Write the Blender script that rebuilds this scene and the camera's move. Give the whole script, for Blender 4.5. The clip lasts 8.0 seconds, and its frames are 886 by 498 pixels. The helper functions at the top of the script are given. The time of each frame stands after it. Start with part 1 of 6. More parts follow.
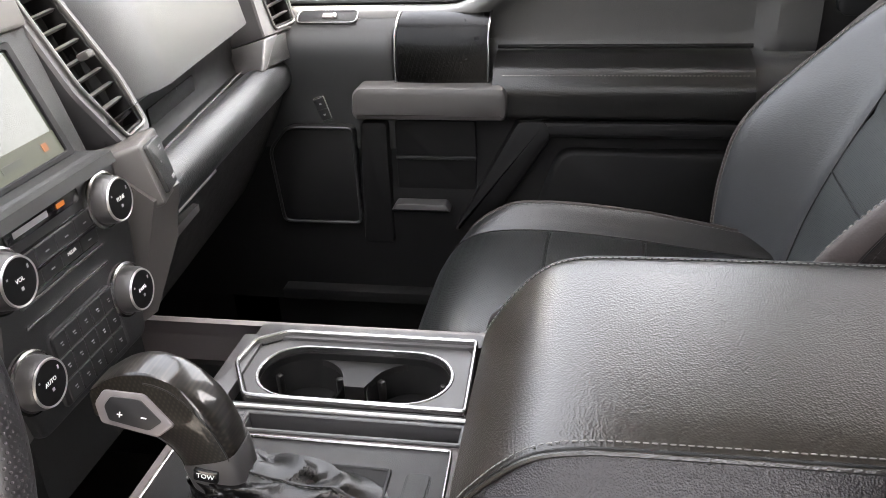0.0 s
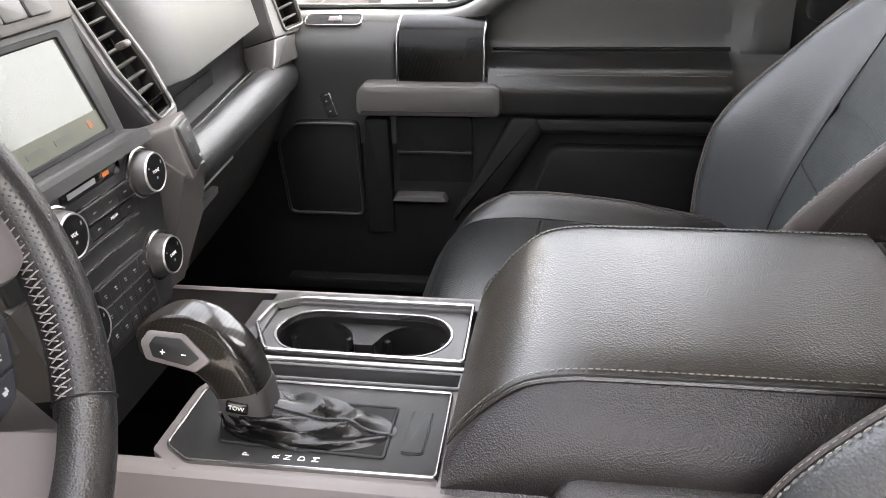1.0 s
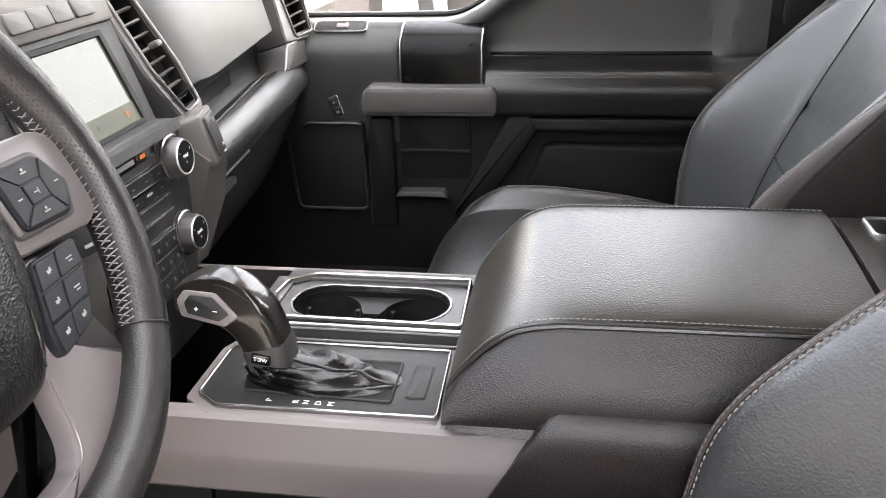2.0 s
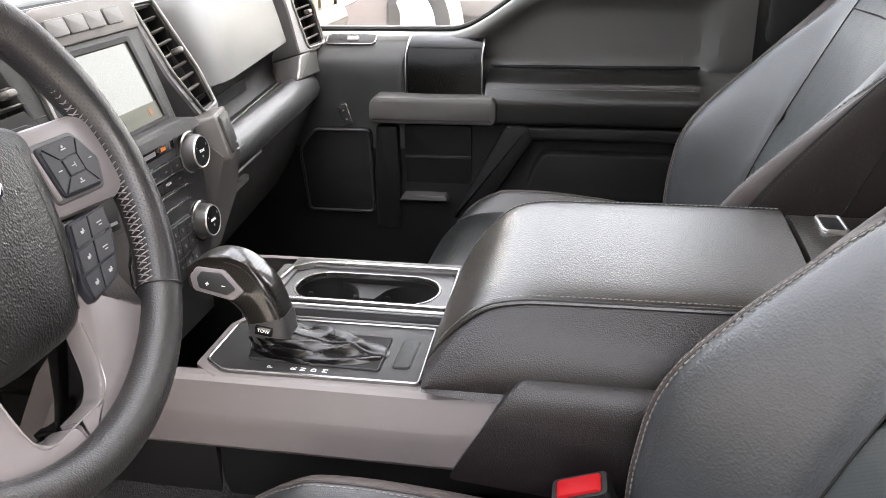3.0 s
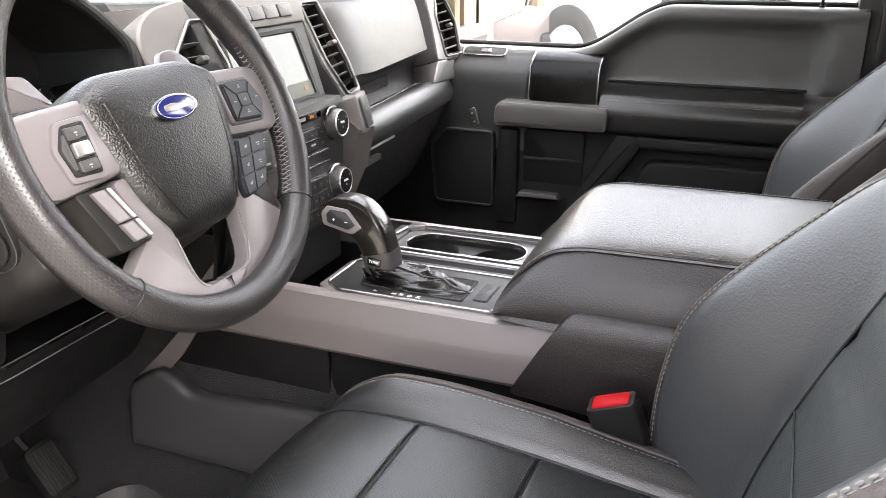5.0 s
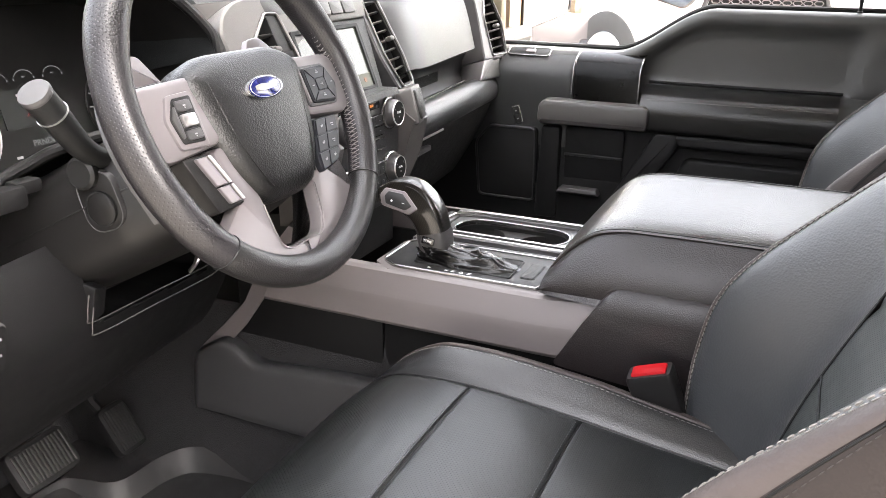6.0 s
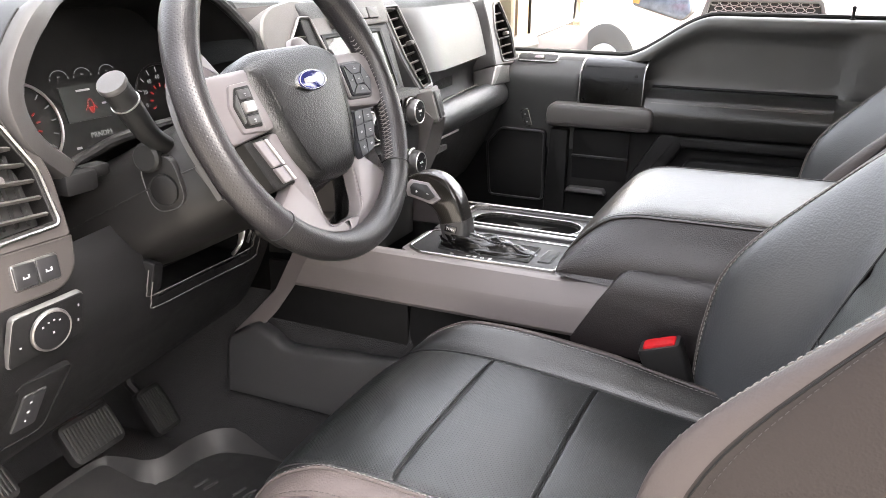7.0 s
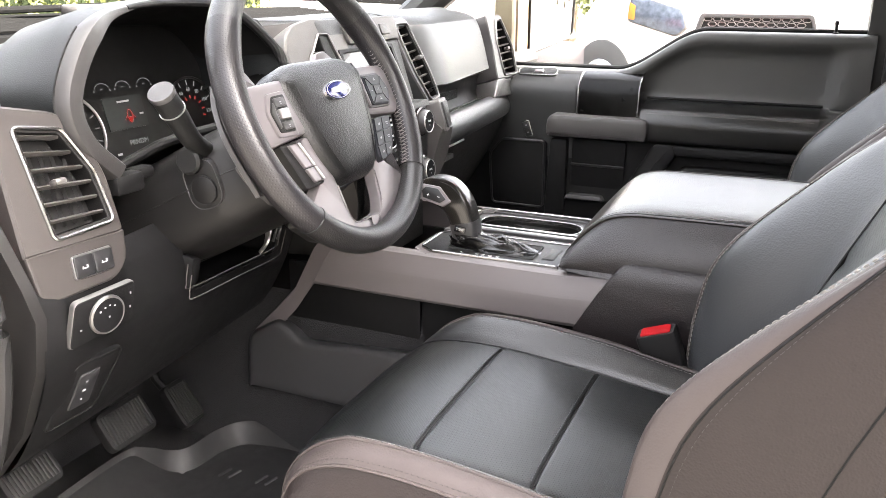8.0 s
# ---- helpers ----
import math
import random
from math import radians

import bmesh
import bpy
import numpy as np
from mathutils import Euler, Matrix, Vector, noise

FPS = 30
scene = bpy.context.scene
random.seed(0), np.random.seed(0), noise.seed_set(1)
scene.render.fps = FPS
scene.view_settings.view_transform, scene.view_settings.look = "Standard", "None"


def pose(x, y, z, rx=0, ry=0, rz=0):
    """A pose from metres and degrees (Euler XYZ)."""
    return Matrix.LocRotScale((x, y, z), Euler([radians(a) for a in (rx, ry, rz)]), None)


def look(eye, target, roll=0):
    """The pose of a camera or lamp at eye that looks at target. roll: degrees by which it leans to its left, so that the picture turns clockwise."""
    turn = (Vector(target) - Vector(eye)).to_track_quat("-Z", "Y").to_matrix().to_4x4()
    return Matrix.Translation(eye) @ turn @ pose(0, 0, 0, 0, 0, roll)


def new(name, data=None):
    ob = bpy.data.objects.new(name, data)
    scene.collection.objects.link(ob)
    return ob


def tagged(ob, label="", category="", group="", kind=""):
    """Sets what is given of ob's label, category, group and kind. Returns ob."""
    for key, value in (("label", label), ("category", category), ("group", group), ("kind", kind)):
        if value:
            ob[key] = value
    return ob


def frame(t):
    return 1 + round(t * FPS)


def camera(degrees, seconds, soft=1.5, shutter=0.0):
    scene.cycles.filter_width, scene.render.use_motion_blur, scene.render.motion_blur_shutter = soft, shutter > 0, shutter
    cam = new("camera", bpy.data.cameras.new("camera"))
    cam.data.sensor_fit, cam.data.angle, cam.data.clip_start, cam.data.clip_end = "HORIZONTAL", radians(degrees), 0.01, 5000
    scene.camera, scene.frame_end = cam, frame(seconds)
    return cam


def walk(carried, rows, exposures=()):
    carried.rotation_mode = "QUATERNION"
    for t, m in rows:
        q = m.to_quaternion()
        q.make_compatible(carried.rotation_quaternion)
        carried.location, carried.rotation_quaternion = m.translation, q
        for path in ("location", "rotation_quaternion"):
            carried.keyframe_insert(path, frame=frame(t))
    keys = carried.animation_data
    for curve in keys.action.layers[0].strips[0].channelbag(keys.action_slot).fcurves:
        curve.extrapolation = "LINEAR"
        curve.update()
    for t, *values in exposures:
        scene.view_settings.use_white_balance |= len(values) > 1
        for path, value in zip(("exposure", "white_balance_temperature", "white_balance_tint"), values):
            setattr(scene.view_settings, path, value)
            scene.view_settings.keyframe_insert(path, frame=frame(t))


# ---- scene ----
EXPOSURE = 4.69
cam = camera(57.0, 8.0, soft=0.5)
PATH = [
    (0, (0.075, -0.014, 1.551), (-0.256, 1.749, 0.667), -2.6),
    (0.5, (0.074, -0.061, 1.553), (-0.243, 1.711, 0.68), -1.9),
    (1, (0.082, -0.111, 1.549), (-0.232, 1.67, 0.696), -2.0),
    (1.5, (0.091, -0.162, 1.549), (-0.224, 1.626, 0.71), -2.1),
    (3, (0.147, -0.297, 1.555), (-0.213, 1.508, 0.774), -1.5),
    (3.5, (0.193, -0.337, 1.547), (-0.256, 1.458, 0.788), -1.7),
    (4, (0.219, -0.382, 1.536), (-0.329, 1.397, 0.804), -1.8),
    (4.5, (0.243, -0.429, 1.53), (-0.386, 1.331, 0.818), -1.2),
    (5, (0.265, -0.476, 1.53), (-0.435, 1.264, 0.834), -0.2),
    (6.5, (0.273, -0.611, 1.518), (-0.504, 1.105, 0.845), 0.5),
    (7, (0.277, -0.66, 1.514), (-0.494, 1.066, 0.863), 0.4),
    (7.5, (0.286, -0.705, 1.515), (-0.485, 1.029, 0.882), 0.2),
    (8, (0.296, -0.752, 1.517), (-0.475, 0.988, 0.903), 0.1),
]
walk(cam, [(t, look(eye, target, roll)) for t, eye, target, roll in PATH], exposures=[(0, EXPOSURE, 6780, 13)])

# ---- world, sun, exposure ----
SUN_EL, SUN_AZ = radians(45), (1.0, 0.0)
world = bpy.data.worlds.new("sky_world")
scene.world = world
world.use_nodes = True
_n = world.node_tree.nodes
_sky = _n.new("ShaderNodeTexSky")
_sky.sky_type, _sky.sun_disc = "NISHITA", False
_sky.sun_elevation, _sky.sun_rotation = SUN_EL, math.atan2(SUN_AZ[0], SUN_AZ[1])
_sky.dust_density, _sky.air_density, _sky.ozone_density = 8.0, 0.7, 0.6
_pale = _n.new("ShaderNodeHueSaturation")
_pale.inputs["Saturation"].default_value = 0.35
world.node_tree.links.new(_sky.outputs[0], _pale.inputs["Color"])
world.node_tree.links.new(_pale.outputs[0], _n["Background"].inputs[0])
_n["Background"].inputs[1].default_value = 0.13
sun = new("sun", bpy.data.lights.new("sun", "SUN"))
sun.data.energy, sun.data.angle, sun.data.color = 4.0, radians(0.6), (1.0, 0.94, 0.84)
sun.matrix_world = look((0, 0, 0), (-SUN_AZ[0] * math.cos(SUN_EL), -SUN_AZ[1] * math.cos(SUN_EL), -math.sin(SUN_EL)))
sun.location = (5, 0, 12)

# ---- materials ----


def material(name, col, rough=0.5, metal=0.0, var=0.25, vscale=6.0, bump=0.0, bscale=900.0, kind="noise", coat=0.0, spec=0.5, axes="xy", col2=None, wear=0.15, folds=2.0, hole=0.35):
    m = bpy.data.materials.new(name)
    m.use_nodes = True
    nt = m.node_tree
    p = nt.nodes["Principled BSDF"]
    p.inputs["Metallic"].default_value = metal
    p.inputs["Coat Weight"].default_value = coat
    p.inputs["Coat Roughness"].default_value = 0.08
    p.inputs["Specular IOR Level"].default_value = spec
    tc = nt.nodes.new("ShaderNodeTexCoord")
    big = nt.nodes.new("ShaderNodeTexNoise")
    big.inputs["Scale"].default_value, big.inputs["Detail"].default_value = vscale, 5
    nt.links.new(tc.outputs["Object"], big.inputs["Vector"])
    ramp = nt.nodes.new("ShaderNodeMix")
    ramp.data_type = "RGBA"
    a = [c * (1 - var) for c in col]
    b = [min(1, c * (1 + var)) for c in (col2 or col)]
    ramp.inputs[6].default_value, ramp.inputs[7].default_value = (*a, 1), (*b, 1)
    nt.links.new(big.outputs[0], ramp.inputs[0])
    colour = ramp.outputs[2]
    rr = nt.nodes.new("ShaderNodeMapRange")
    rr.inputs["To Min"].default_value, rr.inputs["To Max"].default_value = max(0.02, rough - wear * rough), min(1, rough + wear * rough)
    fine = nt.nodes.new("ShaderNodeTexNoise")
    fine.inputs["Scale"].default_value, fine.inputs["Detail"].default_value = vscale * 9, 4
    nt.links.new(tc.outputs["Object"], fine.inputs["Vector"])
    nt.links.new(fine.outputs[0], rr.inputs["Value"])
    nt.links.new(rr.outputs[0], p.inputs["Roughness"])
    height = None
    if kind == "noise" and bump:
        g = nt.nodes.new("ShaderNodeTexNoise")
        g.inputs["Scale"].default_value, g.inputs["Detail"].default_value = bscale, 2
        nt.links.new(tc.outputs["Object"], g.inputs["Vector"])
        height = g.outputs[0]
    elif kind == "leather":
        g = nt.nodes.new("ShaderNodeTexVoronoi")
        g.inputs["Scale"].default_value = bscale
        nt.links.new(tc.outputs["Object"], g.inputs["Vector"])
        g2 = nt.nodes.new("ShaderNodeTexNoise")
        g2.inputs["Scale"].default_value, g2.inputs["Detail"].default_value = bscale * 0.5, 3
        nt.links.new(tc.outputs["Object"], g2.inputs["Vector"])
        ad = nt.nodes.new("ShaderNodeMath")
        ad.operation = "MULTIPLY_ADD"
        ad.inputs[1].default_value = 1.6
        nt.links.new(g.outputs["Distance"], ad.inputs[0])
        nt.links.new(g2.outputs[0], ad.inputs[2])
        g3 = nt.nodes.new("ShaderNodeTexNoise")
        g3.inputs["Scale"].default_value, g3.inputs["Detail"].default_value = 24, 2
        nt.links.new(tc.outputs["Object"], g3.inputs["Vector"])
        ad2 = nt.nodes.new("ShaderNodeMath")
        ad2.operation = "MULTIPLY_ADD"
        ad2.inputs[1].default_value = folds
        nt.links.new(g3.outputs[0], ad2.inputs[0])
        nt.links.new(ad.outputs[0], ad2.inputs[2])
        height = ad2.outputs[0]
    elif kind in ("perf", "carbon", "ribs"):
        sep, com = nt.nodes.new("ShaderNodeSeparateXYZ"), nt.nodes.new("ShaderNodeCombineXYZ")
        nt.links.new(tc.outputs["Object"], sep.inputs[0])
        if axes == "uv":
            nt.links.new(tc.outputs["UV"], sep.inputs[0])
        pick = "xy" if axes == "uv" else axes
        nt.links.new(sep.outputs["xyz".index(pick[0])], com.inputs[0])
        nt.links.new(sep.outputs["xyz".index(pick[1])], com.inputs[1])
        if kind == "perf":
            rot = nt.nodes.new("ShaderNodeVectorRotate")
            rot.rotation_type = "Z_AXIS"
            rot.inputs["Angle"].default_value = 0.785
            nt.links.new(com.outputs[0], rot.inputs["Vector"])
            g = nt.nodes.new("ShaderNodeTexVoronoi")
            g.voronoi_dimensions = "2D"
            g.inputs["Scale"].default_value, g.inputs["Randomness"].default_value = bscale, 0.0
            nt.links.new(rot.outputs[0], g.inputs["Vector"])
            mr = nt.nodes.new("ShaderNodeMapRange")
            mr.inputs["From Min"].default_value, mr.inputs["From Max"].default_value = 0.15, 0.25
            mr.inputs["To Min"].default_value = 0.35
            nt.links.new(g.outputs["Distance"], mr.inputs["Value"])
            height = mr.outputs[0]
            mx = nt.nodes.new("ShaderNodeMix")
            mx.data_type = "RGBA"
            mx.inputs[6].default_value = (*[c * hole for c in col], 1)
            nt.links.new(mr.outputs[0], mx.inputs[0])
            nt.links.new(colour, mx.inputs[7])
            colour = mx.outputs[2]
            gl = nt.nodes.new("ShaderNodeMath")
            gl.operation = "MULTIPLY"
            gl.inputs[1].default_value = spec
            nt.links.new(mr.outputs[0], gl.inputs[0])
            nt.links.new(gl.outputs[0], p.inputs["Specular IOR Level"])
        else:
            w = nt.nodes.new("ShaderNodeTexWave")
            w.bands_direction = "DIAGONAL" if kind == "carbon" else "X"
            w.inputs["Scale"].default_value = bscale
            nt.links.new(com.outputs[0], w.inputs["Vector"])
            height = w.outputs[1]
            if kind == "carbon":
                flip = nt.nodes.new("ShaderNodeVectorMath")
                flip.operation = "MULTIPLY"
                flip.inputs[1].default_value = (1.0, -0.35, 1.0)
                nt.links.new(com.outputs[0], flip.inputs[0])
                w2 = nt.nodes.new("ShaderNodeTexWave")
                w2.bands_direction = "DIAGONAL"
                w2.inputs["Scale"].default_value = bscale
                nt.links.new(flip.outputs[0], w2.inputs["Vector"])
                both = nt.nodes.new("ShaderNodeMath")
                both.operation = "MULTIPLY"
                nt.links.new(w.outputs[1], both.inputs[0])
                nt.links.new(w2.outputs[1], both.inputs[1])
                height = both.outputs[0]
            mx = nt.nodes.new("ShaderNodeMix")
            mx.data_type = "RGBA"
            mx.inputs[6].default_value = (*[c * 0.15 for c in col], 1)
            nt.links.new(height, mx.inputs[0])
            nt.links.new(colour, mx.inputs[7])
            colour = mx.outputs[2]
    nt.links.new(colour, p.inputs["Base Color"])
    if height is not None and bump:
        bp = nt.nodes.new("ShaderNodeBump")
        bp.inputs["Strength"].default_value, bp.inputs["Distance"].default_value = 0.6, bump
        nt.links.new(height, bp.inputs["Height"])
        nt.links.new(bp.outputs[0], p.inputs["Normal"])
    return m


def glowing(name, col, strength, rough=0.35, spec=0.15):
    m = material(name, (0.01, 0.01, 0.01), rough, spec=spec)
    p = m.node_tree.nodes["Principled BSDF"]
    p.inputs["Emission Color"].default_value, p.inputs["Emission Strength"].default_value = (*col, 1), strength * 2 ** (2.83 - EXPOSURE)
    return m


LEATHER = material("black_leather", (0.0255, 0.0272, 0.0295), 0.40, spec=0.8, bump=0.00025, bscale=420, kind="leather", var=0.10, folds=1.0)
# Cushion leathers are darkened copies of the back's: the cushion's shade is in the colour.
CUSHION_LEATHER = material("cushion_leather_shaded", (0.0062, 0.0065, 0.0071), 0.36, spec=0.75, bump=0.00022, bscale=720, kind="leather", var=0.12)
# The lid top's warm reflection is tinted into this leather's colour.
LEATHER_DARK = material("black_leather_shaded", (0.0132, 0.0108, 0.0084), 0.28, spec=0.85, bump=0.0003, bscale=560, kind="leather", var=0.12, folds=0.15, wear=0.0)
PERF_SEAT = material("perforated_leather_shaded", (0.0054, 0.0063, 0.0065), 0.36, spec=0.58, bump=0.0009, bscale=330, kind="perf", axes="xy", var=0.16)
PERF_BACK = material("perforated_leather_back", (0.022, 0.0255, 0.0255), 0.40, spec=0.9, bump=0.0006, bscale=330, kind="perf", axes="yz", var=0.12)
PERF_RIM = material("perforated_rim_leather", (0.0100, 0.0092, 0.0102), 0.34, bump=0.0004, bscale=300, kind="perf", axes="uv", var=0.12, hole=4.0)
HUB_LEATHER = material("grained_cover", (0.0042, 0.0042, 0.0042), 0.32, bump=0.0004, bscale=560, kind="leather", spec=0.5, folds=0.1)
SIDE_LEATHER = material("side_leather", (0.0150, 0.0117, 0.0112), 0.44, spec=0.22, bump=0.0003, bscale=420, kind="leather", var=0.14, folds=0.6)
BOOT_LEATHER = material("boot_leather", (0.0042, 0.0040, 0.0040), 0.26, spec=0.45, bump=0.0002, bscale=700, kind="leather", folds=0.2)
WELL = material("cup_well_black", (0.0055, 0.0055, 0.0055), 0.6, spec=0.2)
# Lid side leather: the darker plum reflection on the flank is in the colour.
LID_SIDE = material("lid_side_leather_shaded", (0.0100, 0.0076, 0.0081), 0.34, spec=0.55, bump=0.0004, bscale=700, kind="leather", var=0.12, folds=0.3, wear=0.0)
PIPING = material("piping_leather", (0.046, 0.0378, 0.0362), 0.46, spec=0.28, bump=0.0002, bscale=420, kind="leather", folds=0.4)
THREAD = material("grey_thread", (0.17, 0.165, 0.160), 0.7, bump=0.0002, bscale=2500)
THREAD_SEAT = material("taupe_thread", (0.18, 0.168, 0.158), 0.7, bump=0.0002, bscale=2500)
THREAD_DARK = material("dark_thread", (0.017, 0.0160, 0.0155), 0.7)
THREAD_RIM = material("lace_thread", (0.16, 0.15, 0.148), 0.7)
BLACK = material("black_soft_plastic", (0.008, 0.0082, 0.0084), 0.5, spec=0.3, bump=0.0004, bscale=1300)
ARM_BLACK = material("armrest_black", (0.0065, 0.0063, 0.0060), 0.30, spec=0.5, bump=0.0002, bscale=420, kind="leather", var=0.1, folds=0.4, wear=0.05)
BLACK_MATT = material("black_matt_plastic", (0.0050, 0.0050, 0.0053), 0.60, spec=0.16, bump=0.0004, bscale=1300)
EDGE = material("satin_edge", (0.30, 0.295, 0.29), 0.24, metal=0.95, var=0.06)
FRAME = material("satin_frame", (0.15, 0.146, 0.142), 0.36, metal=0.8, var=0.06)
TRIM_MID = material("mid_grey_trim", (0.054, 0.0505, 0.049), 0.42, spec=0.35, bump=0.0002, bscale=1600, var=0.08)
BLACK_HARD = material("black_hard_plastic", (0.0065, 0.0062, 0.0062), 0.46, spec=0.3, bump=0.0003, bscale=1500)
DASH = material("dash_soft_plastic", (0.011, 0.0115, 0.012), 0.42, spec=0.38, bump=0.0004, bscale=1500)
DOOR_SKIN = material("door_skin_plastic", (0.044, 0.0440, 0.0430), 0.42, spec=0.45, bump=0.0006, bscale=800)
PANEL_PAD = material("dash_panel_plastic", (0.026, 0.0274, 0.0290), 0.36, spec=0.5, bump=0.0003, bscale=900, wear=0.03, var=0.06)
SHELF = material("shelf_plastic", (0.0125, 0.0132, 0.0142), 0.36, spec=0.42, bump=0.0003, bscale=420, kind="leather", wear=0.05, var=0.08, folds=0.3)
DASH_TOP = material("dash_top_plastic", (0.0100, 0.0110, 0.0117), 0.46, spec=0.20, bump=0.0006, bscale=900, wear=0.03, var=0.08)
GRILLE_BLACK = material("weathered_black_plastic", (0.0035, 0.0035, 0.0036), 0.85, spec=0.03, bump=0.0006, bscale=900)
TRIM = material("warm_grey_trim", (0.112, 0.099, 0.0985), 0.42, bump=0.0002, bscale=1600, var=0.08)
TRIM_DARK = material("dark_grey_trim", (0.036, 0.035, 0.036), 0.40, bump=0.0002, bscale=1600, var=0.08)
SILVER = material("satin_silver", (0.50, 0.49, 0.48), 0.30, metal=0.9, var=0.06)
RIM_LEATHER = material("rim_leather", (0.010, 0.0095, 0.0098), 0.36, spec=0.6, bump=0.0003, bscale=700, kind="leather", var=0.12)
COWL = material("cowl_plastic", (0.019, 0.0180, 0.0180), 0.42, bump=0.0003, bscale=1300)
SPOKE = material("satin_spoke", (0.150, 0.138, 0.142), 0.33, metal=0.35, var=0.05)
CHROME = material("bright_chrome", (0.78, 0.78, 0.78), 0.10, metal=1.0, var=0.03)
GLOVEBOX = material("glovebox_plastic", (0.0062, 0.0062, 0.0066), 0.6, spec=0.16, bump=0.0006, bscale=1300)
# The window post's sunlit tan is put into this colour; the mirror housing shares it.
TAN_TONE = material("tan_tone", (0.115, 0.097, 0.062), 0.45, var=0.12)
MODULE = material("warm_grey_module", (0.027, 0.0243, 0.0236), 0.44, spec=0.2, bump=0.0003, bscale=1600, var=0.08)
GLOSS = material("gloss_black", (0.006, 0.006, 0.007), 0.10, coat=0.6, var=0.1)
CARBON = material("carbon_weave", (0.0042, 0.0040, 0.0038), 0.26, kind="carbon", bscale=90, spec=0.14, axes="xz", bump=0.0001)
CARBON_GRIP = material("carbon_weave_gloss", (0.017, 0.0135, 0.0105), 0.34, spec=0.25, kind="carbon", bscale=170, axes="xz", coat=0.7, bump=0.00005)
GRAB = material("grab_grey_plastic", (0.047, 0.0445, 0.0435), 0.42, bump=0.0002, bscale=1600, var=0.08)
KICK_GREY = material("kick_grey_plastic", (0.0290, 0.0290, 0.0302), 0.42, spec=0.4, bump=0.0003, bscale=1300, var=0.12)
STACK_FACE = material("stack_face_plastic", (0.0145, 0.0152, 0.0163), 0.44, spec=0.4, bump=0.0003, bscale=1300, var=0.08)
RUBBER = material("black_rubber", (0.0075, 0.0075, 0.0078), 0.55, spec=0.3, bump=0.0004, bscale=700)
CARPET = material("black_carpet", (0.021, 0.021, 0.0220), 0.95, bump=0.003, bscale=500, spec=0.1)
BUTTON = material("button_black", (0.011, 0.011, 0.012), 0.38, var=0.1)
BUTTON_BLUE = material("button_blue_black", (0.007, 0.0078, 0.011), 0.42, spec=0.35, var=0.1)
MARK = material("white_marking", (0.72, 0.72, 0.72), 0.6, var=0.05)
MARK_DIM = material("grey_marking", (0.24, 0.24, 0.245), 0.6, var=0.05)
RED = material("red_plastic", (0.30, 0.004, 0.007), 0.5, spec=0.15, var=0.08)
BLUE = material("badge_blue", (0.007, 0.011, 0.085), 0.15, coat=0.5, var=0.05)
PAINT_RED = material("red_car_paint", (0.45, 0.01, 0.012), 0.25, coat=1.0, var=0.05)
PAINT_WHITE = material("white_car_paint", (0.80, 0.80, 0.79), 0.25, coat=0.8, var=0.03)
HEADLINER = material("grey_headliner", (0.42, 0.42, 0.41), 0.9, bump=0.0008, bscale=500)
ASPHALT = material("grey_asphalt", (0.085, 0.081, 0.074), 0.9, bump=0.006, bscale=120, vscale=0.8)
TYRE = material("tyre_rubber", (0.05, 0.05, 0.05), 0.8, bump=0.002, bscale=200)
ALLOY = material("alloy_metal", (0.55, 0.55, 0.56), 0.3, metal=0.9)
BARK = material("bark", (0.12, 0.09, 0.06), 0.9, bump=0.02, bscale=30)
LEAF = material("leaf_green", (0.020, 0.034, 0.007), 0.6, vscale=1.2, var=0.5, col2=(0.056, 0.062, 0.011))
# Leaf green with the shade of the hedge's inside put into the colour.
LEAF_SHADED = material("shaded_leaf", (0.0050, 0.0080, 0.0022), 0.8, spec=0.1, vscale=3.0, var=0.6)
DISPLAY = glowing("dim_display", (0.16, 0.24, 0.22), 0.006)
SCREEN = glowing("lit_screen", (0.80, 0.92, 0.72), 0.026, 0.12, 0.4)
SCREEN_BAND = glowing("lit_screen_band", (0.60, 0.66, 0.45), 0.034)
SCREEN_GREY = glowing("lit_screen_grey", (0.40, 0.44, 0.36), 0.035)
AMBER_GLOW = glowing("amber_icon", (1.0, 0.30, 0.05), 0.09)
KNOB_FACE = material("dial_face_black", (0.005, 0.005, 0.0055), 0.45, spec=0.12)
KNEE = material("knee_plastic", (0.0046, 0.0046, 0.0049), 0.50, spec=0.12, bump=0.0006, bscale=1300, var=0.12)
MAT_RUBBER = material("mat_rubber", (0.017, 0.017, 0.0175), 0.50, spec=0.3, bump=0.0005, bscale=1500, var=0.2, wear=0.3)
RED_GLOW = glowing("red_telltale", (1.0, 0.03, 0.02), 0.065)
WHITE_GLOW = glowing("white_dial_light", (0.8, 0.85, 0.85), 0.05)


def glass_material(name, tint=(0.95, 0.97, 0.96)):
    m = bpy.data.materials.new(name)
    m.use_nodes = True
    nt = m.node_tree
    p = nt.nodes["Principled BSDF"]
    p.inputs["Base Color"].default_value = (*tint, 1)
    p.inputs["Roughness"].default_value, p.inputs["IOR"].default_value = 0.0, 1.02
    p.inputs["Transmission Weight"].default_value = 1.0
    return m


GLASS = glass_material("clear_glass")
MIRROR = material("mirror_silver", (0.9, 0.9, 0.9), 0.02, metal=1.0, var=0.0)

# ---- building helpers ----
V = Vector
BASE = {}


def thing(name, at, label="", category="", group="", kind=""):
    ob = new(name)
    ob.location = at
    ob.empty_display_size = 0.05
    BASE[ob] = V(at)
    return tagged(ob, label, category, group, kind)


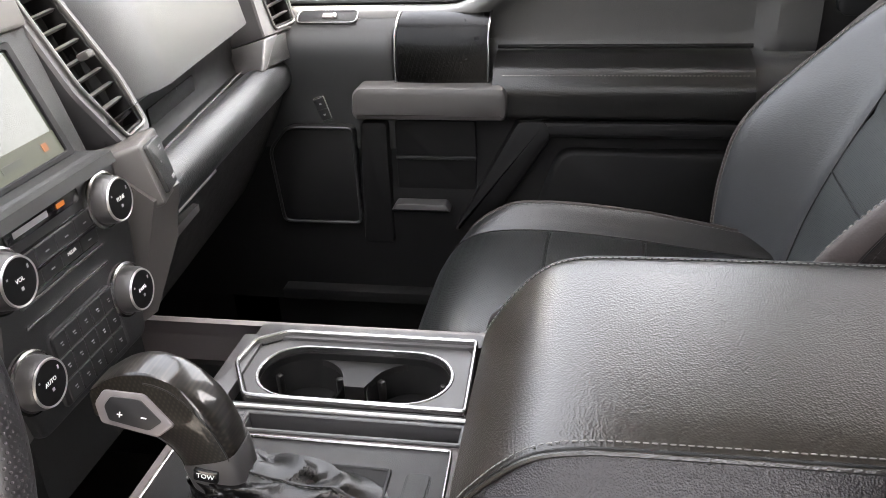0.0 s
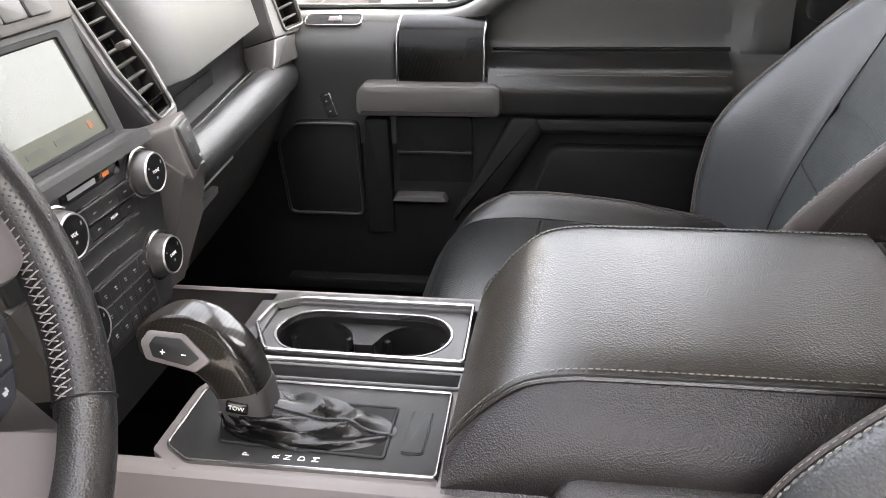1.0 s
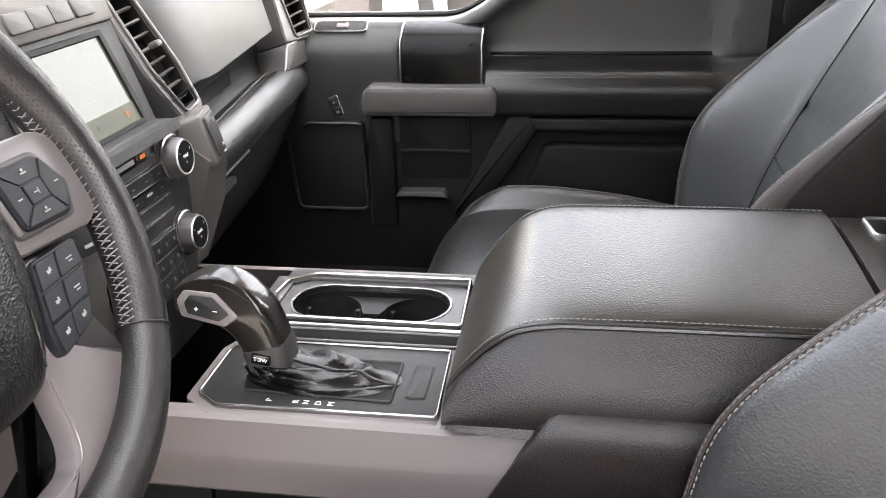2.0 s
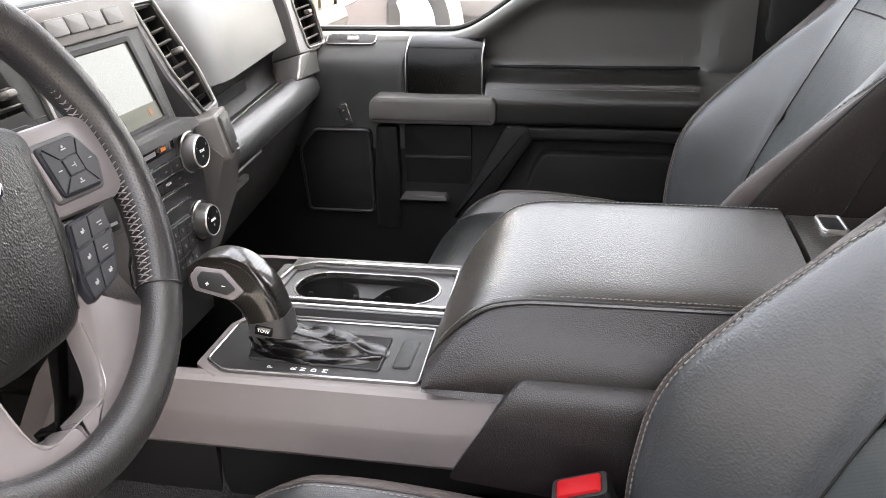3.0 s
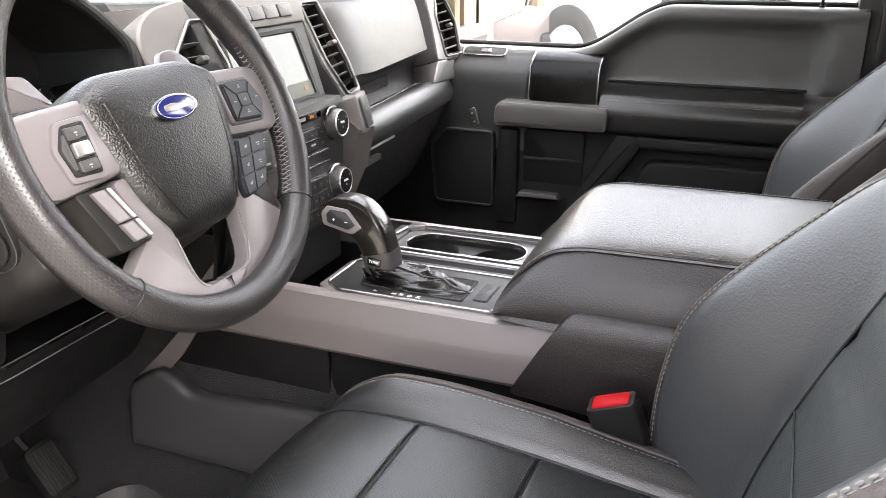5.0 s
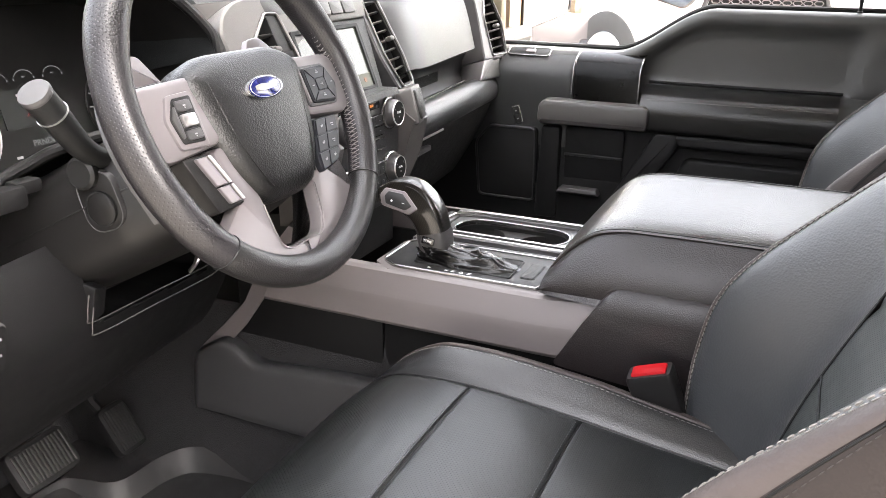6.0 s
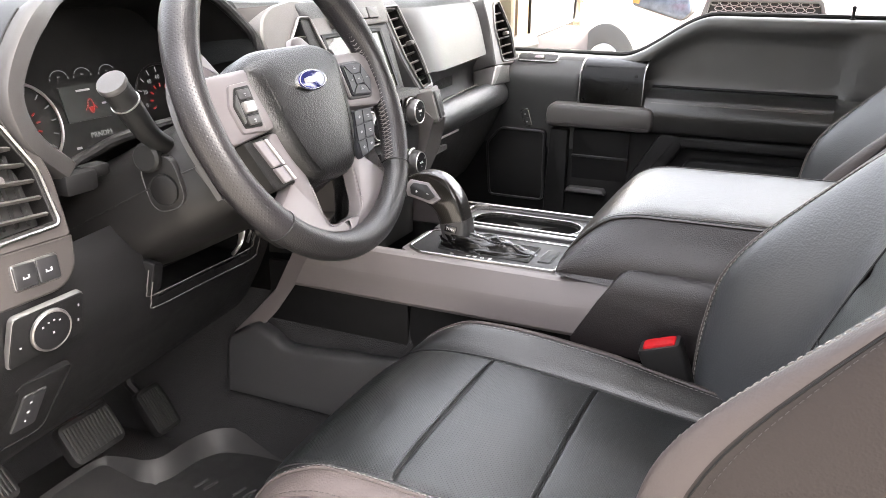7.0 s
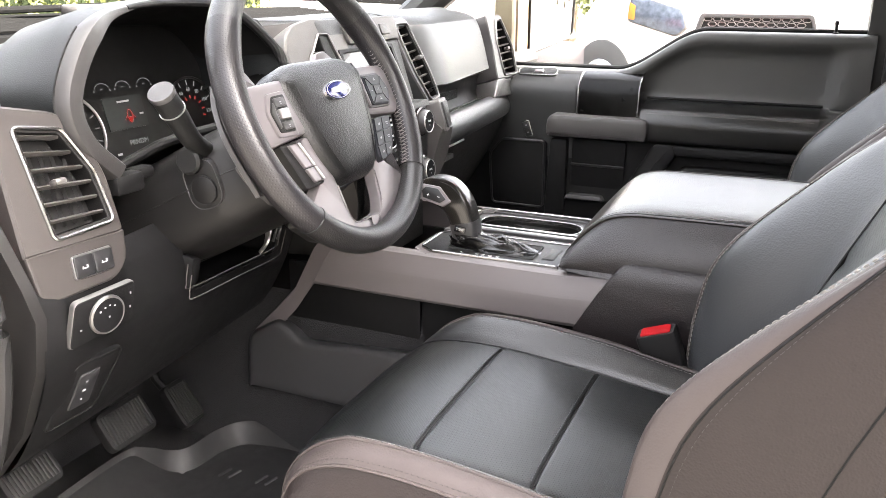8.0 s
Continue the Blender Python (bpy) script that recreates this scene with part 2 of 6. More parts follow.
def part(name, bm, mat, parent=None, label="", flat=False):
    """Links a bmesh, built in world metres, as one mesh object under parent."""
    base = BASE[parent] if parent else V((0, 0, 0))
    bmesh.ops.remove_doubles(bm, verts=bm.verts, dist=1e-6)
    bmesh.ops.recalc_face_normals(bm, faces=bm.faces)
    bm.transform(Matrix.Translation(-base))
    for f in bm.faces:
        f.smooth = not flat
    for e in bm.edges:
        if len(e.link_faces) == 2 and e.calc_face_angle(0) > 0.62:
            e.smooth = False
    me = bpy.data.meshes.new(name)
    bm.to_mesh(me)
    bm.free()
    me.materials.append(mat)
    ob = new(name, me)
    if parent:
        ob.parent = parent
    BASE[ob] = base
    if label:
        ob["label"] = label
    return ob


def single(name, bm, mat, label, category, kind="", group="", flat=False):
    return tagged(part(name, bm, mat, None, flat=flat), label, category, group, kind)


def join(*bms):
    out = bmesh.new()
    for b in bms:
        me = bpy.data.meshes.new("t")
        b.to_mesh(me)
        b.free()
        out.from_mesh(me)
        bpy.data.meshes.remove(me)
    return out


def spline(pts, n=6, closed=False):
    pts = [V(p) for p in pts]
    k, out = len(pts), []
    for i in range(k if closed else k - 1):
        if closed:
            a, b, c, d = (pts[(i + j) % k] for j in (-1, 0, 1, 2))
        else:
            b, c = pts[i], pts[i + 1]
            a = pts[i - 1] if i else b + (b - c)
            d = pts[i + 2] if i + 2 < k else c + (c - b)
        for s in range(n):
            t = s / n
            out.append(0.5 * (2 * b + (c - a) * t + (2 * a - 5 * b + 4 * c - d) * t * t + (3 * b - a - 3 * c + d) * t ** 3))
    if not closed:
        out.append(pts[-1])
    return out


def sample(pts, t):
    """The point at share t of a polyline."""
    f = max(0.0, min(0.99999, t)) * (len(pts) - 1)
    i = int(f)
    return pts[i].lerp(pts[i + 1], f - i)


def surf(fn, nu, nv, cu=False, cv=False):
    bm = bmesh.new()
    g = [[bm.verts.new(fn(i / (nu if cu else nu - 1), j / (nv if cv else nv - 1))) for j in range(nv)] for i in range(nu)]
    for i in range(nu if cu else nu - 1):
        for j in range(nv if cv else nv - 1):
            bm.faces.new((g[i][j], g[(i + 1) % nu][j], g[(i + 1) % nu][(j + 1) % nv], g[i][(j + 1) % nv]))
    return bm


def loft(rings, closed=True, caps=True):
    """Skins rings of points (all of one length)."""
    bm = bmesh.new()
    g = [[bm.verts.new(p) for p in r] for r in rings]
    m = len(g[0])
    for a, b in zip(g, g[1:]):
        for j in range(m if closed else m - 1):
            bm.faces.new((a[j], a[(j + 1) % m], b[(j + 1) % m], b[j]))
    if caps and closed:
        bm.faces.new(g[0])
        bm.faces.new(g[-1])
    return bm


def tube(pts, r, n=10, closed=False, flat=1.0, up=(0, 0, 1)):
    pts = [V(p) for p in pts]
    k, rings = len(pts), []
    for i, p in enumerate(pts):
        t = (pts[(i + 1) % k] - pts[i - 1]) if closed or 0 < i < k - 1 else (pts[1] - pts[0] if i == 0 else pts[-1] - pts[-2])
        t.normalize()
        s = t.cross(V(up))
        s = s.normalized() if s.length > 1e-4 else t.orthogonal().normalized()
        u = s.cross(t)
        rr = r(i / (k - 1)) if callable(r) else r
        rings.append([p + rr * (math.cos(2 * math.pi * j / n) * s + flat * math.sin(2 * math.pi * j / n) * u) for j in range(n)])
    if closed:
        rings.append(rings[0])
    return loft(rings, True, not closed)


def stitch(pts, length=0.0045, gap=0.0022, r=0.0006, lift=(0, 0, 0)):
    """A row of raised stitches along a line."""
    pts = [V(p) + V(lift) for p in pts]
    bm = bmesh.new()
    walk_d, nxt = 0.0, 0.0
    for a, b in zip(pts, pts[1:]):
        d = (b - a).length
        if d < 1e-7:
            continue
        t = (b - a) / d
        s = t.orthogonal().normalized()
        u = t.cross(s)
        while nxt < walk_d + d:
            p = a + t * (nxt - walk_d)
            vs = []
            for along, k in ((0, 0.5), (0.25, 1), (0.75, 1), (1, 0.5)):
                vs.append([bm.verts.new(p + t * length * along + r * k * (cx * s + cy * u)) for cx, cy in ((1, 0), (0, 1), (-1, 0), (0, -1))])
            for x, y in zip(vs, vs[1:]):
                for j in range(4):
                    bm.faces.new((x[j], x[(j + 1) % 4], y[(j + 1) % 4], y[j]))
            bm.faces.new(vs[0])
            bm.faces.new(vs[-1])
            nxt += length + gap
        walk_d += d
    return bm


def box(c, s, bev=0.003, seg=2, rot=None):
    bm = bmesh.new()
    bmesh.ops.create_cube(bm, size=1)
    bmesh.ops.scale(bm, vec=s, verts=bm.verts)
    if bev:
        bmesh.ops.bevel(bm, geom=bm.edges[:], offset=min(bev, min(s) * 0.45), segments=seg, affect="EDGES", profile=0.5)
    bm.transform(Matrix.Translation(c) @ (rot or Matrix()))
    return bm


def rounded(poly, r, n=4):
    """A 2D polygon with rounded corners: n + 1 points a corner. r: one radius, or one a corner."""
    out, k = [], len(poly)
    for i in range(k):
        p, a, b = V(poly[i]), V(poly[i - 1]), V(poly[(i + 1) % k])
        rr = r[i] if isinstance(r, (list, tuple)) else r
        da, db = (a - p), (b - p)
        c = min(rr, da.length * 0.49, db.length * 0.49)
        p0, p1 = p + da.normalized() * c, p + db.normalized() * c
        for j in range(n + 1):
            t = j / n
            out.append((1 - t) ** 2 * p0 + 2 * t * (1 - t) * p + t * t * p1)
    return out


def inset(poly, d):
    k, out = len(poly), []
    area = sum(poly[i - 1][0] * poly[i][1] - poly[i][0] * poly[i - 1][1] for i in range(k))
    sg = 1 if area > 0 else -1
    for i in range(k):
        p = V(poly[i])
        a, b = (p - V(poly[i - 1])), (V(poly[(i + 1) % k]) - p)
        a = a if a.length > 1e-7 else b
        b = b if b.length > 1e-7 else a
        nn = V((-(a.normalized() + b.normalized())[1], (a.normalized() + b.normalized())[0]))
        out.append(p + (nn.normalized() if nn.length > 1e-6 else V((0, 0))) * d * sg)
    return out


class Plane:
    """A plane to draw in: o + a u + b v + c n."""

    def __init__(self, o, u, v):
        self.o, self.u, self.v = V(o), V(u).normalized(), V(v)
        self.v = (self.v - self.v.dot(self.u) * self.u).normalized()
        self.n = self.u.cross(self.v)

    def at(self, a, b, c=0.0):
        return self.o + a * self.u + b * self.v + c * self.n

    def mat(self, a, b, c=0.0):
        m = Matrix((self.u, self.v, self.n)).transposed().to_4x4()
        return Matrix.Translation(self.at(a, b, c)) @ m

    def plate(self, poly, c0, c1, bev=0.0015):
        """A slab from c0 up to c1, its upper edge rounded over."""
        rings = [[self.at(*p, c0) for p in poly], [self.at(*p, c1 - bev) for p in poly]]
        if bev:
            rings.append([self.at(*p, c1 - bev * 0.3) for p in inset(poly, bev * 0.3)])
            rings.append([self.at(*p, c1) for p in inset(poly, bev)])
        return loft(rings)

    def ring(self, outer, inner, c0, c1, bev=0.001):
        """A frame between two outlines of as many points."""
        rings = [[self.at(*p, c0) for p in outer], [self.at(*p, c1 - bev) for p in outer], [self.at(*p, c1) for p in inset(outer, bev)],
                 [self.at(*p, c1) for p in inset(inner, -bev)], [self.at(*p, c1 - bev) for p in inner], [self.at(*p, c0) for p in inner]]
        return loft(rings + [rings[0]], True, False)

    def dome(self, poly, c0, c1, steps=5, edge=0.4):
        """A cushioned pad: the outline at c0 rises to c1 in a soft curve."""
        cx = sum((V(p) for p in poly), V((0, 0))) / len(poly)
        rings = []
        for i in range(steps + 1):
            t = i / steps
            k = 1 - edge * (1 - math.cos(t * math.pi / 2))
            rings.append([self.at(*(cx + (V(p) - cx) * k), c0 + (c1 - c0) * math.sin(t * math.pi / 2)) for p in poly])
        return loft(rings)


def round_centre(poly, c, n=64):
    """The outline resampled at even angles round a centre."""
    out, k = [], len(poly)
    for i in range(n):
        d, best = V((math.cos(2 * math.pi * i / n), math.sin(2 * math.pi * i / n))), 0.0
        for j in range(k):
            p, e = V(poly[j]) - V(c), V(poly[(j + 1) % k]) - V(poly[j])
            det = d.x * -e.y + e.x * d.y
            if abs(det) > 1e-12:
                t, w = (p.x * -e.y + e.x * p.y) / det, (d.x * p.y - d.y * p.x) / det
                if -1e-6 <= w <= 1 + 1e-6 and t > best:
                    best = t
        out.append(V(c) + d * best)
    return out


def rect(a0, b0, a1, b1):
    return [(a0, b0), (a1, b0), (a1, b1), (a0, b1)]


def lathe(profile, m, n=32, caps=True):
    rings = [[m @ V((r * math.cos(2 * math.pi * j / n), r * math.sin(2 * math.pi * j / n), z)) for j in range(n)] for r, z in profile]
    return loft(rings, True, caps)


def text(word, plane, a, b, c, size, mat, parent, name="lettering", flip=0.0, depth=0.0002):
    cu = bpy.data.curves.new("t", "FONT")
    cu.body, cu.size, cu.align_x, cu.align_y, cu.extrude = word, size, "CENTER", "CENTER", depth
    cu.resolution_u = 2
    ob = bpy.data.objects.new("t", cu)
    me = ob.to_mesh()
    bm = bmesh.new()
    bm.from_mesh(me)
    ob.to_mesh_clear()
    bpy.data.objects.remove(ob)
    bpy.data.curves.remove(cu)
    bm.transform(plane.mat(a, b, c) @ Matrix.Rotation(flip, 4, "Z"))
    return part(name, bm, mat, parent, flat=True)


def bars(plane, spots, c, mat, parent, name="marking"):
    """Small raised bars: (a, b, width, height)."""
    for a, b, w, h in spots:
        part(name, box(plane.at(a, b, c), (w, h, 0.0005), 0, rot=plane.mat(0, 0).to_3x3().to_4x4()), mat, parent)

# ---- setting: cabin shell ----
MID = 0.526          # the cabin's middle line, across
FLOOR_Z = 0.70


def slab(x0, y0, z0, x1, y1, z1, bev=0.004):
    return box(((x0 + x1) / 2, (y0 + y1) / 2, (z0 + z1) / 2), (x1 - x0, y1 - y0, z1 - z0), bev)


single("floor", slab(-0.86, -0.30, 0.62, 1.30, 1.44, FLOOR_Z), CARPET, "black carpeted cabin floor", "floor", "structure")
single("firewall", loft([[V((-0.80, y, 0.64)), V((-0.98, y, 0.95)), V((-0.98, y, 1.36)), V((-1.02, y, 1.36)), V((-1.02, y, 0.9)), V((-0.84, y, 0.6))] for y in (-0.30, 1.44)]), CARPET, "black carpeted firewall in the footwells", "wall", "structure")
single("wall_rear", slab(1.30, -0.34, 0.62, 1.36, 1.42, 1.98), BLACK, "dark trimmed rear cab wall", "wall", "structure")
single("ceiling", slab(-0.05, -0.29, 1.93, 1.36, 1.42, 1.98), HEADLINER, "grey cloth headliner", "ceiling", "structure")
# passenger B-pillar and rear side; A-pillars
PAS = Plane((0, 1.36, 0), (1, 0, 0), (0, 0, 1))
single("pillar_rear_passenger", join(PAS.plate(rounded([(0.40, 0.62), (0.62, 0.62), (0.60, 1.96), (0.40, 1.96)], 0.01), -0.06, 0.03), PAS.plate(rounded(rect(0.44, 1.30, 0.57, 1.96), 0.02), 0.03, 0.05)), DASH, "dark plastic pillar trim behind the passenger door", "pillar", "structure")
single("wall_rear_passenger", slab(0.60, 1.34, 0.62, 1.32, 1.42, 1.40), BLACK, "dark rear cab side trim", "wall", "structure")
single("wall_rear_driver", slab(0.75, -0.34, 0.62, 1.32, -0.26, 1.40), BLACK, "dark rear cab side trim", "wall", "structure")
single("pillar_front_passenger", tube(spline([(-0.88, 1.36, 1.32), (-0.55, 1.36, 1.58), (-0.20, 1.33, 1.84), (0.05, 1.30, 1.95)], 6), 0.045, 10), DASH, "dark windscreen pillar on the passenger side", "pillar", "structure")
single("pillar_front_driver", tube(spline([(-0.88, -0.31, 1.32), (-0.55, -0.31, 1.58), (-0.20, -0.28, 1.84), (0.05, -0.25, 1.95)], 6), 0.045, 10), DASH, "dark windscreen pillar on the driver side", "pillar", "structure")
single("window_1", loft([[V((-0.90, y, 1.36)), V((0.03, y, 1.93)), V((0.033, y, 1.935)), V((-0.897, y, 1.365))] for y in (-0.29, 1.34)]), GLASS, "clear raked windscreen", "window", "structure").visible_shadow = False

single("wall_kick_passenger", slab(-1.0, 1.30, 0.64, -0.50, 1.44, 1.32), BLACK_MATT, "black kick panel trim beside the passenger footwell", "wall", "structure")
single("sill_passenger", slab(-0.60, 1.30, 0.62, 0.62, 1.44, 0.80), BLACK, "black door sill trim", "trim", "structure")

single("pillar_hinge_driver", join(slab(-1.0, -0.345, 0.60, -0.475, -0.295, 1.38), tube(spline([(-0.47, -0.30, 1.40), (-0.45, -0.30, 1.2), (-0.47, -0.30, 1.0), (-0.58, -0.30, 0.78)], 5), 0.012, 8)), BLACK_HARD, "black hinge pillar trim beside the driver footwell", "pillar", "structure")
single("sill_driver", slab(-0.70, -0.36, 0.60, 0.80, -0.27, 0.70), BLACK_HARD, "black door sill trim", "trim", "structure")

# ---- passenger door ----
DOOR = Plane((0, 1.30, 0), (1, 0, 0), (0, 0, 1))
door = thing("door_1", (0.0, 1.33, 0.80), "closed passenger door with a dark moulded panel and grey grab handle", "door", kind="structure")


def belt(x):
    """The height of the door's top edge."""
    t = max(0.0, min(1.0, (x + 0.16) / 0.22))
    return 1.315 + 0.10 * (t * t * (3 - 2 * t))


def door_skin(u, v):
    x = -0.78 + 1.20 * u
    top = belt(x)
    low = [(0.045, 0.80), (0.055, 0.95), (0.040, 1.08), (0.030, 1.17), (0.010, 1.225), (-0.020, 1.243)]
    high = [(-0.036, 1.262), (-0.036, top - 0.075), (-0.030, top - 0.048), (-0.014, top - 0.028), (-0.012, top - 0.012), (-0.024, top - 0.001), (-0.055, top), (-0.100, top - 0.002)]
    if x > 0.33:
        k = min(1.0, (x - 0.33) / 0.03)
        high = [(c + (-0.014 - c) * k if c > -0.05 and z < top - 0.02 else c, z) for c, z in high]
    p = sample(spline([(c, z) for c, z in low + high], 4), v)
    return DOOR.at(x, p.y, p.x)


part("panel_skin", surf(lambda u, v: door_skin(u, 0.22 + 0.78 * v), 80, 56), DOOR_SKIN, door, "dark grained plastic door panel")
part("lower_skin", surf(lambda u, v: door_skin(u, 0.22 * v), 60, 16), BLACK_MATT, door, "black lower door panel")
part("outer_shell", slab(-0.58, 1.40, 0.66, 0.44, 1.46, 1.30), PAINT_RED, door)
part("belt_seal", tube([DOOR.at(x, belt(x) + 0.003, -0.090) for x in [-0.56 + 0.02 * i for i in range(50)]], 0.005, 8), CHROME, door, "bright window seal line")
part("belt_rubber", tube([DOOR.at(x, belt(x) + 0.0035, -0.079) for x in [-0.56 + 0.02 * i for i in range(50)]], 0.0055, 8), RUBBER, door, "black rubber window seal")
# armrest with stitched cover
arm = [rounded([(c, z) for c, z in ((-0.03, 1.155), (0.062, 1.155), (0.066, 1.208), (0.046, 1.232), (0.0, 1.246), (-0.036, 1.250))], 0.012, 3)]
part("armrest", loft([[DOOR.at(x, p.y, p.x) for p in arm[0]] for x in (-0.07, -0.06, 0.10, 0.28, 0.325)]), ARM_BLACK, door, "black leather door armrest with stitching")
# Dark tube drawn as the shadow line between armrest and upper panel.
part("armrest_shadow_line", tube([DOOR.at(-0.07 + 0.05 * i, 1.2525, -0.0305) for i in range(9)], 0.0035, 8), BLACK_MATT, door)
part("armrest_stitching", stitch([DOOR.at(-0.055 + 0.004 * i, 1.226, 0.0535) for i in range(93)], 0.004, 0.002, 0.0006), THREAD_SEAT, door)
# carbon-look insert with bright edges
part("carbon_insert", surf(lambda u, v: DOOR.at(-0.225 + 0.145 * u, 1.205 + 0.108 * (1 - (1 - v) ** 1.3), 0.047 - 0.012 * v - 0.063 * v ** 5 + 0.004 * math.sin(math.pi * u)), 12, 24), CARBON, door, "dark woven carbon-look trim")
for xx in (-0.228, -0.078):
    part("bright_strip", tube([DOOR.at(xx, 1.205 + 0.108 * (1 - (1 - v / 16) ** 1.3), 0.049 - 0.012 * v / 16 - 0.063 * (v / 16) ** 5) for v in range(17)], 0.0018, 8), EDGE, door)
# grab handle
hp = rounded([(-0.295, 1.157), (-0.052, 1.157), (-0.046, 1.168), (-0.046, 1.204), (-0.056, 1.213), (-0.284, 1.213), (-0.297, 1.200), (-0.300, 1.168)], 0.006, 3)
part("grab_handle", DOOR.plate(hp, 0.010, 0.078, 0.011), GRAB, door, "grey moulded grab handle")
# switch pod, window switch and lock switch
pod = spline([(-0.060, 1.316), (-0.03, 1.311), (0.006, 1.294), (0.026, 1.275), (0.034, 1.250), (0.037, 1.210), (0.040, 1.160), (0.046, 1.100)], 4)
part("switch_pod", loft([[DOOR.at(x, q.y, q.x - dc) for q in pod] for x, dc in ((-0.62, 0), (-0.45, 0), (-0.30, 0), (-0.245, 0), (-0.236, 0.001), (-0.232, 0.004), (-0.230, 0.010))]), DASH, door, "soft plastic pod that holds the window switch")
SW = Plane((-0.35, 1.311, 1.3065), (1, 0, 0), (0, 0.88, 0.47))
sw_o = rounded(rect(-0.052, -0.016, 0.052, 0.016), 0.012)
part("switch_bezel", SW.ring(sw_o, inset(sw_o, 0.0018), -0.004, 0.0022, 0.0004), EDGE, door)
part("switch_plate", SW.plate(inset(sw_o, 0.002), -0.006, 0.001), BLACK, door)
part("window_switch", SW.plate(rounded(rect(-0.008, -0.006, 0.016, 0.006), 0.003), 0.0, 0.0045), TRIM, door, "grey window switch")
part("switch_tip", SW.plate(rounded(rect(0.010, -0.005, 0.015, 0.005), 0.002, 2), 0.004, 0.0062, 0.001), SILVER, door)
part("switch_well", SW.plate(rounded(rect(-0.026, -0.008, -0.009, 0.008), 0.003), 0.0, 0.001, 0.0003), BLACK, door)
LK = Plane((-0.357, 1.2625, 1.166), (1, 0, 0.32), (-0.32, 0, 1))
part("lock_switch", LK.plate(rounded(rect(-0.0105, -0.022, 0.0105, 0.022), 0.004), -0.008, 0.004), EDGE, door, "small silver-rimmed lock switch")
for s in (-0.0095, 0.0095):
    part("lock_button", LK.plate(rounded(rect(-0.0088, s - 0.0098, 0.0088, s + 0.0098), 0.002), 0.003, 0.006), BUTTON, door)
    bars(LK, [(0.0, s, 0.004, 0.003)], 0.0062, MARK_DIM, door)
# speaker grille, pocket, lower mouldings
sg = rounded([(-0.445, 0.965), (-0.300, 0.965), (-0.302, 1.142), (-0.42, 1.142), (-0.455, 1.10)], 0.015)
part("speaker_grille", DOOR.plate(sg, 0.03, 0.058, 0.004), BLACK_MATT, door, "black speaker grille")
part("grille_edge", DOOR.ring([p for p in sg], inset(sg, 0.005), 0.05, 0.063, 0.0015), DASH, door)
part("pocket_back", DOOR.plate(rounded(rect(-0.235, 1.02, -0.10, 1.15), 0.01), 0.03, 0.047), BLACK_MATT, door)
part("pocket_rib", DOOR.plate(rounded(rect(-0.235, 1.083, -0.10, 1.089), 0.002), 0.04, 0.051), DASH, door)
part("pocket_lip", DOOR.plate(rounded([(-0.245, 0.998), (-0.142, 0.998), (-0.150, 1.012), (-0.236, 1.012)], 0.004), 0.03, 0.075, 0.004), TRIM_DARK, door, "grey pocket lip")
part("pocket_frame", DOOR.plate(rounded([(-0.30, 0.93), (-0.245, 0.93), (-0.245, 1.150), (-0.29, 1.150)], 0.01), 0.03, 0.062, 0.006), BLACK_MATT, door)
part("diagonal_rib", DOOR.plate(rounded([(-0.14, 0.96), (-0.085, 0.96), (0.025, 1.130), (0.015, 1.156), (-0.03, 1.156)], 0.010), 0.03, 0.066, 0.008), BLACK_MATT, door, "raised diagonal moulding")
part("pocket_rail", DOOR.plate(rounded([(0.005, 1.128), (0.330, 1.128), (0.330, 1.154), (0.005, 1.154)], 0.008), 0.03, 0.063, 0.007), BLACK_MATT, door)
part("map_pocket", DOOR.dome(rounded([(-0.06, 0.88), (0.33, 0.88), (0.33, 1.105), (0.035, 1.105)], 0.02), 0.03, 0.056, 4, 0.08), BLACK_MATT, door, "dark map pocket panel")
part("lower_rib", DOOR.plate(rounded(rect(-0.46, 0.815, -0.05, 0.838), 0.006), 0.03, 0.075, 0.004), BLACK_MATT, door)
part("lock_pin", lathe([(0.006, 0), (0.006, 0.006), (0.0035, 0.007), (0.0035, 0.022), (0.0045, 0.024), (0.0045, 0.03), (0.002, 0.032)], Matrix.Translation((0.335, 1.345, 1.412)), 12), BLACK_HARD, door)
part("window_pane", PAS.plate([(-0.56, 1.31), (-0.16, 1.31), (0.06, 1.40), (0.42, 1.41), (0.42, 1.92), (0.0, 1.90), (-0.50, 1.56)], -0.045, -0.041, 0), GLASS, door).visible_shadow = False
part("quarter_frame", slab(-0.50, 1.375, 1.31, -0.446, 1.412, 1.60, 0.010), TAN_TONE, door, "window post with its sunlit tan put into the colour")

# ---- dashboard ----
dash = thing("dashboard", (-0.6, MID, 1.3), "dark grey moulded dashboard with silver trimmed vents", "dashboard", kind="structure")
Y0, Y1 = -0.235, 1.335


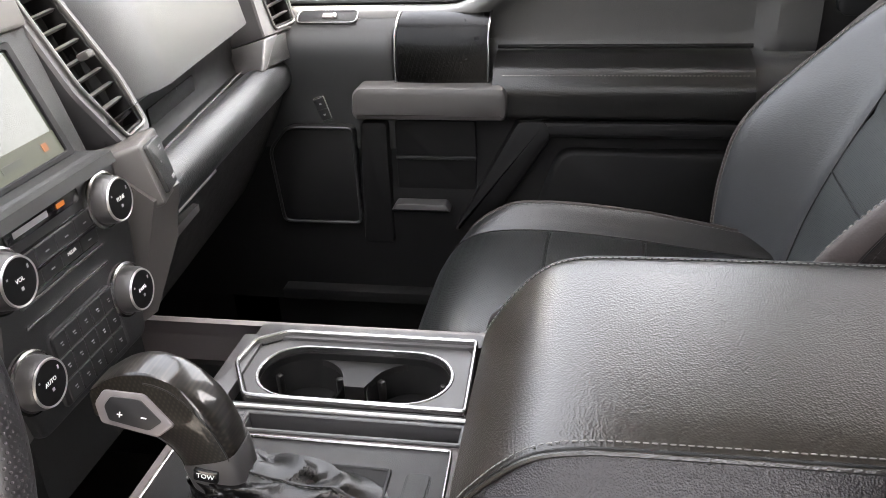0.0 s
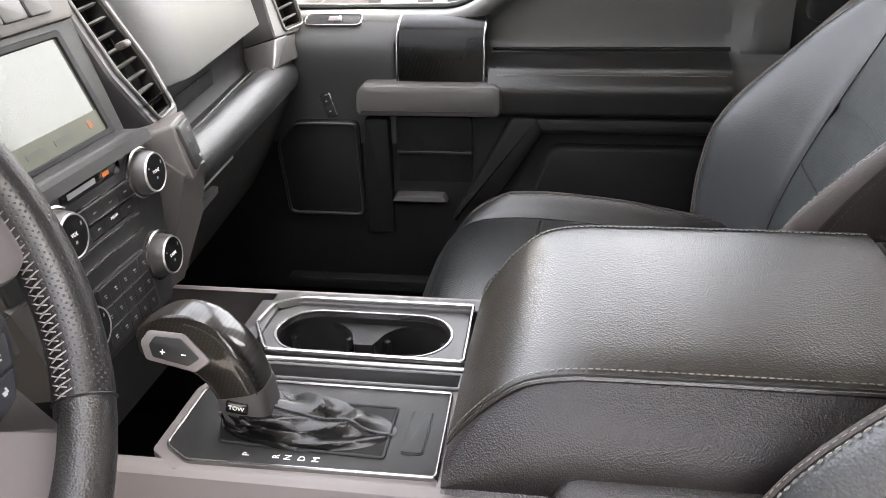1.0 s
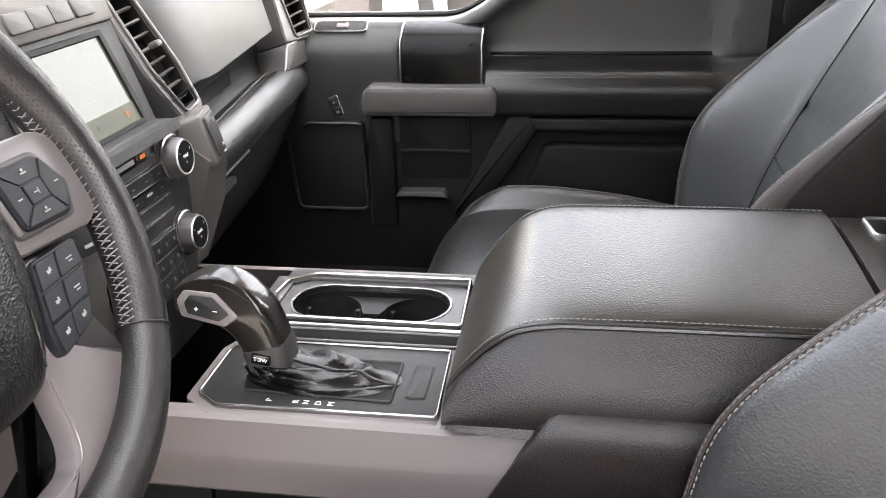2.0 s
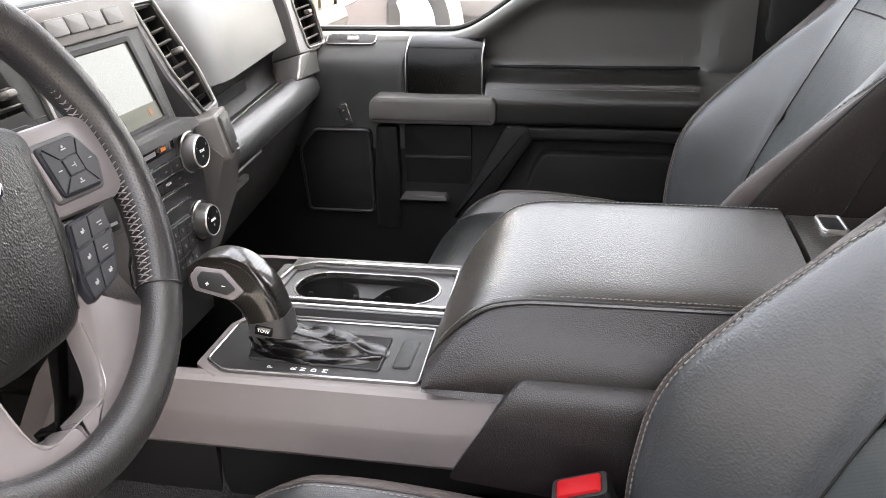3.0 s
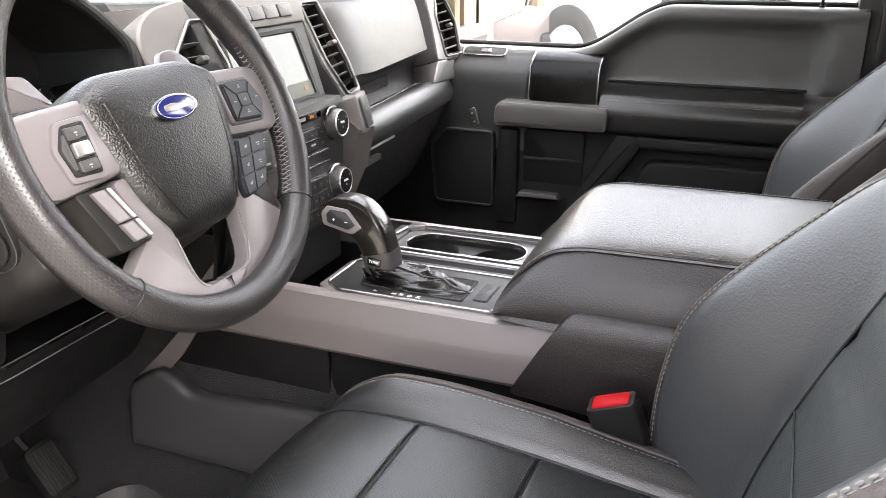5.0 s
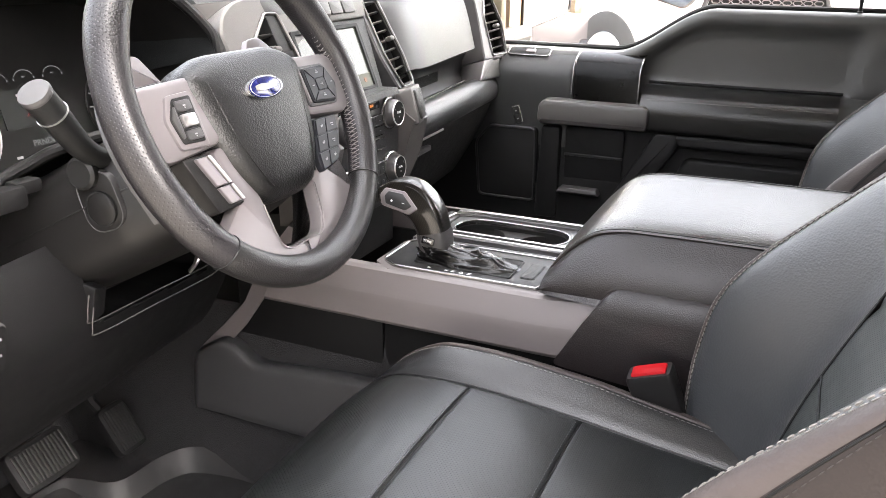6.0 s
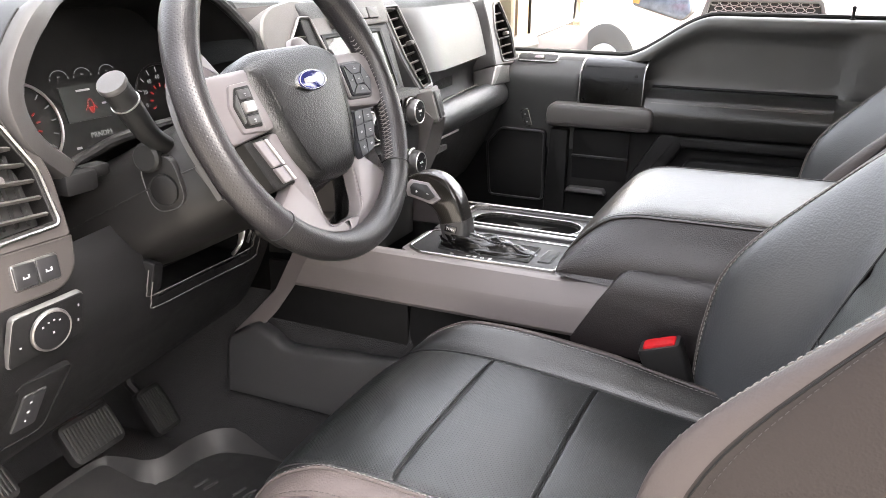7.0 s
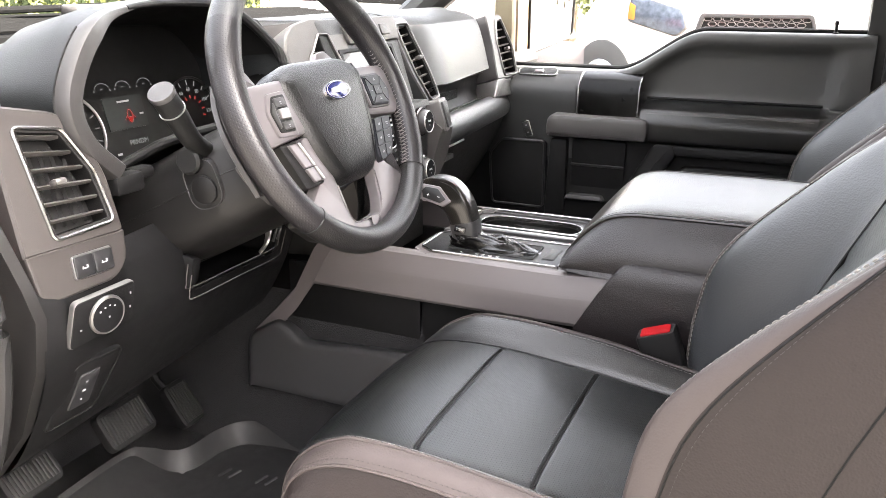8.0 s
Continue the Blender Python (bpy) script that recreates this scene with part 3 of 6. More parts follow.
def dash_top(u, v):
    y = Y0 + (Y1 - Y0) * u
    edge = -0.455 + 0.03 * math.cos((u - 0.5) * math.pi) - 0.17 / (1 + math.exp(-(y + 0.135) / 0.012)) / (1 + math.exp((y - 0.305) / 0.006))
    edge -= 0.07 / (1 + math.exp(-(y - 0.715) / 0.006)) + 0.045 / (1 + math.exp(-(y - 0.312) / 0.005))
    t = max(0.0, min(1.0, (y + 0.10) / 0.40))
    zb = 1.428 + 0.036 * t * t * (3 - 2 * t)
    hump = 0.016 * math.exp(-((y - 0.13) / 0.17) ** 2)
    side = 0.05 * max(0.0, (abs(u - 0.5) - 0.44) / 0.06) ** 2
    p = sample(spline([(-0.97, -0.10), (-0.84, -0.045), (-0.72, -0.010), (edge - 0.04, 0.0), (edge - 0.006, -0.008), (edge + 0.002, -0.03)], 5), v)
    return V((p.x, y, zb + p.y + hump * min(1, v / 0.5) ** 2 - side))


part("top_pad", surf(dash_top, 120, 26), DASH_TOP, dash, "smooth grey dash top")
def panel_ring(u, shrink=0.0):
    """A cut through the padded panel: the face, its roll and the top that runs back to the windscreen."""
    prof = spline([(0.0, 0.0), (-0.003, 0.012), (-0.014, 0.055), (-0.028, 0.098), (-0.044, 0.122), (-0.078, 0.134), (-0.14, 0.139), (-0.25, 0.128)], 4)
    ring = [V((-0.365 - 0.070 * u - 0.055 * max(0.0, 1 - u / 0.26) ** 2 + p.x, 0.700 + 0.478 * u, 1.327 - 0.004 * u + p.y)) for p in prof]
    ring += [V((-0.62, ring[0].y, 1.36)), V((-0.40 - 0.070 * u, ring[0].y, 1.320))]
    mid = V((-0.46, ring[0].y, 1.39))
    return [mid + (p - mid) * (1 - shrink) for p in ring]


panel = [panel_ring(0.040 + 0.92 * (i / 12) ** 1.3) for i in range(12)] + [panel_ring(0.985), panel_ring(0.996, 0.015), panel_ring(1.0, 0.04)]
part("passenger_panel", join(loft([r[:16] for r in panel], False, False), loft([panel[-1][:16] + [panel[-1][-1]], [p + V((-0.05, 0, 0)) for p in panel[-1][:16] + [panel[-1][-1]]]])), PANEL_PAD, dash, "padded grained panel facing the passenger")
# Same pad as the face; its darker look from above is put into the colour.
part("panel_top_shaded", loft([r[15:] for r in panel], False, False), DASH_TOP, dash, "upper side of the padded panel, darkened in its colour for shade")
PANEL = Plane((-0.455, 0.0, 1.31), (-0.10, 1, 0.0), (-0.28, 0, 1))
part("panel_surround", PANEL.plate(rounded([(0.74, -0.03), (1.27, -0.02), (1.27, 0.150), (0.74, 0.150)], 0.02), -0.05, 0.0, 0.004), DASH, dash)
part("recess", loft([[V((-0.363 - 0.178 * (y - 0.70) + dx, y, 1.270 - 0.040 * (y - 0.70) + dz)) for dx, dz in ((-0.004, 0.062), (-0.016, 0.056), (-0.026, 0.040), (-0.026, 0.012), (-0.016, -0.002), (0.0, -0.004))] for y in (0.68, 0.8, 1.0, 1.205)], closed=False), KNOB_FACE, dash, "dark glossy recess over the shelf")
part("recess_badge", loft([[V((-0.3865 - 0.178 * (y - 0.70), y, 1.270 - 0.04 * (y - 0.70) + dz)) for dz in (0.016, 0.036)] + [V((-0.392 - 0.178 * (y - 0.70), y, 1.270 - 0.04 * (y - 0.70) + dz)) for dz in (0.036, 0.016)] for y in (0.80, 0.98)]), CARBON, dash)
part("chrome_line", tube([(-0.363, 0.70, 1.2700), (-0.443, 1.150, 1.2560)], 0.0015, 8), EDGE, dash)


def shelf(u, v):
    y = 0.66 + 0.62 * u
    x = -0.335 - 0.075 * u
    p = sample(spline([(-0.050, 0.010), (-0.040, 0.015), (-0.026, 0.017), (-0.008, 0.006), (0.0, -0.014), (-0.006, -0.034), (-0.03, -0.05)], 5), v)
    return V((x + p.x, y, 1.250 - 0.015 * u + p.y))


part("shelf_roll", surf(shelf, 24, 22), SHELF, dash, "padded shelf edge over the glovebox")
part("glovebox_lid", surf(lambda u, v: V((-0.36 - 0.06 * u - 0.10 * v ** 1.3, 0.66 + 0.62 * u, 1.216 - 0.20 * v)), 16, 12), GLOVEBOX, dash, "black glovebox lid")
part("glovebox_strip", tube([(-0.362, 0.745, 1.204), (-0.383, 0.890, 1.196)], 0.0025, 8), SILVER, dash)
part("glovebox_handle", loft([[V(c) + V((a, 0, k * b)) for a, b in ((-0.02, 0.008), (0.004, 0.006), (0.004, -0.006), (-0.02, -0.008))] for c, k in (((-0.365, 0.715, 1.182), 1.0), ((-0.385, 0.83, 1.172), 0.75))]), TRIM_DARK, dash)
part("dash_core", slab(-0.93, Y0 + 0.03, 1.10, -0.61, Y1 - 0.02, 1.40), BLACK, dash)
part("passenger_underside", slab(-0.90, 0.66, 0.99, -0.60, 1.30, 1.05), BLACK_MATT, dash)


def vent(parent, frame_poly, plane, slats, mat=FRAME, depth=0.03, knob=None):
    """A vent: bright frame, dark box, slats and a thumb tab. slats: (a0, b0, a1, b1) end points."""
    part("vent_box", plane.plate(inset(frame_poly, 0.004), -depth, -depth + 0.004, 0), BLACK_HARD, parent)
    part("vent_wall", plane.ring(frame_poly, inset(frame_poly, 0.003), -depth, 0.0, 0.0005), BLACK_HARD, parent)
    part("vent_frame", plane.ring(inset(frame_poly, -0.0038), frame_poly, -0.006, 0.004, 0.0015), mat, parent, "silver vent frame")
    for a0, b0, a1, b1 in slats:
        p, q = plane.at(a0, b0, -0.006), plane.at(a1, b1, -0.006)
        part("vent_slat", loft([[e + plane.n * dc + plane.v * db for dc, db in ((0.004, 0.0), (0.0, 0.0022), (-0.014, 0.001), (-0.014, -0.001), (0.0, -0.0022))] for e in (p, q)]), TRIM_MID, parent)
    for k in range(4):
        a = sum(p[0] for p in frame_poly) / len(frame_poly) + (k - 1.5) * 0.013
        bs = [p[1] for p in frame_poly]
        lo, hi = min(bs) + 0.01, max(bs) - 0.02
        part("vent_vane", loft([[plane.at(a + da, bb, -0.022 + dc) for da, dc in ((0.0008, 0), (0, 0.003), (-0.0008, 0), (0, -0.004))] for bb in (lo, hi)]), TRIM_DARK, parent)
    if knob:
        part("vent_tab", box(plane.at(knob[0], knob[1], 0.004), (0.014, 0.008, 0.014), 0.003, rot=plane.mat(0, 0).to_3x3().to_4x4()), TRIM_MID, parent, "grey thumb tab")


# passenger-side outer vent
VR = Plane((-0.415, 1.26, 1.30), (0.12, 1, 0), (-0.30, 0.06, 1))
vr = rounded([(-0.017, 0.002), (0.050, 0.002), (0.0585, 0.074), (0.029, 0.142), (0.003, 0.138), (-0.018, 0.088)], 0.006)
vh = round_centre(rounded([(-0.058, -0.006), (0.062, -0.010), (0.072, 0.075), (0.038, 0.1545), (-0.044, 0.1545), (-0.044, 0.080)], 0.008), (0.018, 0.07), 72)
part("vent_housing", VR.ring(vh, round_centre(vr, (0.018, 0.07), 72), -0.10, 0.0, 0.003), TRIM_DARK, dash, "grey outer vent housing")
part("vent_chin", VR.plate(rounded([(-0.099, -0.048), (-0.083, -0.049), (-0.014, -0.006), (-0.058, -0.006)], 0.003), -0.08, 0.0, 0.003), TRIM_DARK, dash, flat=True)
part("housing_corner", VR.plate(rounded([(-0.080, -0.050), (0.060, -0.050), (0.062, -0.010), (-0.016, -0.008)], 0.003), -0.08, -0.006, 0.003), DASH, dash, flat=True)
vent(dash, vr, VR, [(-0.017 + 0.0025 * max(0, i - 3), 0.016 + 0.0195 * i, 0.054 - 0.006 * max(0, i - 3), 0.020 + 0.0195 * i) for i in range(6)], knob=(0.024, 0.066))

# centre stack
UP = Plane((-0.387, MID, 1.319), (0, 1, 0), (-0.38, 0, 1))
LOW = Plane((-0.348, MID, 1.24), (0, 1, 0), (-0.06, 0, 1))
stack = thing("centre_stack", (-0.40, MID, 1.15), "grey centre stack with touch screen, radio and climate controls", "control panel")
part("upper_frame", UP.plate(rounded([(-0.115, -0.02), (0.115, -0.02), (0.135, 0.155), (-0.135, 0.155)], 0.012), -0.10, 0.004, 0.004), DASH, stack, "dark grey upper surround")
part("button_band", UP.plate(rounded([(-0.055, 0.108), (0.128, 0.108), (0.134, 0.152), (-0.055, 0.152)], 0.008), 0.0, 0.010, 0.003), TRIM_MID, stack, "grey band with rocker buttons")
for a in (-0.030, 0.005, 0.040, 0.078):
    part("band_button", UP.plate(rounded(rect(a - 0.017, 0.118, a + 0.017, 0.138), 0.004), 0.008, 0.0135), TRIM_DARK, stack)
part("screen_bezel", UP.ring(rounded(rect(-0.095, -0.006, 0.095, 0.102), 0.004), rounded(rect(-0.086, 0.0, 0.086, 0.095), 0.002), 0.0, 0.008), KNOB_FACE, stack, "black screen surround")
part("screen", UP.plate(rounded(rect(-0.087, -0.001, 0.087, 0.096), 0.002), 0.0, 0.005, 0), SCREEN, stack, "lit touch screen with pale display")
part("screen_band", UP.plate(rect(-0.086, 0.0, 0.086, 0.021), 0.005, 0.0054, 0), SCREEN_BAND, stack)
bars(UP, [(-0.06, 0.010, 0.026, 0.006), (-0.022, 0.010, 0.026, 0.006), (0.020, 0.010, 0.026, 0.006)], 0.0057, SCREEN_GREY, stack)
bars(UP, [(0.066, 0.011, 0.007, 0.007)], 0.0057, AMBER_GLOW, stack)
part("screen_ledge", loft([[V((-0.392, MID + s * 0.1, 1.316)), V((-0.345, MID + s * 0.098, 1.318)), V((-0.342, MID + s * 0.098, 1.308)), V((-0.40, MID + s * 0.1, 1.29))] for s in (-1, 1)]), DASH, stack)
part("control_face", LOW.plate(rounded([(-0.085, -0.105), (0.085, -0.105), (0.108, 0.0), (0.108, 0.078), (-0.108, 0.078), (-0.108, 0.0)], 0.012), -0.08, 0.0, 0.004), STACK_FACE, stack, "dark control face")
part("status_window", LOW.plate(rounded(rect(-0.053, 0.052, 0.045, 0.066), 0.004), 0.0, 0.002), GLOSS, stack)
bars(LOW, [(-0.022, 0.059, 0.044, 0.005)], 0.0022, MARK_DIM, stack)
part("telltale", box(LOW.at(0.018, 0.059, 0.0022), (0.0006, 0.011, 0.0040), 0), AMBER_GLOW, stack)
for r, b in enumerate((0.034, 0.018)):
    for i in range(4):
        a = -0.042 + 0.027 * i
        part("radio_button", LOW.plate(rounded(rect(a - 0.0132, b - 0.0074, a + 0.0132, b + 0.0074), 0.001), 0.0, 0.0032, 0.0008), BUTTON, stack, flat=True)
        bars(LOW, [(a, b - 0.001, 0.0045, 0.0011)], 0.0034, MARK_DIM, stack)
text("MEDIA", LOW, 0.012, 0.0185, 0.0036, 0.0042, MARK, stack)
part("radio_gap", LOW.plate(rounded(rect(-0.057, 0.0085, 0.054, 0.0435), 0.004), 0.0, 0.0012, 0.0004), GLOSS, stack, "dark gaps round the radio buttons")
part("divider", LOW.plate(rounded(rect(-0.052, 0.0245, 0.050, 0.0275), 0.001), 0.004, 0.0062, 0.0005), GLOSS, stack)
for b in (0.004, -0.013):
    part("bright_line", LOW.plate(rounded(rect(-0.062, b - 0.0012, 0.056, b + 0.0012), 0.001), 0.0, 0.002, 0.0005), EDGE, stack)
part("climate_panel", LOW.plate(rounded([(-0.052, -0.096), (0.052, -0.096), (0.046, -0.030), (-0.046, -0.030)], 0.006), 0.0, 0.003), BUTTON, stack)
for r in range(3):
    for i in range(5):
        a, b = -0.036 + 0.018 * i, -0.042 - 0.021 * r
        part("climate_button", LOW.plate(rounded(rect(a - 0.0087, b - 0.0098, a + 0.0087, b + 0.0098), 0.001), 0.002, 0.0046, 0.0008), BUTTON, stack, flat=True)
        bars(LOW, [(a, b + 0.001, 0.0034, 0.0009), (a + 0.0008, b - 0.0016, 0.0024, 0.0009)], 0.0048, MARK_DIM, stack)


def knob(parent, plane, a, b, word):
    m = plane.mat(a, b, 0)
    k = part("knob", lathe([(0.0255, 0.0), (0.0255, 0.004), (0.0222, 0.006), (0.0212, 0.016), (0.0200, 0.019), (0.0180, 0.020)], m, 40), TRIM_DARK, parent, "ribbed grey dial")
    part("knob_ring", lathe([(0.0242, 0.0030), (0.0262, 0.0030), (0.0262, 0.0052), (0.0242, 0.0062)], m, 40, False), EDGE, k)
    part("knob_face", lathe([(0.0180, 0.0195), (0.0178, 0.0205), (0.001, 0.0205)], m, 32), KNOB_FACE, k, "black dial face")
    part("knob_rim", lathe([(0.0198, 0.0192), (0.0193, 0.0210), (0.0179, 0.0205)], m, 40, False), SILVER, k)
    bars(Plane(plane.at(a, b, 0.0208), plane.u, plane.v), [(0, -0.006, 0.0025, 0.0025), (0.012, 0.007, 0.0015, 0.0030), (-0.012, 0.007, 0.0015, 0.0015)], 0.0, MARK_DIM, k)
    text(word, plane, a, b + 0.001, 0.0207, 0.0050, MARK, k)


for a, b, word in ((0.073, 0.040, "TUNE"), (-0.073, 0.036, "VOL"), (0.067, -0.048, "DUAL"), (-0.079, -0.050, "AUTO")):
    knob(stack, LOW, a, b, word)
part("vent_shoulder", loft([[V(q) for q in r] for r in ([(-0.376, 0.330, 1.295), (-0.44, 0.305, 1.29), (-0.50, 0.305, 1.29), (-0.50, 0.40, 1.29)], [(-0.402, 0.325, 1.365), (-0.46, 0.303, 1.37), (-0.52, 0.303, 1.37), (-0.52, 0.40, 1.37)], [(-0.444, 0.345, 1.462), (-0.48, 0.306, 1.458), (-0.54, 0.304, 1.452), (-0.54, 0.40, 1.45)])]), TRIM_MID, stack, "grey shoulder beside the vent")
# tall vents beside the screen
for s in (1, -1):
    VC = Plane((-0.372, MID + s * 0.165, 1.305), (0, 1, 0), (-0.42, 0, 1))
    if s > 0:
        vp = rounded([(0.006, 0.0), (0.044, 0.004), (0.044, 0.055), (0.020, 0.155), (-0.030, 0.155), (-0.018, 0.060)], 0.006)
        out = rounded(inset(vp, -0.013), 0.004)
        rows = [(0.004 - 0.004 * i, 0.016 + 0.0165 * i, 0.043 - 0.0022 * max(0, i - 2), 0.020 + 0.0165 * i) for i in range(9)]
    else:
        vp = rounded([(-0.002, 0.020), (0.062, 0.020), (0.071, 0.090), (0.057, 0.148), (0.029, 0.1495), (-0.022, 0.108), (-0.024, 0.070)], 0.005)
        out = rounded([(-0.062, 0.006), (0.076, 0.006), (0.078, 0.098), (0.110, 0.106), (0.112, 0.168), (0.031, 0.178), (-0.025, 0.170), (-0.056, 0.154), (-0.072, 0.128)], 0.012)
        rows = [(-0.021 + 0.026 * max(0, i - 4), 0.034 + 0.0175 * i, 0.066 - 0.004 * max(0, i - 3), 0.034 + 0.0175 * i) for i in range(6)]
    hub = (0.010, 0.08) if s > 0 else (0.030, 0.09)
    # The driver-side surround takes a paler trim: its lit look is in the colour.
    part("vent_surround", VC.ring(round_centre(out, hub, 80), round_centre(inset(vp, 0.001), hub, 80), -0.06, 0.0, 0.003), TRIM_DARK if s > 0 else TRIM_MID, stack, "grey vent surround")
    vent(stack, inset(vp, 0.002), VC, rows, knob=(0.014, 0.085) if s > 0 else (0.022, 0.098))
    PB = Plane((-0.334, MID + s * 0.150, 1.285), (-0.25 * s, 1, 0), (-0.30, 0, 1))
    part("switch_block", PB.plate(rounded([(-0.034, -0.032), (0.024, -0.032), (0.040, 0.028), (-0.026, 0.030)], 0.006), -0.06, 0.002, 0.003), TRIM_MID, stack)
    part("switch_face", PB.plate(rounded([(-0.018, -0.026), (0.018, -0.026), (0.028, 0.022), (-0.016, 0.024)], 0.004), 0.0, 0.006, 0.002), DASH, stack)
    bars(PB, [(0.010, -0.018, 0.009, 0.003), (0.012, 0.014, 0.007, 0.0015), (0.012, 0.011, 0.006, 0.0012), (-0.002, 0.002, 0.002, 0.002)], 0.0065, MARK_DIM, stack)
    cheek = [[(-0.376, 0.180, 1.292), (-0.326, 0.172, 1.258), (-0.322, 0.112, 1.262), (-0.372, 0.112, 1.300)],
             [(-0.40, 0.168, 1.205), (-0.328, 0.150, 1.205), (-0.338, 0.108, 1.205), (-0.40, 0.106, 1.205)],
             [(-0.42, 0.140, 1.140), (-0.345, 0.115, 1.140), (-0.350, 0.085, 1.140), (-0.42, 0.080, 1.140)]]
    part("side_cheek", loft([[V((x, MID + s * y, z)) for x, y, z in r] for r in cheek]), TRIM_MID, stack, "grey tapering side cheek")
part("stack_foot", loft([[V((x, MID + y, z)) for x, y in ((-0.52, -0.12), (-0.352, -0.088), (-0.352, 0.088), (-0.52, 0.12))] for z in (1.145, 1.06)]), BLACK, stack)

# driver side of the dashboard
VL = Plane((-0.385, -0.15, 1.27), (0.10, 1, 0), (-0.36, 0.0, 1))
lv = rounded([(-0.035, 0.0), (0.036, 0.004), (0.033, 0.060), (0.012, 0.108), (-0.038, 0.116)], 0.006)
part("vent_module", VL.ring(rounded([(-0.074, -0.012), (0.047, -0.012), (0.050, 0.06), (0.026, 0.126), (-0.060, 0.146)], [0.004, 0.008, 0.02, 0.02, 0.012]), lv, -0.12, 0.0, 0.003), MODULE, dash, "warm grey outer vent module")
vent(dash, lv, VL, [(-0.036 - 0.0006 * i, 0.018 + 0.0185 * i, 0.034 - 0.004 * max(0, i - 2), 0.016 + 0.0170 * i) for i in range(6)], mat=EDGE, knob=(-0.012, 0.055))
FOOT = Plane(VL.at(0, -0.012, 0), VL.u, (-0.14, 0, 1))
part("vent_module_foot", FOOT.plate(rounded([(-0.066, -0.052), (0.026, -0.048), (0.044, -0.030), (0.047, 0.002), (-0.073, 0.002)], [0.006, 0.012, 0.01, 0.002, 0.002]), -0.12, 0.0, 0.003), MODULE, dash, "warm grey switch carrier", flat=True)
part("switch_pair", FOOT.plate(rounded(rect(-0.026, -0.036, 0.024, -0.010), 0.004), -0.002, 0.0026), FRAME, dash)
for a in (-0.0130, 0.0110):
    part("lid_release_button", FOOT.plate(rounded(rect(a - 0.0118, -0.0348, a + 0.0118, -0.0112), 0.003), 0.002, 0.0042), BUTTON, dash)
    bars(FOOT, [(a - 0.001, -0.025, 0.006, 0.0014), (a + 0.0025, -0.0235, 0.0018, 0.0034), (a - 0.003, -0.0238, 0.0012, 0.0020)], 0.0045, MARK_DIM, dash)


def knee(u, v):
    """The lower driver-side panel, from its end by the door to the stack."""
    y = -0.235 + 0.50 * u
    p = sample(spline([(-0.395, 1.235), (-0.374, 1.205), (-0.368, 1.150), (-0.405, 1.070), (-0.465, 1.000), (-0.56, 0.985)], 5), v)
    z = p.y + 0.012 * u
    tray = min(1.0, max(0.0, (y - 0.002) / 0.006), 1.0) * min(1.0, max(0.0, (0.214 - y) / 0.006)) * min(1.0, max(0.0, (z - 1.150 + 0.06 * y) / 0.010)) if y > 0.002 else 0.0
    return V((p.x - 0.05 * u * (1 - 0.5 * v) - 0.075 * tray, y, z - 0.010 * tray))


part("knee_panel", surf(knee, 110, 80), KNEE, dash, "dark padded knee panel")
part("dash_end", loft([[V((x, y, z)) for x, z in ((-0.372, 1.236), (-0.36, 1.205), (-0.37, 1.15), (-0.407, 1.07), (-0.467, 1.0), (-0.75, 0.98), (-0.75, 1.38), (-0.46, 1.40))] for y in (-0.232, -0.245)]), BLACK_HARD, dash)
for k in range(2):
    part("door_seal", tube(spline([(-0.46 - 0.02 * k, -0.262 - 0.02 * k, 1.42), (-0.400 - 0.02 * k, -0.268 - 0.02 * k, 1.28), (-0.385 - 0.02 * k, -0.27 - 0.02 * k, 1.18), (-0.42 - 0.02 * k, -0.27 - 0.02 * k, 1.06), (-0.50 - 0.02 * k, -0.27 - 0.02 * k, 0.94), (-0.60, -0.28 - 0.02 * k, 0.80)], 6), 0.011, 10), RUBBER, dash, "black door seal")
# headlamp switch
HL = Plane((-0.3605, -0.163, 1.183), (0.10, 1, 0), (0.14, 0, 1))
part("lamp_switch_plate", HL.plate(rounded([(-0.045, -0.025), (0.036, -0.016), (0.040, 0.030), (-0.036, 0.026)], 0.006), -0.004, 0.0030, 0.0012), FRAME, dash)
part("lamp_switch_face", HL.plate(rounded([(-0.0440, -0.0241), (0.0353, -0.0153), (0.0393, 0.0291), (-0.0352, 0.0251)], 0.006), 0.001, 0.0040, 0.0008), KNEE, dash)
lk = part("lamp_dial", lathe([(0.0218, 0.003), (0.0218, 0.0065), (0.0195, 0.0085), (0.0185, 0.0088)], HL.mat(0, 0.003), 40), KNOB_FACE, dash, "round headlamp dial")
part("dial_rim", lathe([(0.0220, 0.0060), (0.0215, 0.0082), (0.0201, 0.0092), (0.0192, 0.0088)], HL.mat(0, 0.003), 40, False), FRAME, lk)
bars(HL, [(-0.010, 0.010, 0.002, 0.002), (-0.004, 0.013, 0.0018, 0.0012), (0.002, 0.014, 0.0018, 0.0014), (0.008, 0.012, 0.002, 0.0014), (0.001, 0.001, 0.0016, 0.002)], 0.0092, MARK_DIM, dash)
bars(HL, [(0.031, 0.018, 0.0015, 0.0026), (0.030, 0.002, 0.0015, 0.0026), (-0.032, -0.004, 0.002, 0.0016)], 0.0064, MARK_DIM, dash)
FU = Plane((-0.3945, -0.172, 1.095), (0.08, 1, 0), (0.44, 0.0, 1))
fo = rounded([(-0.048, -0.044), (0.020, -0.040), (0.046, 0.042), (-0.020, 0.040)], 0.012)
part("access_cover", FU.ring(fo, inset(fo, 0.0012), -0.004, 0.0028, 0.0003), KNEE, dash)
part("access_face", FU.plate(inset(fo, 0.002), -0.004, 0.0022), KNEE, dash)
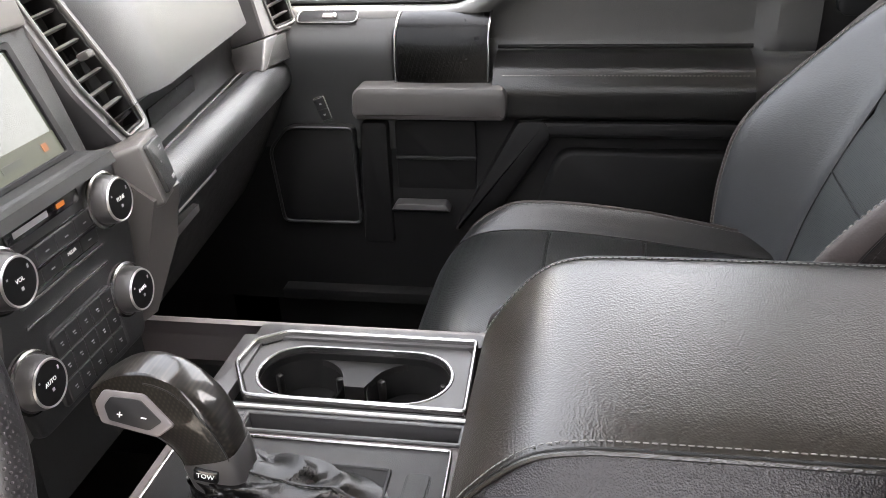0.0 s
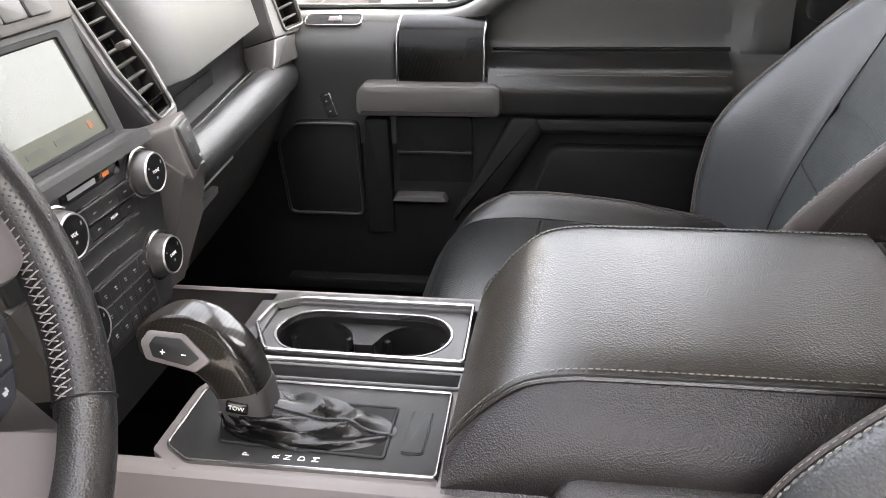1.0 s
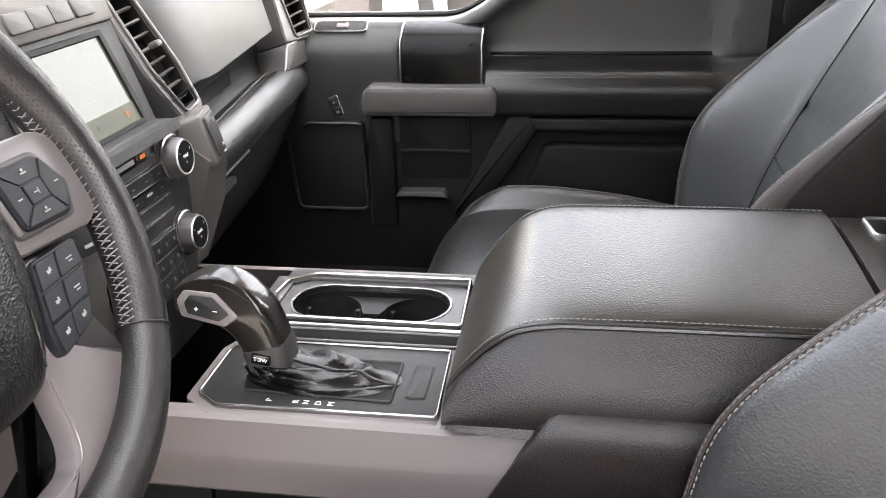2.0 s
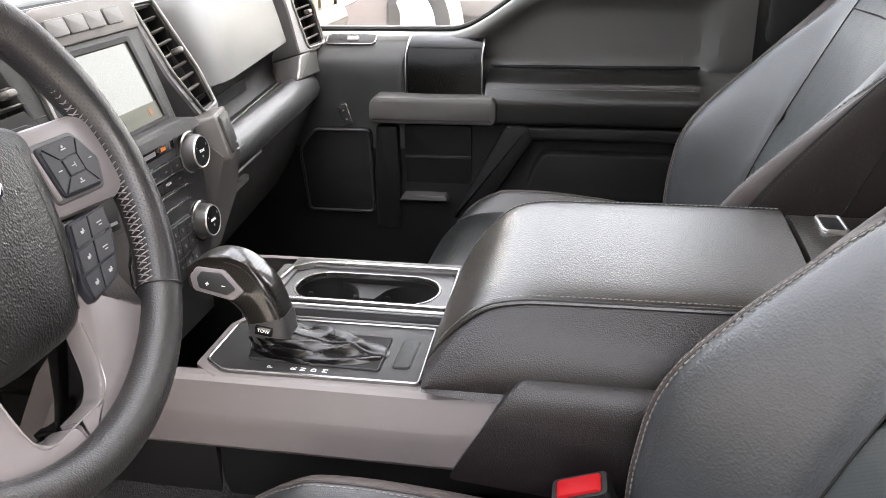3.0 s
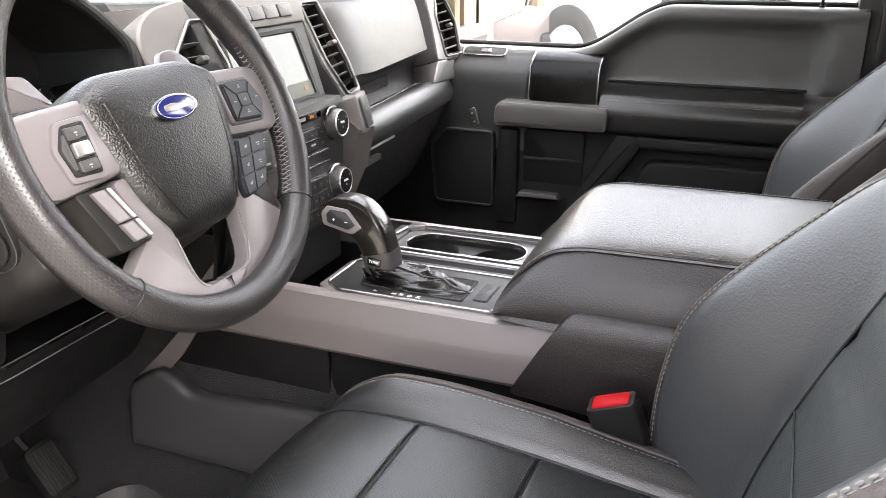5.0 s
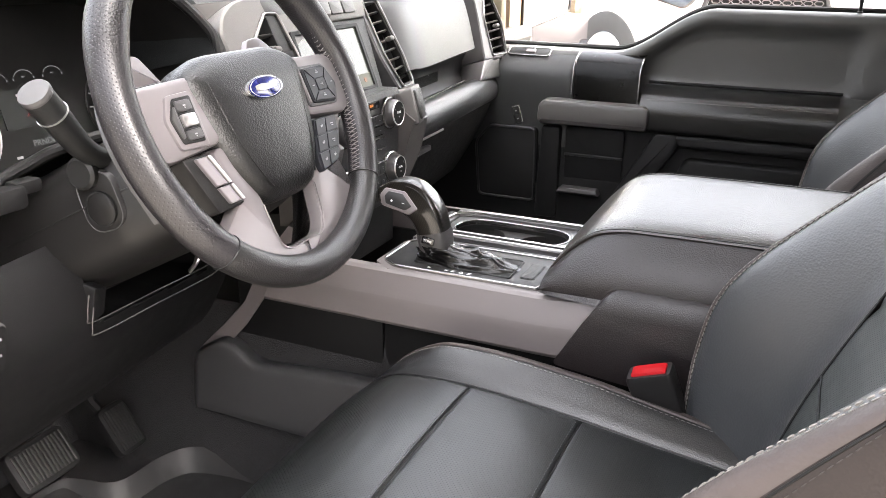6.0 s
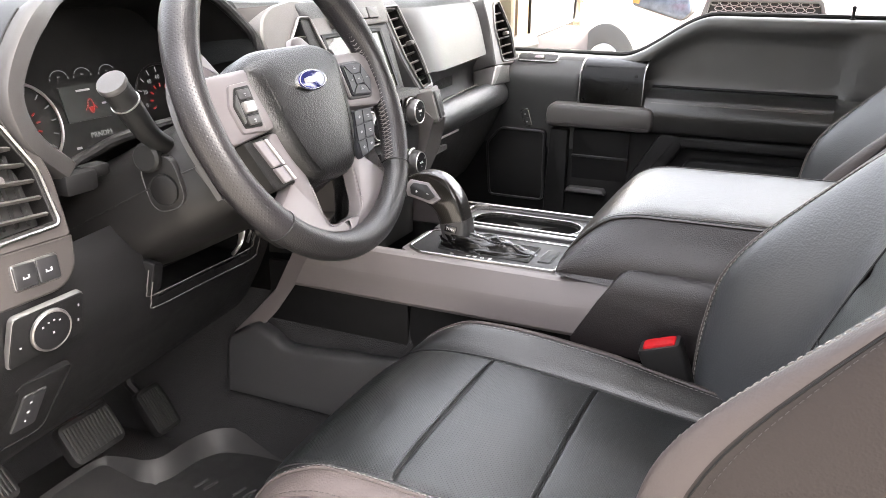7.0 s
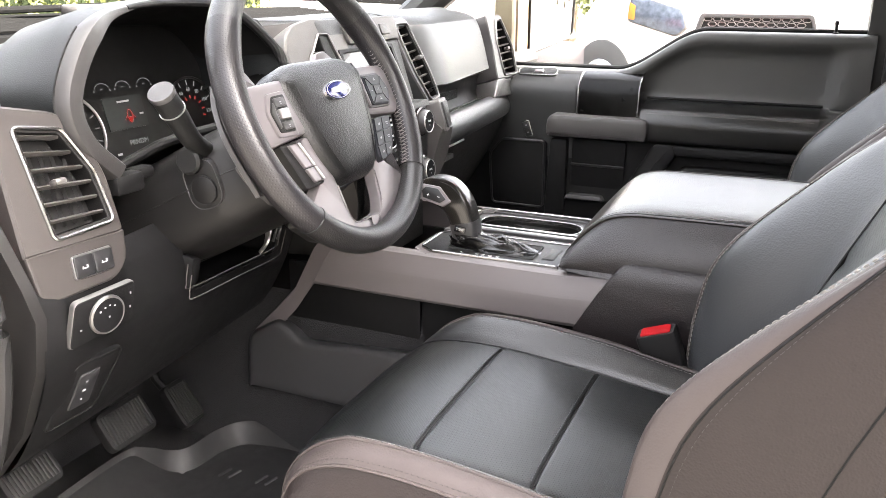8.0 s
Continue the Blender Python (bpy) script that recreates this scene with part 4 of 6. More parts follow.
part("brake_release", FU.plate(rounded([(-0.020, -0.024), (0.008, -0.022), (0.016, 0.024), (-0.010, 0.024)], 0.004), 0.002, 0.0042), BUTTON, dash)
bars(FU, [(-0.001, 0.012, 0.002, 0.0016), (-0.003, 0.0, 0.0036, 0.0018), (-0.005, -0.012, 0.0018, 0.0016)], 0.0045, MARK_DIM, dash)

# instrument cluster with its hood
cluster = thing("instrument_cluster", (-0.5, 0.13, 1.35), "instrument cluster with dark display and dials under a hood", "instrument panel")
CL = Plane((-0.558, 0.13, 1.285), (0, 1, 0), (-0.25, 0, 1))
face = rounded([(-0.135, 0.0), (0.150, 0.0), (0.175, 0.06), (0.165, 0.13), (0.12, 0.18), (-0.10, 0.18), (-0.15, 0.13), (-0.16, 0.06)], 0.02)
part("cluster_face", CL.plate(inset(face, -0.006), -0.02, 0.0, 0), WELL, cluster, "black instrument face")
arch = spline([(-0.409, -0.073, 1.312), (-0.411, -0.110, 1.350), (-0.417, -0.119, 1.394), (-0.424, -0.097, 1.436), (-0.439, -0.051, 1.473), (-0.470, 0.020, 1.489), (-0.490, 0.130, 1.495), (-0.475, 0.235, 1.485), (-0.440, 0.285, 1.432), (-0.420, 0.285, 1.395), (-0.415, 0.27, 1.34)], 6)
far = [CL.at(a, bb, 0.0) for a, bb in ((-0.135, 0.0), (-0.150, 0.03), (-0.160, 0.07), (-0.150, 0.12), (-0.11, 0.165), (-0.04, 0.18), (0.03, 0.182), (0.11, 0.175), (0.155, 0.13), (0.170, 0.08), (0.155, 0.01))]
far = spline(far, 6)
part("cowl_inner", loft([[p.lerp(q, k) for p, q in zip(arch, far)] for k in (0.0, 0.25, 0.5, 0.75, 1.0)], closed=False), WELL, cluster, "matt black cowl lining")


def band(i, k):
    """A cut through the cowl's broad front band."""
    p, run = arch[i], (arch[min(i + 1, 60)] - arch[max(i - 1, 0)]).normalized()
    out = p - V((p.x, 0.06, 1.36))
    out = (out - out.dot(run) * run).normalized()
    fore = run.cross(out)
    fore = fore if fore.x > 0 else -fore
    return [p + k * (out * a + fore * b) for a, b in ((-0.0150, -0.010), (-0.0147, 0.003), (-0.0125, 0.0062), (-0.0035, 0.0074), (0.0045, 0.0058), (0.0085, 0.0005), (0.0095, -0.012))]


part("cowl_rim", loft([band(i, 1.0 if i < 23 else max(0.18, 1 - (i - 23) / 12)) for i in range(0, 34)]), COWL, cluster, "broad grey cowl rim")
part("rim_seam", tube([band(i, 1.0)[6] for i in range(2, 24)], 0.0014, 6), BLACK_MATT, cluster)
part("cowl_lip", tube(arch[31:], lambda t: 0.0032 + 0.0040 * min(1.0, t * 3), 10), BLACK_MATT, cluster)
part("cowl_back", loft([arch[8:56], [p + V((-0.05, 0, 0.003)) for p in arch[8:56]], [p + V((-0.14, 0, -0.018)) for p in arch[8:56]], [p + V((-0.26, 0, -0.085)) for p in arch[8:56]]], closed=False), DASH_TOP, cluster)
part("cowl_foot", join(box((-0.412, -0.060, 1.300), (0.022, 0.044, 0.024), 0.006), box((-0.418, -0.030, 1.306), (0.02, 0.03, 0.014), 0.004)), BLACK_MATT, cluster)
lip = spline([(-0.408, -0.078, 1.306), (-0.42, -0.060, 1.302), (-0.45, -0.035, 1.306), (-0.44, 0.0, 1.320), (-0.42, 0.035, 1.334), (-0.42, 0.16, 1.336), (-0.42, 0.25, 1.32)], 5)
part("lower_lip", tube(lip, 0.0065, 10), BLACK_MATT, cluster)
part("lower_apron", loft([lip, [V((-0.575, -0.03 + 0.31 * i / 30, 1.268)) for i in range(31)]], closed=False), WELL, cluster)
part("centre_display", CL.plate(rounded(rect(-0.053, 0.042, 0.019, 0.087), 0.002), 0.0, 0.002, 0), DISPLAY, cluster, "small dark display")
part("telltale_figure", join(tube([CL.at(-0.012 + 0.0045 * math.cos(w), 0.059 + 0.009 * math.sin(w), 0.003) for w in [2 * math.pi * i / 16 for i in range(16)]], 0.0008, 4, True, up=(1, 0, 0)), tube([CL.at(-0.016, 0.061, 0.003), CL.at(-0.022, 0.054, 0.003)], 0.0008, 4), tube([CL.at(-0.008, 0.061, 0.003), CL.at(-0.003, 0.055, 0.003)], 0.0008, 4), box(CL.at(-0.012, 0.055, 0.003), (0.001, 0.006, 0.006), 0)), RED_GLOW, cluster, "red open-door warning")
bars(CL, [(-0.018, 0.080, 0.022, 0.0025), (0.010, 0.060, 0.007, 0.0025), (-0.050, 0.010, 0.008, 0.003)], 0.003, MARK_DIM, cluster)
text("PRNDM", CL, -0.008, 0.022, 0.002, 0.0105, WHITE_GLOW, cluster)
for cx, rad in ((-0.118, 0.052), (0.118, 0.052)):
    part("dial_ring", tube([CL.at(cx + rad * math.cos(a), 0.048 + rad * math.sin(a), 0.004) for a in [2 * math.pi * i / 48 for i in range(48)]], 0.0020, 6, True, up=(1, 0, 0)), SILVER if cx < 0 else BLACK_HARD, cluster, "dial ring")
    for i in range(13):
        a = math.radians(220 - 260 * i / 12)
        part("dial_tick", tube([CL.at(cx + rr * math.cos(a), 0.048 + rr * math.sin(a), 0.002) for rr in (0.041, 0.048)], 0.0008, 4, up=(1, 0, 0)), WHITE_GLOW, cluster)
    for i in range(9):
        a = math.radians(200 - 220 * i / 8)
        part("red_tick", tube([CL.at(cx + rr * math.cos(a), 0.048 + rr * math.sin(a), 0.002) for rr in (0.020, 0.025)], 0.0012, 4, up=(1, 0, 0)), RED_GLOW, cluster)
for i in range(7):
    a = math.radians(200 - 220 * (i + 0.5) / 7)
    text(str(20 * i), CL, 0.118 + 0.034 * math.cos(a), 0.048 + 0.034 * math.sin(a), 0.002, 0.0085, WHITE_GLOW, cluster)
for cx in (-0.047, -0.010, 0.031):
    part("small_gauge", tube([CL.at(cx + 0.013 * math.cos(a), 0.099 + 0.009 * math.sin(a), 0.002) for a in [math.pi * (0.1 + 0.8 * i / 8) for i in range(9)]], 0.0005, 4, up=(1, 0, 0)), WHITE_GLOW, cluster)
    bars(CL, [(cx, 0.100, 0.004, 0.0016), (cx - 0.014, 0.098, 0.0016, 0.0026), (cx + 0.014, 0.098, 0.0016, 0.0026)], 0.002, WHITE_GLOW, cluster)

# steering column, stalk
TILT = radians(24)
COLUMN = Plane((-0.258, 0.142, 1.370), (0, 1, 0), (-math.sin(TILT), 0, math.cos(TILT)))
column = thing("steering_column", (-0.40, 0.142, 1.28), "dark plastic steering column shroud with a stalk", "steering column")


def shroud(u, v):
    ang = 2 * math.pi * u
    d = -0.045 - 0.22 * v
    w, h = 0.090 + 0.050 * min(1, v * 4) ** 0.5 + 0.03 * v, 0.060 + 0.012 * min(1, v * 3)
    return COLUMN.at(w * math.copysign(abs(math.cos(ang)) ** 0.55, math.cos(ang)), -0.040 - 0.012 * v + h * math.copysign(abs(math.sin(ang)) ** 0.65, math.sin(ang)), d)


part("shroud", surf(shroud, 56, 24, cu=True), BLACK_HARD, column, "matt dark column shroud")
part("shroud_front", surf(lambda u, v: COLUMN.at(0, -0.04, -0.045).lerp(shroud(u, 0), v), 56, 4, cu=True), BLACK, column)
part("shroud_seam", tube([shroud(0.492, i / 12) + V((0, -0.0004, 0)) for i in range(1, 13)], 0.0010, 6), BLACK, column)
SP = Plane((-0.345, -0.0055, 1.292), (1, 0.12, 0.35), (-0.35, 0, 1))
oval = rounded([(-0.022, -0.028), (0.022, -0.028), (0.022, 0.030), (-0.022, 0.030)], 0.020, 6)
part("side_pod", SP.plate(oval, -0.014, 0.0014, 0.001), BLACK_HARD, column, "oval pod on the shroud")
part("pod_edge", SP.ring(inset(oval, -0.0012), oval, -0.008, 0.0022, 0.0004), TRIM_DARK, column)
part("release_disc", lathe([(0.016, 0.0), (0.016, 0.003), (0.014, 0.004)], SP.mat(0.0, -0.006, 0.001), 28), BLACK_HARD, column)
part("disc_gap", lathe([(0.0178, 0.001), (0.0178, 0.0042), (0.0162, 0.0042)], SP.mat(0.0, -0.006, 0.0), 28, False), BLACK, column)
st = spline([(-0.350, 0.012, 1.330), (-0.347, -0.016, 1.348), (-0.344, -0.042, 1.380), (-0.341, -0.062, 1.404)], 6)
sk = part("stalk", tube(st, lambda t: 0.0100 + 0.0043 * min(1, t * 1.3), 18), BLACK, column, "dark stalk with a grey end cap")
ax = (st[-1] - st[-2]).normalized().to_track_quat("Z", "Y").to_matrix().to_4x4()
part("stalk_cap", lathe([(0.0150, 0.0), (0.0153, 0.004), (0.0145, 0.006), (0.001, 0.0064)], Matrix.Translation(st[-1]) @ ax, 28), TRIM_DARK, sk)
part("stalk_collar", lathe([(0.0143, -0.024), (0.0153, -0.024), (0.0153, -0.0230), (0.0143, -0.0230)], Matrix.Translation(st[-1]) @ ax, 28), SILVER, sk)
part("stalk_boot", lathe([(0.0165, 0.0), (0.0165, 0.007), (0.0135, 0.010)], SP.mat(-0.004, 0.032, 0.0), 24), BLACK, column)
OP = Plane((-0.3860, 0.0, 1.142), (-0.09, 1, -0.055), (0.20, 0, 1))
# Paler tubes draw the bright edge light on the dark tray lip.
for b, c in ((0.0, 0.004), (0.012, -0.003)):
    part("tray_line", tube(spline([OP.at(-0.010, b + 0.034, c), OP.at(-0.009, b + 0.008, c), OP.at(0.002, b - 0.001, c), OP.at(0.10, b, c), OP.at(0.205, b + 0.001, c), OP.at(0.218, b + 0.012, c), OP.at(0.222, b + 0.040, c)], 5), 0.0007, 6), TRIM_MID, dash, "pale line drawn for the light on the open tray edge")
part("tray_cheek", OP.plate(rounded([(-0.008, 0.012), (0.012, 0.018), (0.012, 0.050), (-0.006, 0.054)], 0.004), -0.040, 0.001, 0.002), KNEE, dash)
part("tray_back", box((-0.462, 0.105, 1.190), (0.006, 0.20, 0.070), 0.001), WELL, dash, "dark storage tray below the column")
part("tray_bracket", join(box((-0.430, 0.070, 1.172), (0.03, 0.05, 0.012), 0.002), box((-0.440, 0.130, 1.176), (0.02, 0.03, 0.020), 0.002)), BLACK_HARD, dash)
part("tilt_lever", tube(spline([(-0.400, 0.166, 1.150), (-0.392, 0.170, 1.162), (-0.392, 0.178, 1.178), (-0.400, 0.188, 1.192)], 4), 0.0045, 8, flat=0.6), SILVER, dash, "bright tilt lever in the tray")
for y0 in (0.196, 0.207):
    part("tray_cable", tube(spline([(-0.398, y0, 1.158), (-0.394, y0 + 0.004, 1.176), (-0.400, y0 + 0.010, 1.196)], 4), 0.0022, 6), TRIM_DARK, dash)

# ---- steering wheel ----
RAKE = radians(23.7)
WHEEL = Plane((-0.233, 0.102, 1.380), (0, 1, 0), (-math.sin(RAKE), 0, math.cos(RAKE)))
DISH = Plane(WHEEL.at(0, 0, 0.004), WHEEL.u, WHEEL.v + 0.08 * WHEEL.n)      # the lower spokes lean away from the driver
wheel = thing("steering_wheel", tuple(WHEEL.o), "black leather steering wheel with grey spokes and control buttons", "steering wheel")
RIM_R, RIM_T = 0.1714, 0.0162


def rim(a0, a1, n, name, mat, r=RIM_T, label=""):
    k = 24
    bm = bmesh.new()
    uv = bm.loops.layers.uv.new("uv")
    g = []
    for i in range(n + 1):
        deg = a0 + (a1 - a0) * i / n
        t = radians(deg)
        # thumb swellings at ten and two
        swell = 1 + 0.10 * (math.exp(-((deg - 32) / 14) ** 2) + math.exp(-((deg - 148) / 14) ** 2))
        rd = WHEEL.u * math.cos(t) + WHEEL.v * math.sin(t)
        g.append([bm.verts.new(WHEEL.o + rd * RIM_R + r * swell * (rd * math.cos(b) + 1.10 * WHEEL.n * math.sin(b))) for b in [2 * math.pi * j / k for j in range(k)]])
    for i in range(n):
        for j in range(k):
            f = bm.faces.new((g[i][j], g[i + 1][j], g[i + 1][(j + 1) % k], g[i][(j + 1) % k]))
            for lp, (ii, jj) in zip(f.loops, ((i, j), (i + 1, j), (i + 1, j + 1), (i, j + 1))):
                lp[uv].uv = (RIM_R * radians(a1 - a0) * ii / n, 2 * math.pi * r * jj / k)
    return part(name, bm, mat, wheel, label)


GRIPS = ((-40, 38), (142, 224))
for a0, a1 in GRIPS:
    rim(a0, a1, 30, "rim_grip", PERF_RIM, RIM_T, "perforated leather grip")
rim(38, 142, 36, "rim_upper", RIM_LEATHER, RIM_T * 0.985, "smooth leather rim")
rim(224, 320, 36, "rim_lower", RIM_LEATHER, RIM_T * 0.985, "smooth leather rim")
for a in (-40, 38, 142, 224):
    t = radians(a)
    c = WHEEL.at(RIM_R * math.cos(t), RIM_R * math.sin(t), 0)
    rd = WHEEL.u * math.cos(t) + WHEEL.v * math.sin(t)
    part("rim_seam", tube([c + RIM_T * 1.02 * (rd * math.cos(b) + 1.1 * WHEEL.n * math.sin(b)) for b in [2 * math.pi * i / 20 for i in range(20)]], 0.0009, 5, True), BLACK, wheel)
for a0, a1 in GRIPS:
    laces = []
    for i in range(40):
        for sgn in (1, -1):
            t0, t1 = radians(a0 + (a1 - a0) * (i + 0.1) / 40), radians(a0 + (a1 - a0) * (i + 0.9) / 40)
            laces.append(tube([WHEEL.at(rr * math.cos(t), rr * math.sin(t), cc) for t, rr, cc in ((t0, RIM_R - 0.0156, -0.004 * sgn), ((t0 + t1) / 2, RIM_R - 0.0168, 0.0015 * sgn), (t1, RIM_R - 0.0145, 0.0068 * sgn))], 0.0006, 4))
    part("rim_stitching", join(*laces), THREAD_RIM, wheel, "crossed grey stitching")

# airbag cover: a broad shield with a soft crown and a seam round it
hubp = rounded([(-0.040, -0.097), (0.040, -0.097), (0.074, -0.050), (0.086, 0.000), (0.094, 0.040), (0.058, 0.058), (-0.058, 0.058), (-0.094, 0.040), (-0.086, 0.000), (-0.074, -0.050)], [0.02, 0.02, 0.06, 0.06, 0.016, 0.06, 0.06, 0.016, 0.06, 0.06], 5)


def shield(poly, levels):
    """A shield-shaped cover: (inset, height) levels, the last closed by a crowned top."""
    mid = sum((V(p) for p in poly), V((0, 0))) / len(poly)
    rings = [[WHEEL.at(*p, c) for p in inset(poly, d)] for d, c in levels]
    d, c = levels[-1]
    last = inset(poly, d)
    for k, up in ((0.85, 0.003), (0.6, 0.006), (0.3, 0.0075), (0.05, 0.008)):
        rings.append([WHEEL.at(*(mid + (p - mid) * k), c + up) for p in last])
    return loft(rings)


part("airbag_cover", shield(hubp, ((0.002, -0.034), (0.0, -0.012), (0.0012, -0.004), (0.0045, 0.003), (0.010, 0.0075))), HUB_LEATHER, wheel, "grained black airbag cover")
crease = [V((a, b)) for a, b in ((-0.068, 0.030), (-0.062, -0.010), (-0.050, -0.052), (-0.036, -0.082))]
for s in (1, -1):
    part("cover_crease", tube([WHEEL.at(s * p.x, p.y, 0.0102) for p in spline(crease, 4)], 0.0009, 5), HUB_LEATHER, wheel)
part("hub_body", WHEEL.plate(inset(hubp, 0.010), -0.075, -0.030, 0.004), BLACK, wheel, "black hub behind the airbag cover")
BD = Plane(WHEEL.at(0.002, 0.012, 0.0150), WHEEL.u, WHEEL.v)
ell = [V((0.0285 * math.cos(2 * math.pi * i / 40), 0.0118 * math.sin(2 * math.pi * i / 40))) for i in range(40)]
bdg = part("badge", BD.plate(ell, -0.008, 0.0030, 0.001), CHROME, wheel, "blue oval badge with bright rim")
part("badge_field", BD.plate([p * 0.93 for p in ell], 0.0025, 0.0036, 0.0004), BLUE, bdg)
part("badge_line", BD.ring([p * 0.88 for p in ell], [p * 0.845 for p in ell], 0.0030, 0.0039, 0.0001), SILVER, bdg)
part("badge_mark", BD.plate(rounded([(-0.0165, -0.0022), (-0.004, -0.0034), (0.0165, -0.0016), (0.0165, 0.0026), (0.004, 0.0024), (-0.006, 0.0040), (-0.0165, 0.0026)], 0.0018), 0.0030, 0.0041, 0.0003), SILVER, bdg, "plain pale emblem shape")

# side spokes, lower legs and their controls
for s in (1, -1):
    def side(pts, r=0.004, n=4):
        q = [(s * a, b) for a, b in pts]
        return rounded(q if s > 0 else q[::-1], r, n)

    part("spoke", WHEEL.plate(side([(0.066, 0.040), (0.148, 0.037), (0.163, 0.022), (0.161, -0.022), (0.146, -0.033), (0.070, -0.026)], 0.009), -0.030, 0.004, 0.005), SPOKE, wheel, "satin grey spoke trim")
    part("spoke_flank", WHEEL.plate(side([(0.070, 0.046), (0.140, 0.044), (0.150, 0.034), (0.150, -0.028), (0.072, -0.024)], 0.008), -0.046, -0.028, 0.003), BLACK_HARD, wheel)
    if s > 0:
        part("pad_bezel", WHEEL.plate(side([(0.076, 0.027), (0.128, 0.026), (0.142, 0.000), (0.131, -0.021), (0.078, -0.018)], 0.005), 0.0, 0.0068, 0.001), TRIM_DARK, wheel)
        part("button_pad", WHEEL.plate(side([(0.082, 0.024), (0.125, 0.0235), (0.1375, 0.000), (0.128, -0.0185), (0.084, -0.0155)], 0.005), 0.004, 0.0092, 0.0015), BUTTON_BLUE, wheel, "blue-black button pad")
        part("pad_bar", WHEEL.plate(side([(0.0775, 0.022), (0.0805, 0.022), (0.0815, -0.015), (0.0785, -0.015)], 0.001, 2), 0.004, 0.0085, 0.0006), SPOKE, wheel)
        WB = Plane(WHEEL.at(0.108, 0.003, 0.0092), WHEEL.u, WHEEL.v)
        part("pad_button", WB.plate(rounded(rect(-0.0085, -0.0062, 0.0085, 0.0062), 0.0012), -0.001, 0.0016, 0.0005), BUTTON_BLUE, wheel, flat=True)
        for q in ([(-0.0095, 0.0072), (0.0095, 0.0072), (0.016, 0.0185), (-0.021, 0.0185)], [(-0.0095, -0.0072), (-0.021, -0.0165), (0.016, -0.0190), (0.0095, -0.0072)], [(0.0100, -0.0066), (0.0175, -0.0175), (0.0275, -0.002), (0.0175, 0.0175), (0.0100, 0.0066)], [(-0.0100, -0.0066), (-0.0100, 0.0066), (-0.0230, 0.0175), (-0.0230, -0.0155)]):
            part("pad_button", WB.plate(rounded(q, 0.0010, 2), -0.001, 0.0010, 0.0004), BUTTON_BLUE, wheel, flat=True)
        bars(WB, [(-0.001, 0, 0.0045, 0.0008), (0.001, 0.0, 0.0008, 0.004), (-0.002, 0.0130, 0.0055, 0.0010), (-0.002, 0.0150, 0.0018, 0.0018), (-0.002, -0.0130, 0.0055, 0.0010), (-0.002, -0.0110, 0.0018, 0.0018), (0.0190, 0, 0.0040, 0.0009), (-0.0165, 0, 0.0040, 0.0009)], 0.0018, MARK_DIM, wheel)
    else:
        part("pad_bezel", WHEEL.plate(side([(0.090, 0.026), (0.122, 0.025), (0.133, 0.004), (0.128, -0.024), (0.092, -0.026)], 0.004), 0.0, 0.0072, 0.0015), SPOKE, wheel)
        part("button_pad", WHEEL.plate(side([(0.094, 0.022), (0.117, 0.0215), (0.1285, 0.004), (0.124, -0.0195), (0.096, -0.0210)], 0.003), 0.003, 0.0082, 0.001), BLACK_HARD, wheel, "black well for the cruise buttons")
        part("pad_button", WHEEL.plate(rounded(rect(-0.1165, -0.0060, -0.0990, 0.0060), 0.002), 0.005, 0.0115, 0.0015), SILVER, wheel, "bright cruise rocker")
        for b0, b1 in ((0.0085, 0.0185), (-0.0175, -0.0085)):
            part("pad_button", WHEEL.plate(rounded(rect(-0.1175, b0, -0.0985, b1), 0.002), 0.005, 0.0102, 0.001), TRIM_DARK, wheel)
            bars(WHEEL, [(-0.108, (b0 + b1) / 2, 0.003, 0.0012), (-0.108, (b0 + b1) / 2 - 0.002, 0.0012, 0.0012)], 0.0106, MARK_DIM, wheel)
        part("pad_button", WHEEL.plate(side([(0.1185, 0.014), (0.1205, 0.014), (0.1265, 0.003), (0.1235, -0.015), (0.1195, -0.014)], 0.0012, 2), 0.005, 0.0096, 0.0006), TRIM_DARK, wheel)
    # leg: a column beside the cover that leans back and runs into the lower bridge
    leg = side([(0.056, -0.030), (0.090, -0.030), (0.074, -0.072), (0.076, -0.084), (0.117, -0.113), (0.118, -0.124), (0.101, -0.138), (0.090, -0.149), (0.050, -0.163), (0.0, -0.168), (0.0, -0.1455), (0.028, -0.145), (0.038, -0.132), (0.044, -0.090)], [0.003, 0.003, 0.02, 0.012, 0.006, 0.006, 0.008, 0.008, 0.03, 0.0, 0.0, 0.010, 0.012, 0.02])
    part("lower_spoke", DISH.plate(leg, -0.018, 0.0, 0.003), SPOKE, wheel, "satin grey lower spoke trim")
    part("lower_spoke_back", DISH.plate(inset(leg, 0.004), -0.036, -0.016, 0.002), BLACK_HARD, wheel)
    # Thin bead added to draw the highlight along the leg's inner edge.
    part("spoke_highlight_line", tube([DISH.at(s * p.x, p.y, 0.0004) for p in spline([V((0.0455, -0.094)), V((0.0405, -0.130)), V((0.030, -0.1448)), V((0.0, -0.1458))], 5)], 0.0007, 6), SPOKE, wheel)
